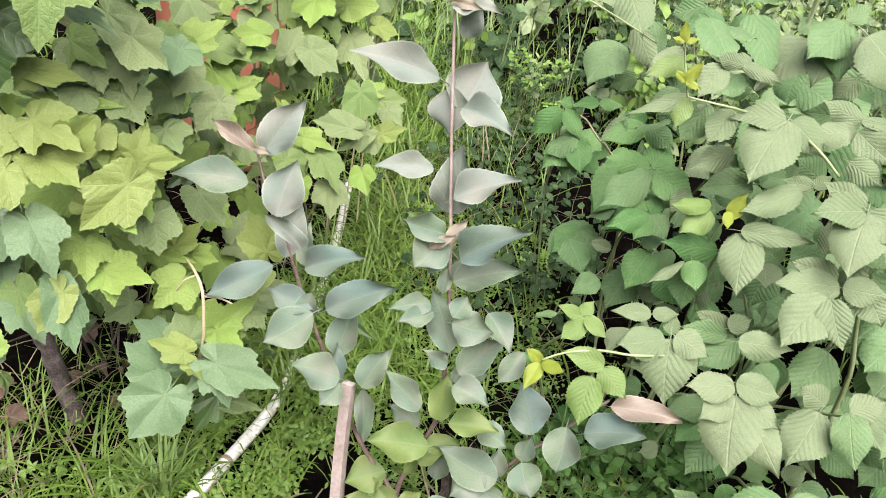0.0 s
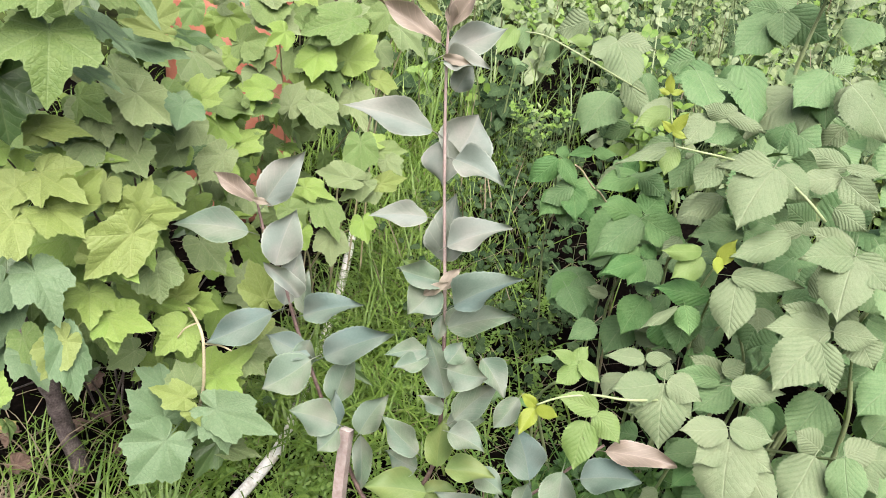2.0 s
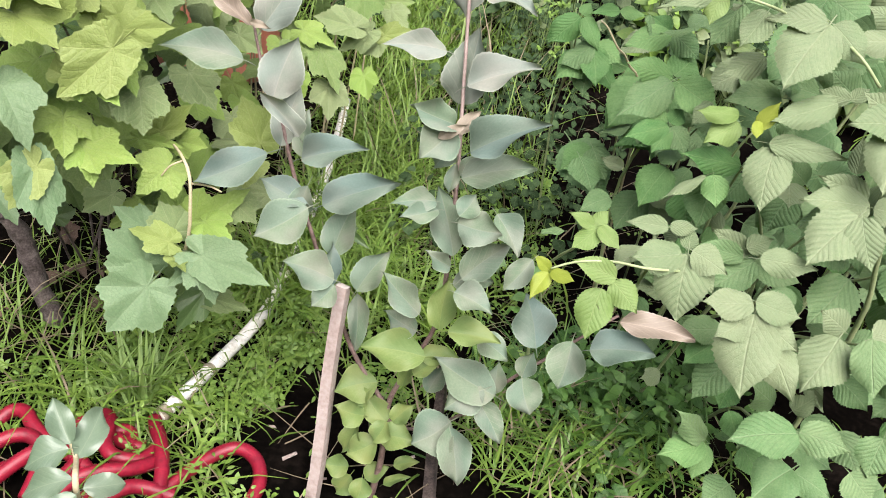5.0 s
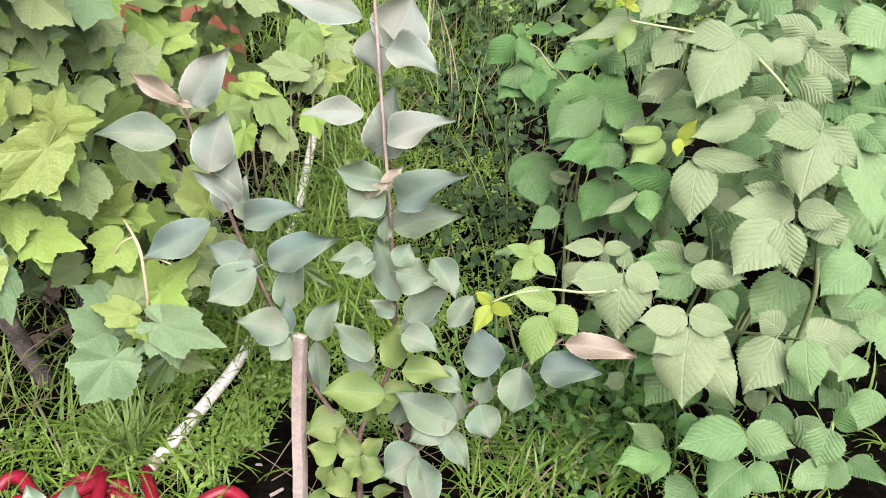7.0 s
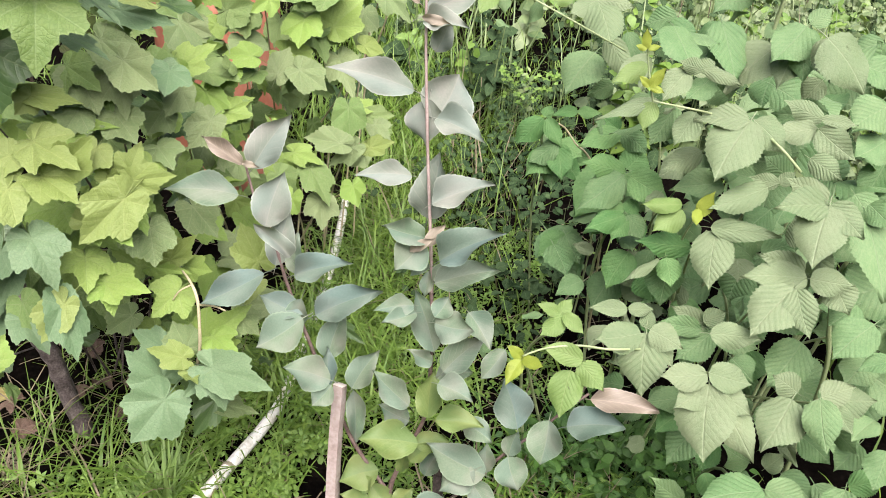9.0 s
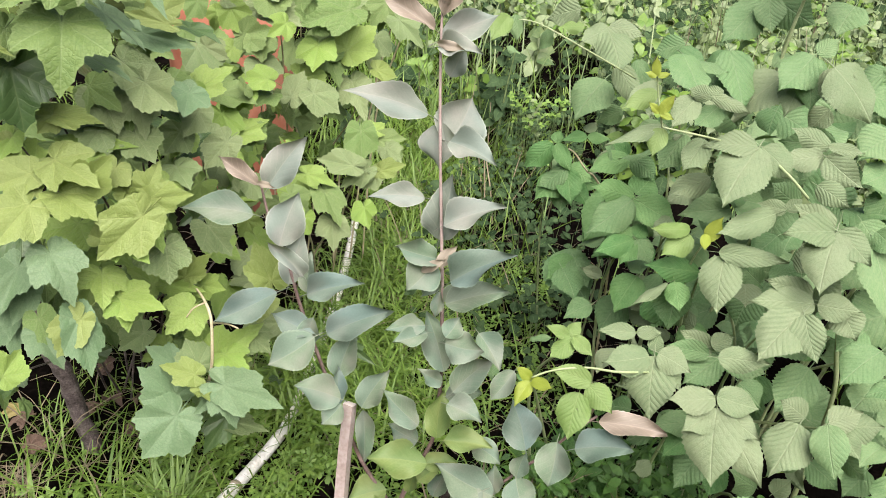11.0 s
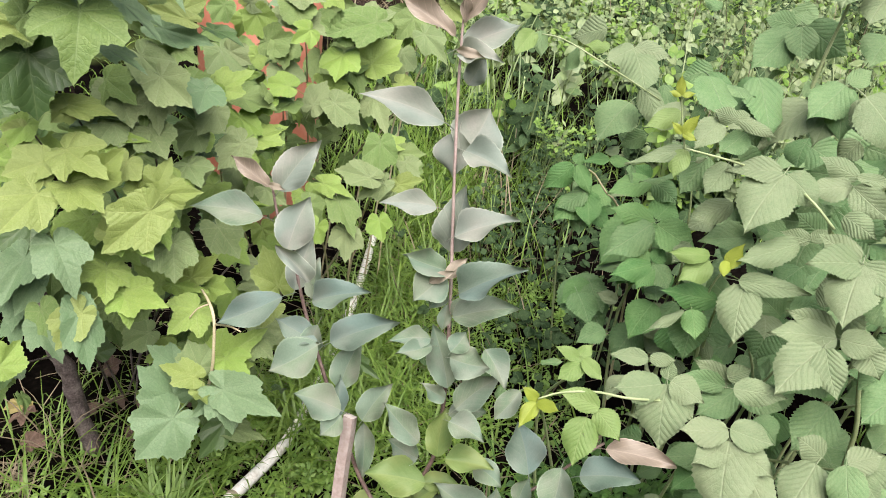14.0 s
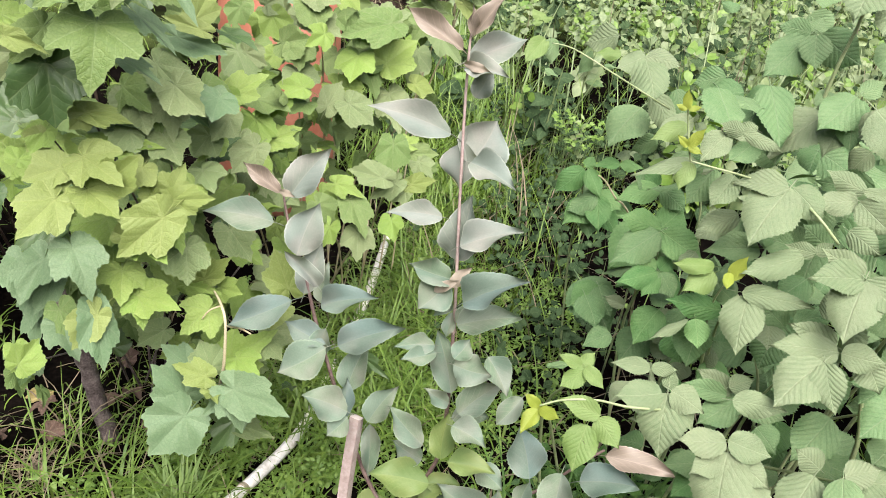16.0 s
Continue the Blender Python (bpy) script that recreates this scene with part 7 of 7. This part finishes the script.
branches(currant, 17, 1, OLD_BARK, (-0.66, 1.22), 0.15, 0.0026)
branches(currant_back, 7, 2, TAN_STEM, (-0.45, 1.8), 0.6, 0.0026)
branches(raspberry, 10, 3, GREEN_STEM, (0.5, 1.2), 0.8, 0.0034)
branches(raspberry_back, 13, 4, GREEN_STEM, (0.5, 1.65), 0.8, 0.0026)
# part of the inner leaves take the blade darkened for shade
fill(currant, 42, 21, deep=(0.12, 0.38), spread=0.07, drop=0.06, kinds=("currant", "currant", "currant", "currant_shade"), size=1.05, keep=lambda q: q.x < -0.29 or q.z > 0.22)
fill(currant_back, 95, 22, deep=(0.0, 0.3), drop=0.05, spread=0.06, kinds=("currant_dull", "currant_dull", "currant_dull", "currant"), size=0.72,
     keep=lambda q: (1.22 - 0.5 * q.y < q.z or q.x < -0.40) and q.z < 1.05 - 0.25 * q.y and not open_gap(q + Vector((0, -0.03, -0.02))))
fill(raspberry, 38, 23, deep=(0.12, 0.38), kinds=("raspberry",), drop=0.10, spread=0.07)
fill(raspberry, 70, 25, deep=(0.04, 0.16), kinds=("raspberry", "raspberry", "raspberry_pale"), drop=0.13, spread=0.06, low=0.05, keep=lambda q: q.x > 0.3)
fill(raspberry, 60, 27, deep=(0.0, 0.14), kinds=("raspberry_green", "raspberry_green", "raspberry"), drop=0.12, spread=0.08, low=0.06, keep=lambda q: q.x > 0.42 and q.z < 0.34)
fill(raspberry_back, 22, 24, deep=(0.05, 0.35), spread=0.07, drop=0.05, kinds=("raspberry",), size=0.85, keep=lambda q: q.x > 0.34)


def thicket(plant, like, n, seed, low, high, kinds, size):
    """Leaves through a box of space, turned like those of another plant."""
    rng = random.Random(seed)
    grown = GROWN[like.name]
    for _ in range(n):
        _, _, ln, wd, turn = rng.choice(grown)
        ob = put("leaf", rng.choice(BLADES[rng.choice(kinds)]), plant)
        s = size * rng.uniform(0.8, 1.15)
        p = [rng.uniform(a, b) for a, b in zip(low, high)]
        ob.matrix_basis = pose(*p, turn[0] + rng.gauss(0, 18), turn[1] + rng.gauss(0, 18), turn[2] + rng.gauss(0, 30)) @ Matrix.Diagonal((0.085 * s, 0.085 * s, 0.085 * s, 1))
        if rng.random() < 0.06:
            tube("branch", [(p[0] * 0.9, p[1] + 0.1, -0.02), (p[0] * 0.95, p[1] + 0.07, p[2] * 0.5), (p[0], p[1] + 0.01, p[2] - 0.01)], [0.005, 0.0025], TWIG if plant is currant_side else GREEN_STEM, plant, n=10, sides=6)


currant_side = thing("currant_bush", (-0.95, 1.45, 0.0), "shaded currant bush growing behind the nearer one", "bush")
thicket(currant_side, currant, 190, 31, (-1.4, 1.22, 0.15), (-0.72, 1.7, 1.15), ("currant", "currant", "currant_shade"), 1.0)
thicket(currant_back, currant_back, 40, 33, (-0.64, 1.5, 0.28), (-0.35, 1.82, 0.70), ("currant_dull",), 0.72)
raspberry_side = thing("raspberry_bush", (0.95, 1.35, 0.0), "raspberry bush at the side of the thicket", "bush")
thicket(raspberry_side, raspberry, 170, 32, (0.62, 1.05, 0.08), (1.3, 1.9, 0.72), ("raspberry",), 1.1)


# ---- grass, weeds and litter ----
def bare(x, y):
    """Bare soil round the sapling's foot."""
    return min(math.hypot((x + 0.03) / 0.20, (y - 0.88) / 0.12), math.hypot((x + 0.17) / 0.085, (y - 0.90) / 0.10), math.hypot((x + 0.13) / 0.065, (y - 1.02) / 0.09)) < 1 + 0.35 * noise.noise((x * 9, y * 9, 5))


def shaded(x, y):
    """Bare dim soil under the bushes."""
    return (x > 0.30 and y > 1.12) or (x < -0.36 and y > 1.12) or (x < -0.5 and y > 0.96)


def thin(x, y):
    """Patches where the cover is worn thin."""
    return y < 1.3 and noise.noise((x * 6.5, y * 6.5, 3.1)) < -0.12


def lane(x, y):
    """How much grass a spot bears: the strip between the bushes and the open corner in front bear most."""
    if y < 1.25:
        return 0.30 if x < -0.42 else 0.70 if x < -0.2 else 0.14
    return math.exp(-(((x + 0.20 - 0.04 * (y - 1.3)) / 0.17) ** 2))


def grow_grass():
    rng = random.Random(5)
    green, dry, lush = [], [], []
    while len(green) < 7000:
        x, y = rng.uniform(-1.0, 1.0), 0.5 + 2.6 * rng.random() ** 1.2
        if (bare(x, y) and rng.random() < 0.97) or (thin(x, y) and rng.random() < 0.75):
            continue
        if abs(x + 0.29 + (0.03 if y < 1.1 else 0)) < 0.055 and not 1.28 < y < 1.82 and rng.random() < 0.85:
            continue
        if rng.random() > 0.12 + 0.88 * lane(x, y) or (shaded(x, y) and rng.random() < 0.93):
            continue
        ln = rng.uniform(0.025, 0.075) * (1.7 if y > 1.2 else 1.0)
        s = grass_blade(rng, x, y, ground_height(x, y), ln, rng.uniform(0.002, 0.0045), rng.uniform(0.1, 0.9), rng.uniform(0.4, 2.0))
        (dry if rng.random() < 0.09 else green).append(s)
    # tufts of longer blades
    for cx, cy, k in ((-0.47, 0.98, 22), (-0.40, 0.975, 46), (-0.57, 0.95, 8), (-0.66, 0.93, 6), (-0.12, 1.35, 130), (-0.27, 1.28, 90), (-0.28, 1.20, 60), (-0.27, 1.36, 120), (-0.28, 1.42, 90), (-0.26, 1.6, 70), (-0.50, 0.88, 15), (-0.30, 0.86, 14), (-0.55, 1.03, 8), (-0.66, 1.0, 4), (-0.36, 0.80, 26), (-0.28, 0.75, 18), (-0.33, 0.93, 16), (-0.13, 1.55, 140), (-0.02, 1.25, 70), (-0.75, 0.9, 6), (-0.14, 1.8, 110), (-0.20, 2.05, 90), (-0.15, 2.3, 90), (-0.12, 1.95, 60), (0.16, 1.4, 25)):
        for _ in range(k):
            x, y = rng.gauss(cx, 0.055), rng.gauss(cy, 0.055)
            green.append(grass_blade(rng, x, y, ground_height(x, y), rng.uniform(0.07, 0.19) * (1.25 if y > 1.15 else 1), rng.uniform(0.0032, 0.0066), rng.uniform(0.2, 1.0), rng.uniform(0.8, 2.2)))
    # lush clumps of broad blades between the sapling and the raspberry
    for cx, cy in ((0.22, 1.10), (0.31, 1.00), (0.40, 1.05), (0.27, 0.93), (0.36, 0.94), (0.18, 1.02), (0.14, 1.12)):
        for _ in range(30):
            x, y = rng.gauss(cx, 0.028), rng.gauss(cy, 0.028)
            lush.append(grass_blade(rng, x, y, ground_height(x, y), rng.uniform(0.05, 0.13), rng.uniform(0.004, 0.008), rng.uniform(0.3, 1.1), rng.uniform(0.8, 2.0)))
    # an upright tuft beside the pipe's lower end
    tuft = []
    for _ in range(75):
        x, y = rng.gauss(-0.418, 0.017), rng.gauss(0.938, 0.012)
        tuft.append(grass_blade(rng, x, y, ground_height(x, y), rng.uniform(0.07, 0.145), rng.uniform(0.0045, 0.0085), rng.uniform(0.1, 0.6), rng.uniform(0.2, 1.1)))
    for _ in range(26):
        x, y = rng.gauss(-0.437, 0.016), rng.gauss(0.908, 0.008)
        tuft.append(grass_blade(rng, x, y, ground_height(x, y), rng.uniform(0.04, 0.085), rng.uniform(0.004, 0.007), rng.uniform(0.1, 0.6), rng.uniform(0.2, 1.1)))
    scatter("grass_tuft", tuft, TUFT, "bright green tuft of upright grass blades", "grass")
    # long thin blades arching over the dim soil by the old trunk
    for _ in range(110):
        x, y = rng.uniform(-0.82, -0.44), rng.uniform(0.88, 1.12)
        s = grass_blade(rng, x, y, ground_height(x, y), rng.uniform(0.12, 0.27), rng.uniform(0.0018, 0.0036), rng.uniform(0.2, 0.9), rng.uniform(0.8, 1.9))
        (dry if rng.random() < 0.2 else green).append(s)
    # a nest of brown withered blades
    for _ in range(110):
        x, y = rng.gauss(-0.72, 0.022), rng.gauss(0.99, 0.03)
        dry.append(grass_blade(rng, x, y, ground_height(x, y) + rng.uniform(0.0, 0.02), rng.uniform(0.02, 0.07), rng.uniform(0.0015, 0.003), rng.uniform(0.7, 1.6), rng.uniform(-1.5, 1.5)))
    # thin blades crossing in the dim lane behind the sapling
    for _ in range(160):
        x, y = rng.gauss(0.08, 0.13), rng.uniform(1.5, 3.2)
        s = grass_blade(rng, x, y, 0, rng.uniform(0.15, 0.45), rng.uniform(0.002, 0.0045), rng.uniform(0.1, 0.9), rng.uniform(0.3, 1.5))
        (dry if rng.random() < 0.3 else green).append(s)
    # the lane running on behind the barrel
    for _ in range(1500):
        y = rng.uniform(2.3, 5.0)
        x = rng.gauss(-0.22 - 0.09 * (y - 2.3), 0.2)
        green.append(grass_blade(rng, x, y, -0.01, rng.uniform(0.12, 0.4), rng.uniform(0.003, 0.007), rng.uniform(0.1, 0.8), rng.uniform(0.4, 1.8)))
    for _ in range(420):
        x, y = rng.uniform(-0.9, 0.6), rng.uniform(0.75, 2.4)
        dry.append(grass_blade(rng, x, y, ground_height(x, y) + 0.005, rng.uniform(0.06, 0.2), rng.uniform(0.0012, 0.0025), rng.uniform(0.9, 1.5), rng.uniform(-0.3, 0.8)))
    # a matted tangle of thin bleached blades beside the sapling
    for _ in range(300):
        x, y = rng.gauss(0.20, 0.11), rng.gauss(0.98, 0.085)
        if bare(x, y) and rng.random() < 0.8:
            continue
        s = grass_blade(rng, x, y, ground_height(x, y) + rng.uniform(0, 0.03), rng.uniform(0.04, 0.13), rng.uniform(0.0018, 0.0042), rng.uniform(0.3, 1.4), rng.uniform(-0.5, 1.6))
        (dry if rng.random() < 0.3 else green).append(s)
    # short fine grass among the creeping weeds round the pipe
    for _ in range(1800):
        x, y = rng.uniform(-0.75, -0.10), rng.uniform(0.85, 1.45)
        if bare(x, y) or (x < -0.42 and rng.random() < 0.6) or abs(x + 0.37 - 0.33 * (y - 0.9)) < 0.025 and y < 1.26:
            continue
        green.append(grass_blade(rng, x, y, ground_height(x, y), rng.uniform(0.03, 0.10), rng.uniform(0.0014, 0.0030), rng.uniform(0.2, 1.1), rng.uniform(0.3, 1.8)))
    # thinner grass running out all round the plot
    while len(green) < 23500:
        x, y = rng.gauss(0, 1.5), rng.gauss(1.8, 2.0)
        if (abs(x) < 0.95 and 0.5 < y < 2.6) or abs(x) > 3.9 or y < -2.3 or (x < 0.0 and y > 4.4):
            continue
        green.append(grass_blade(rng, x, y, ground_height(x, y), rng.uniform(0.03, 0.12), rng.uniform(0.003, 0.006), rng.uniform(0.1, 0.9), rng.uniform(0.4, 2.0)))
    scatter("grass", green, GRASS, "long bright green grass on dark soil", "grass")
    scatter("lush_grass", lush, LUSH, "broad deep green grass blades in clumps", "grass")
    scatter("dry_grass", dry, DRY, "dry straw-coloured grass stalks", "grass")


def grow_weeds():
    rng = random.Random(6)
    low, dark, field, stalks, straw = [], [], [], [], []
    # creeping weeds, small paired leaves in rosettes
    for _ in range(7600):
        x, y = rng.uniform(-0.95, 0.75), 0.55 + 1.5 * rng.random() ** 1.3
        if (bare(x, y) and rng.random() < 0.93) or (thin(x, y) and rng.random() < 0.6) or (x > 0.03 and y < 1.3 and rng.random() < 0.8) or (shaded(x, y) and rng.random() < 0.9):
            continue
        if abs(x + 0.29 + (0.03 if y < 1.1 else 0)) < 0.035 and not 1.28 < y < 1.82 and rng.random() < 0.9:
            continue
        if x < -0.42 and rng.random() < 0.55:
            continue
        h = ground_height(x, y) + rng.uniform(0.004, 0.05)
        up = Vector((rng.gauss(0, 0.35), rng.gauss(-0.2, 0.35), 1)).normalized()
        s = rng.uniform(0.006, 0.016)
        for _ in range(rng.randint(3, 6)):
            low.append(small_leaf(rng, Vector((x, y, h)) + Vector((rng.gauss(0, 0.006), rng.gauss(0, 0.006), rng.uniform(0, 0.012))), up, s, s * rng.uniform(0.35, 0.65)))
    # a denser mat on both sides of the pipe
    for _ in range(1000):
        x, y = rng.uniform(-0.52, -0.13), rng.uniform(0.93, 1.42)
        if bare(x, y) or abs(x + 0.37 - 0.33 * (y - 0.9)) < 0.03 and y < 1.26:
            continue
        h = ground_height(x, y) + rng.uniform(0.004, 0.035)
        up = Vector((rng.gauss(0, 0.35), rng.gauss(-0.2, 0.35), 1)).normalized()
        s = rng.uniform(0.006, 0.017)
        for _ in range(rng.randint(3, 6)):
            low.append(small_leaf(rng, Vector((x, y, h)) + Vector((rng.gauss(0, 0.007), rng.gauss(0, 0.007), rng.uniform(0, 0.012))), up, s, s * rng.uniform(0.4, 0.75)))
    # weeds in the lane between the bushes, its shade put into their darker green
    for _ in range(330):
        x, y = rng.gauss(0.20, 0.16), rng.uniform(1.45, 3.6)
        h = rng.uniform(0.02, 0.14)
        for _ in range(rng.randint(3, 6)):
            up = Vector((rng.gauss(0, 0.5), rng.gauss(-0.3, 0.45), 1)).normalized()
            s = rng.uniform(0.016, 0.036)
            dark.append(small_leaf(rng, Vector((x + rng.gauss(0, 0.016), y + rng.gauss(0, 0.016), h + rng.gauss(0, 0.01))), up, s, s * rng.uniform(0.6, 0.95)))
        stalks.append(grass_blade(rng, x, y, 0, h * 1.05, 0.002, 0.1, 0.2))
    # bright clumps of spurge in the dim lane
    for cx, cy, cz in ((0.23, 2.76, 0.26), (0.28, 2.74, 0.22), (0.34, 2.75, 0.27), (0.25, 2.75, 0.20), (0.91, 2.63, 0.28), (0.87, 2.63, 0.26), (0.30, 2.55, 0.16), (0.16, 2.9, 0.2)):
        for _ in range(9):
            x, y, h = cx + rng.gauss(0, 0.03), cy + rng.gauss(0, 0.04), cz + rng.gauss(0, 0.025)
            stalks.append(grass_blade(rng, x, y, 0, h, 0.002, 0.05, 0.1))
            for _ in range(5):
                up = Vector((rng.gauss(0, 0.4), rng.gauss(-0.3, 0.4), 1)).normalized()
                low.append(small_leaf(rng, Vector((x, y, h)), up, rng.uniform(0.012, 0.02), rng.uniform(0.009, 0.014)))
    # upright weeds with paired leaves, out to the far end of the plot
    for _ in range(1900):
        y = 2.6 + 7.0 * rng.random() ** 1.4
        x = rng.uniform(-0.35, 1.4) * (0.55 + y * 0.32)
        if (x < (-0.1 * y + 0.1 if y < 7 else 0.5) and y > 6) or (y < 4.7 and x < 0.6 and rng.random() < 0.85):
            continue
        if 4.6 < y < 8.0 and -0.7 < x < 1.05 and rng.random() < 0.3:
            continue
        tall = rng.random() < 0.14
        top = rng.uniform(0.22, 0.55) * min(1.0, 0.5 + 0.11 * y) * (1.55 if tall else 1) * (0.55 if y > 4.6 and x < 1.05 else 1)
        lean = Vector((rng.gauss(0, 0.12), rng.gauss(0, 0.12), 1))
        stalks.append(grass_blade(rng, x, y, -0.01, top, 0.010 if tall else 0.006, 0.06, 0.15))
        if rng.random() < 0.14:
            straw.append(grass_blade(rng, x + 0.03, y, -0.01, top * rng.uniform(1.0, 1.5), 0.006, 0.1, rng.uniform(-0.3, 0.5)))
        k = rng.randint(8, 11) if tall else rng.randint(4, 6)
        big = rng.uniform(0.55, 1.5) * (0.7 if tall else 1)
        pick = rng.random()
        # near the lane most weeds get the colour darkened for shade
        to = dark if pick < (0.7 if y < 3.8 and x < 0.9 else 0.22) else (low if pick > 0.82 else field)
        for i in range(k):
            f = 0.25 + 0.75 * i / k
            c = Vector((x, y, 0)) + lean * (top * f)
            for _ in range(3):
                up = Vector((rng.gauss(0, 0.6), rng.gauss(-0.55, 0.5), 0.8)).normalized()
                s = rng.uniform(0.042, 0.084) * (1.2 - 0.65 * f) * big
                to.append(small_leaf(rng, c + Vector((rng.gauss(0, 0.008), rng.gauss(0, 0.008), 0)), up, s, s * rng.uniform(0.45, 0.85)))
    # grass standing among them
    for _ in range(420):
        y = 3.0 + 5.5 * rng.random() ** 1.4
        x = rng.uniform(-0.2, 1.2) * (0.55 + y * 0.32)
        if x < 1.05 and y > 4.6:
            continue
        stalks.append(grass_blade(rng, x, y, -0.01, rng.uniform(0.3, 0.75), rng.uniform(0.004, 0.009), rng.uniform(0.05, 0.5), rng.uniform(0.2, 1.2)))
    # broad deep green weeds in the shade beside the raspberries
    lush = []
    for _ in range(130):
        x, y = rng.gauss(0.36, 0.10), rng.gauss(1.12, 0.075)
        if x < 0.18 + 0.3 * max(0, 1.05 - y) or rng.random() < 0.25:
            continue
        top = rng.uniform(0.02, 0.09)
        stalks.append(grass_blade(rng, x, y, ground_height(x, y), top, 0.0018, 0.1, 0.3))
        for _ in range(rng.randint(5, 9)):
            up = Vector((rng.gauss(0, 0.4), rng.gauss(-0.35, 0.4), 1)).normalized()
            s = rng.uniform(0.014, 0.034)
            lush.append(small_leaf(rng, Vector((x + rng.gauss(0, 0.012), y + rng.gauss(0, 0.012), top + rng.gauss(0, 0.012))), up, s, s * rng.uniform(0.42, 0.7)))
    for _ in range(200):
        x, y = rng.gauss(0.36, 0.12), rng.gauss(1.10, 0.09)
        lush.append(grass_blade(rng, x, y, ground_height(x, y), rng.uniform(0.05, 0.2), rng.uniform(0.003, 0.007), rng.uniform(0.3, 1.2), rng.uniform(0.2, 1.6)))
    scatter("shade_weed", lush, WEED_GREEN, "lush deep green weeds and grass in shade", "weeds")
    scatter("creeping_weed", low, CREEP, "small-leaved creeping weeds over the soil", "weeds")
    scatter("weed_patch", dark, WEED_SHADE, "dull green weeds between the bushes, shade in their colour", "weeds")
    scatter("tall_weed", field, WEED, "upright leafy weeds filling the plot", "weeds")
    scatter("dry_stalk", straw, DRY, "dry pale stalks standing among the weeds", "weeds")
    scatter("weed_stalk", stalks, WEED, "thin green stalks of the weeds", "weeds")


def lay_litter():
    rng = random.Random(8)
    for x, y, k in ((-0.55, 1.12, DEAD), (-0.64, 1.21, DEAD), (-0.72, 1.05, DEAD), (-0.79, 1.15, YELLOWED), (-0.58, 1.22, DEAD), (-0.76, 1.12, DEAD), (-0.50, 1.25, DEAD), (-0.68, 1.29, DEAD), (-0.67, 1.16, DEAD), (-0.80, 1.02, DEAD)):
        me = palmate("dead_leaf", k, rng.randint(0, 999), 0.8, 0.7, 0.8, 0.3, 0.3, 0.2)
        ob = put("dead_leaf", me)
        ob.matrix_basis = pose(x, y, 0.025 + rng.uniform(0.0, 0.02), rng.uniform(0, 45), rng.uniform(-25, 25), rng.uniform(0, 360)) @ Matrix.Diagonal((0.042, 0.042, 0.045, 1))
        tagged(ob, "curled brown dead leaf on the soil" if k is DEAD else "pale yellowed fallen leaf on the grass", "leaf", "fallen leaves")


def lay_chips():
    """A few pale bits of wood on the bare soil."""
    rng = random.Random(12)
    for x, y, ln in ((-0.16, 0.892, 0.022), (-0.20, 0.945, 0.012), (-0.10, 0.86, 0.010), (0.03, 0.93, 0.014), (-0.22, 1.0, 0.010)):
        bm = bmesh.new()
        bmesh.ops.create_cube(bm, size=1, matrix=Matrix.Diagonal((ln, ln * 0.3, 0.0035, 1)))
        for v in bm.verts:
            v.co += Vector((rng.gauss(0, 0.0012), rng.gauss(0, 0.001), rng.gauss(0, 0.0006)))
        bmesh.ops.bevel(bm, geom=bm.edges[:], offset=0.0006, segments=1, affect="EDGES")
        ob = part("wood_chip", bm, STAKE_WOOD)
        ob.matrix_basis = pose(x, y, ground_height(x, y) + 0.003, 0, rng.uniform(-6, 6), rng.uniform(-30, 40))
        tagged(ob, "small pale wood chip lying on black soil", "wood chip", "wood chips")


def build_brush():
    """A heap of dry twigs and stalks."""
    cx, cy, rx, ry, rz = -1.3, 5.2, 0.82, 0.5, 0.95
    ob = thing("brush_pile", (cx, cy, 0.0), "heap of dry brown twigs and stalks behind the barrel", "brush pile")
    rng = random.Random(9)
    bm = bmesh.new()
    bmesh.ops.create_icosphere(bm, subdivisions=4, radius=1)
    for v in bm.verts:
        r = 1 + 0.25 * noise.noise(v.co * 3) + 0.12 * noise.noise(v.co * 9)
        v.co = Vector((cx + v.co.x * rx * r, cy + v.co.y * ry * r, max(-0.02, v.co.z * rz * r)))
    part("mound", bm, TWIG, ob)
    twigs = []
    for _ in range(2600):
        a, e = rng.uniform(0, 2 * math.pi), rng.uniform(0.05, 1.5)
        x, y, z = cx + rx * math.cos(a) * math.cos(e), cy - ry * abs(math.sin(a)) * math.cos(e), rz * math.sin(e)
        twigs.append(grass_blade(rng, x, y, z, rng.uniform(0.15, 0.5), rng.uniform(0.004, 0.010), rng.uniform(0.5, 2.2), rng.uniform(-0.6, 0.8)))
    scatter("dry_twig", twigs, DRY, "dry pale stalks", "", "stuff", ob)


def build_sheet():
    """A crumpled white sheet lying far back among the weeds."""
    bm = bmesh.new()
    bmesh.ops.create_grid(bm, x_segments=40, y_segments=40, size=1)
    for v in bm.verts:
        x, y = 0.10 + v.co.x * 0.66, 8.65 + v.co.y * 0.9
        v.co = Vector((x, y, 0.02 + 0.10 * noise.noise((x * 2.5, y * 2.5, 0)) + 0.04 * noise.noise((x * 8, y * 8, 0)) + 0.25 * max(0, 0.4 + v.co.y * 0.5)))
    r = bmesh.ops.extrude_face_region(bm, geom=bm.faces[:])
    for v in r["geom"]:
        if isinstance(v, bmesh.types.BMVert):
            v.co.z += 0.004
    for f in bm.faces:
        f.smooth = True
    tagged(part("sheet", bm, WHITE_SHEET), "crumpled greyish white plastic sheet on the ground", "sheet")


grow_grass()
grow_weeds()
lay_litter()
lay_chips()
build_brush()
build_sheet()
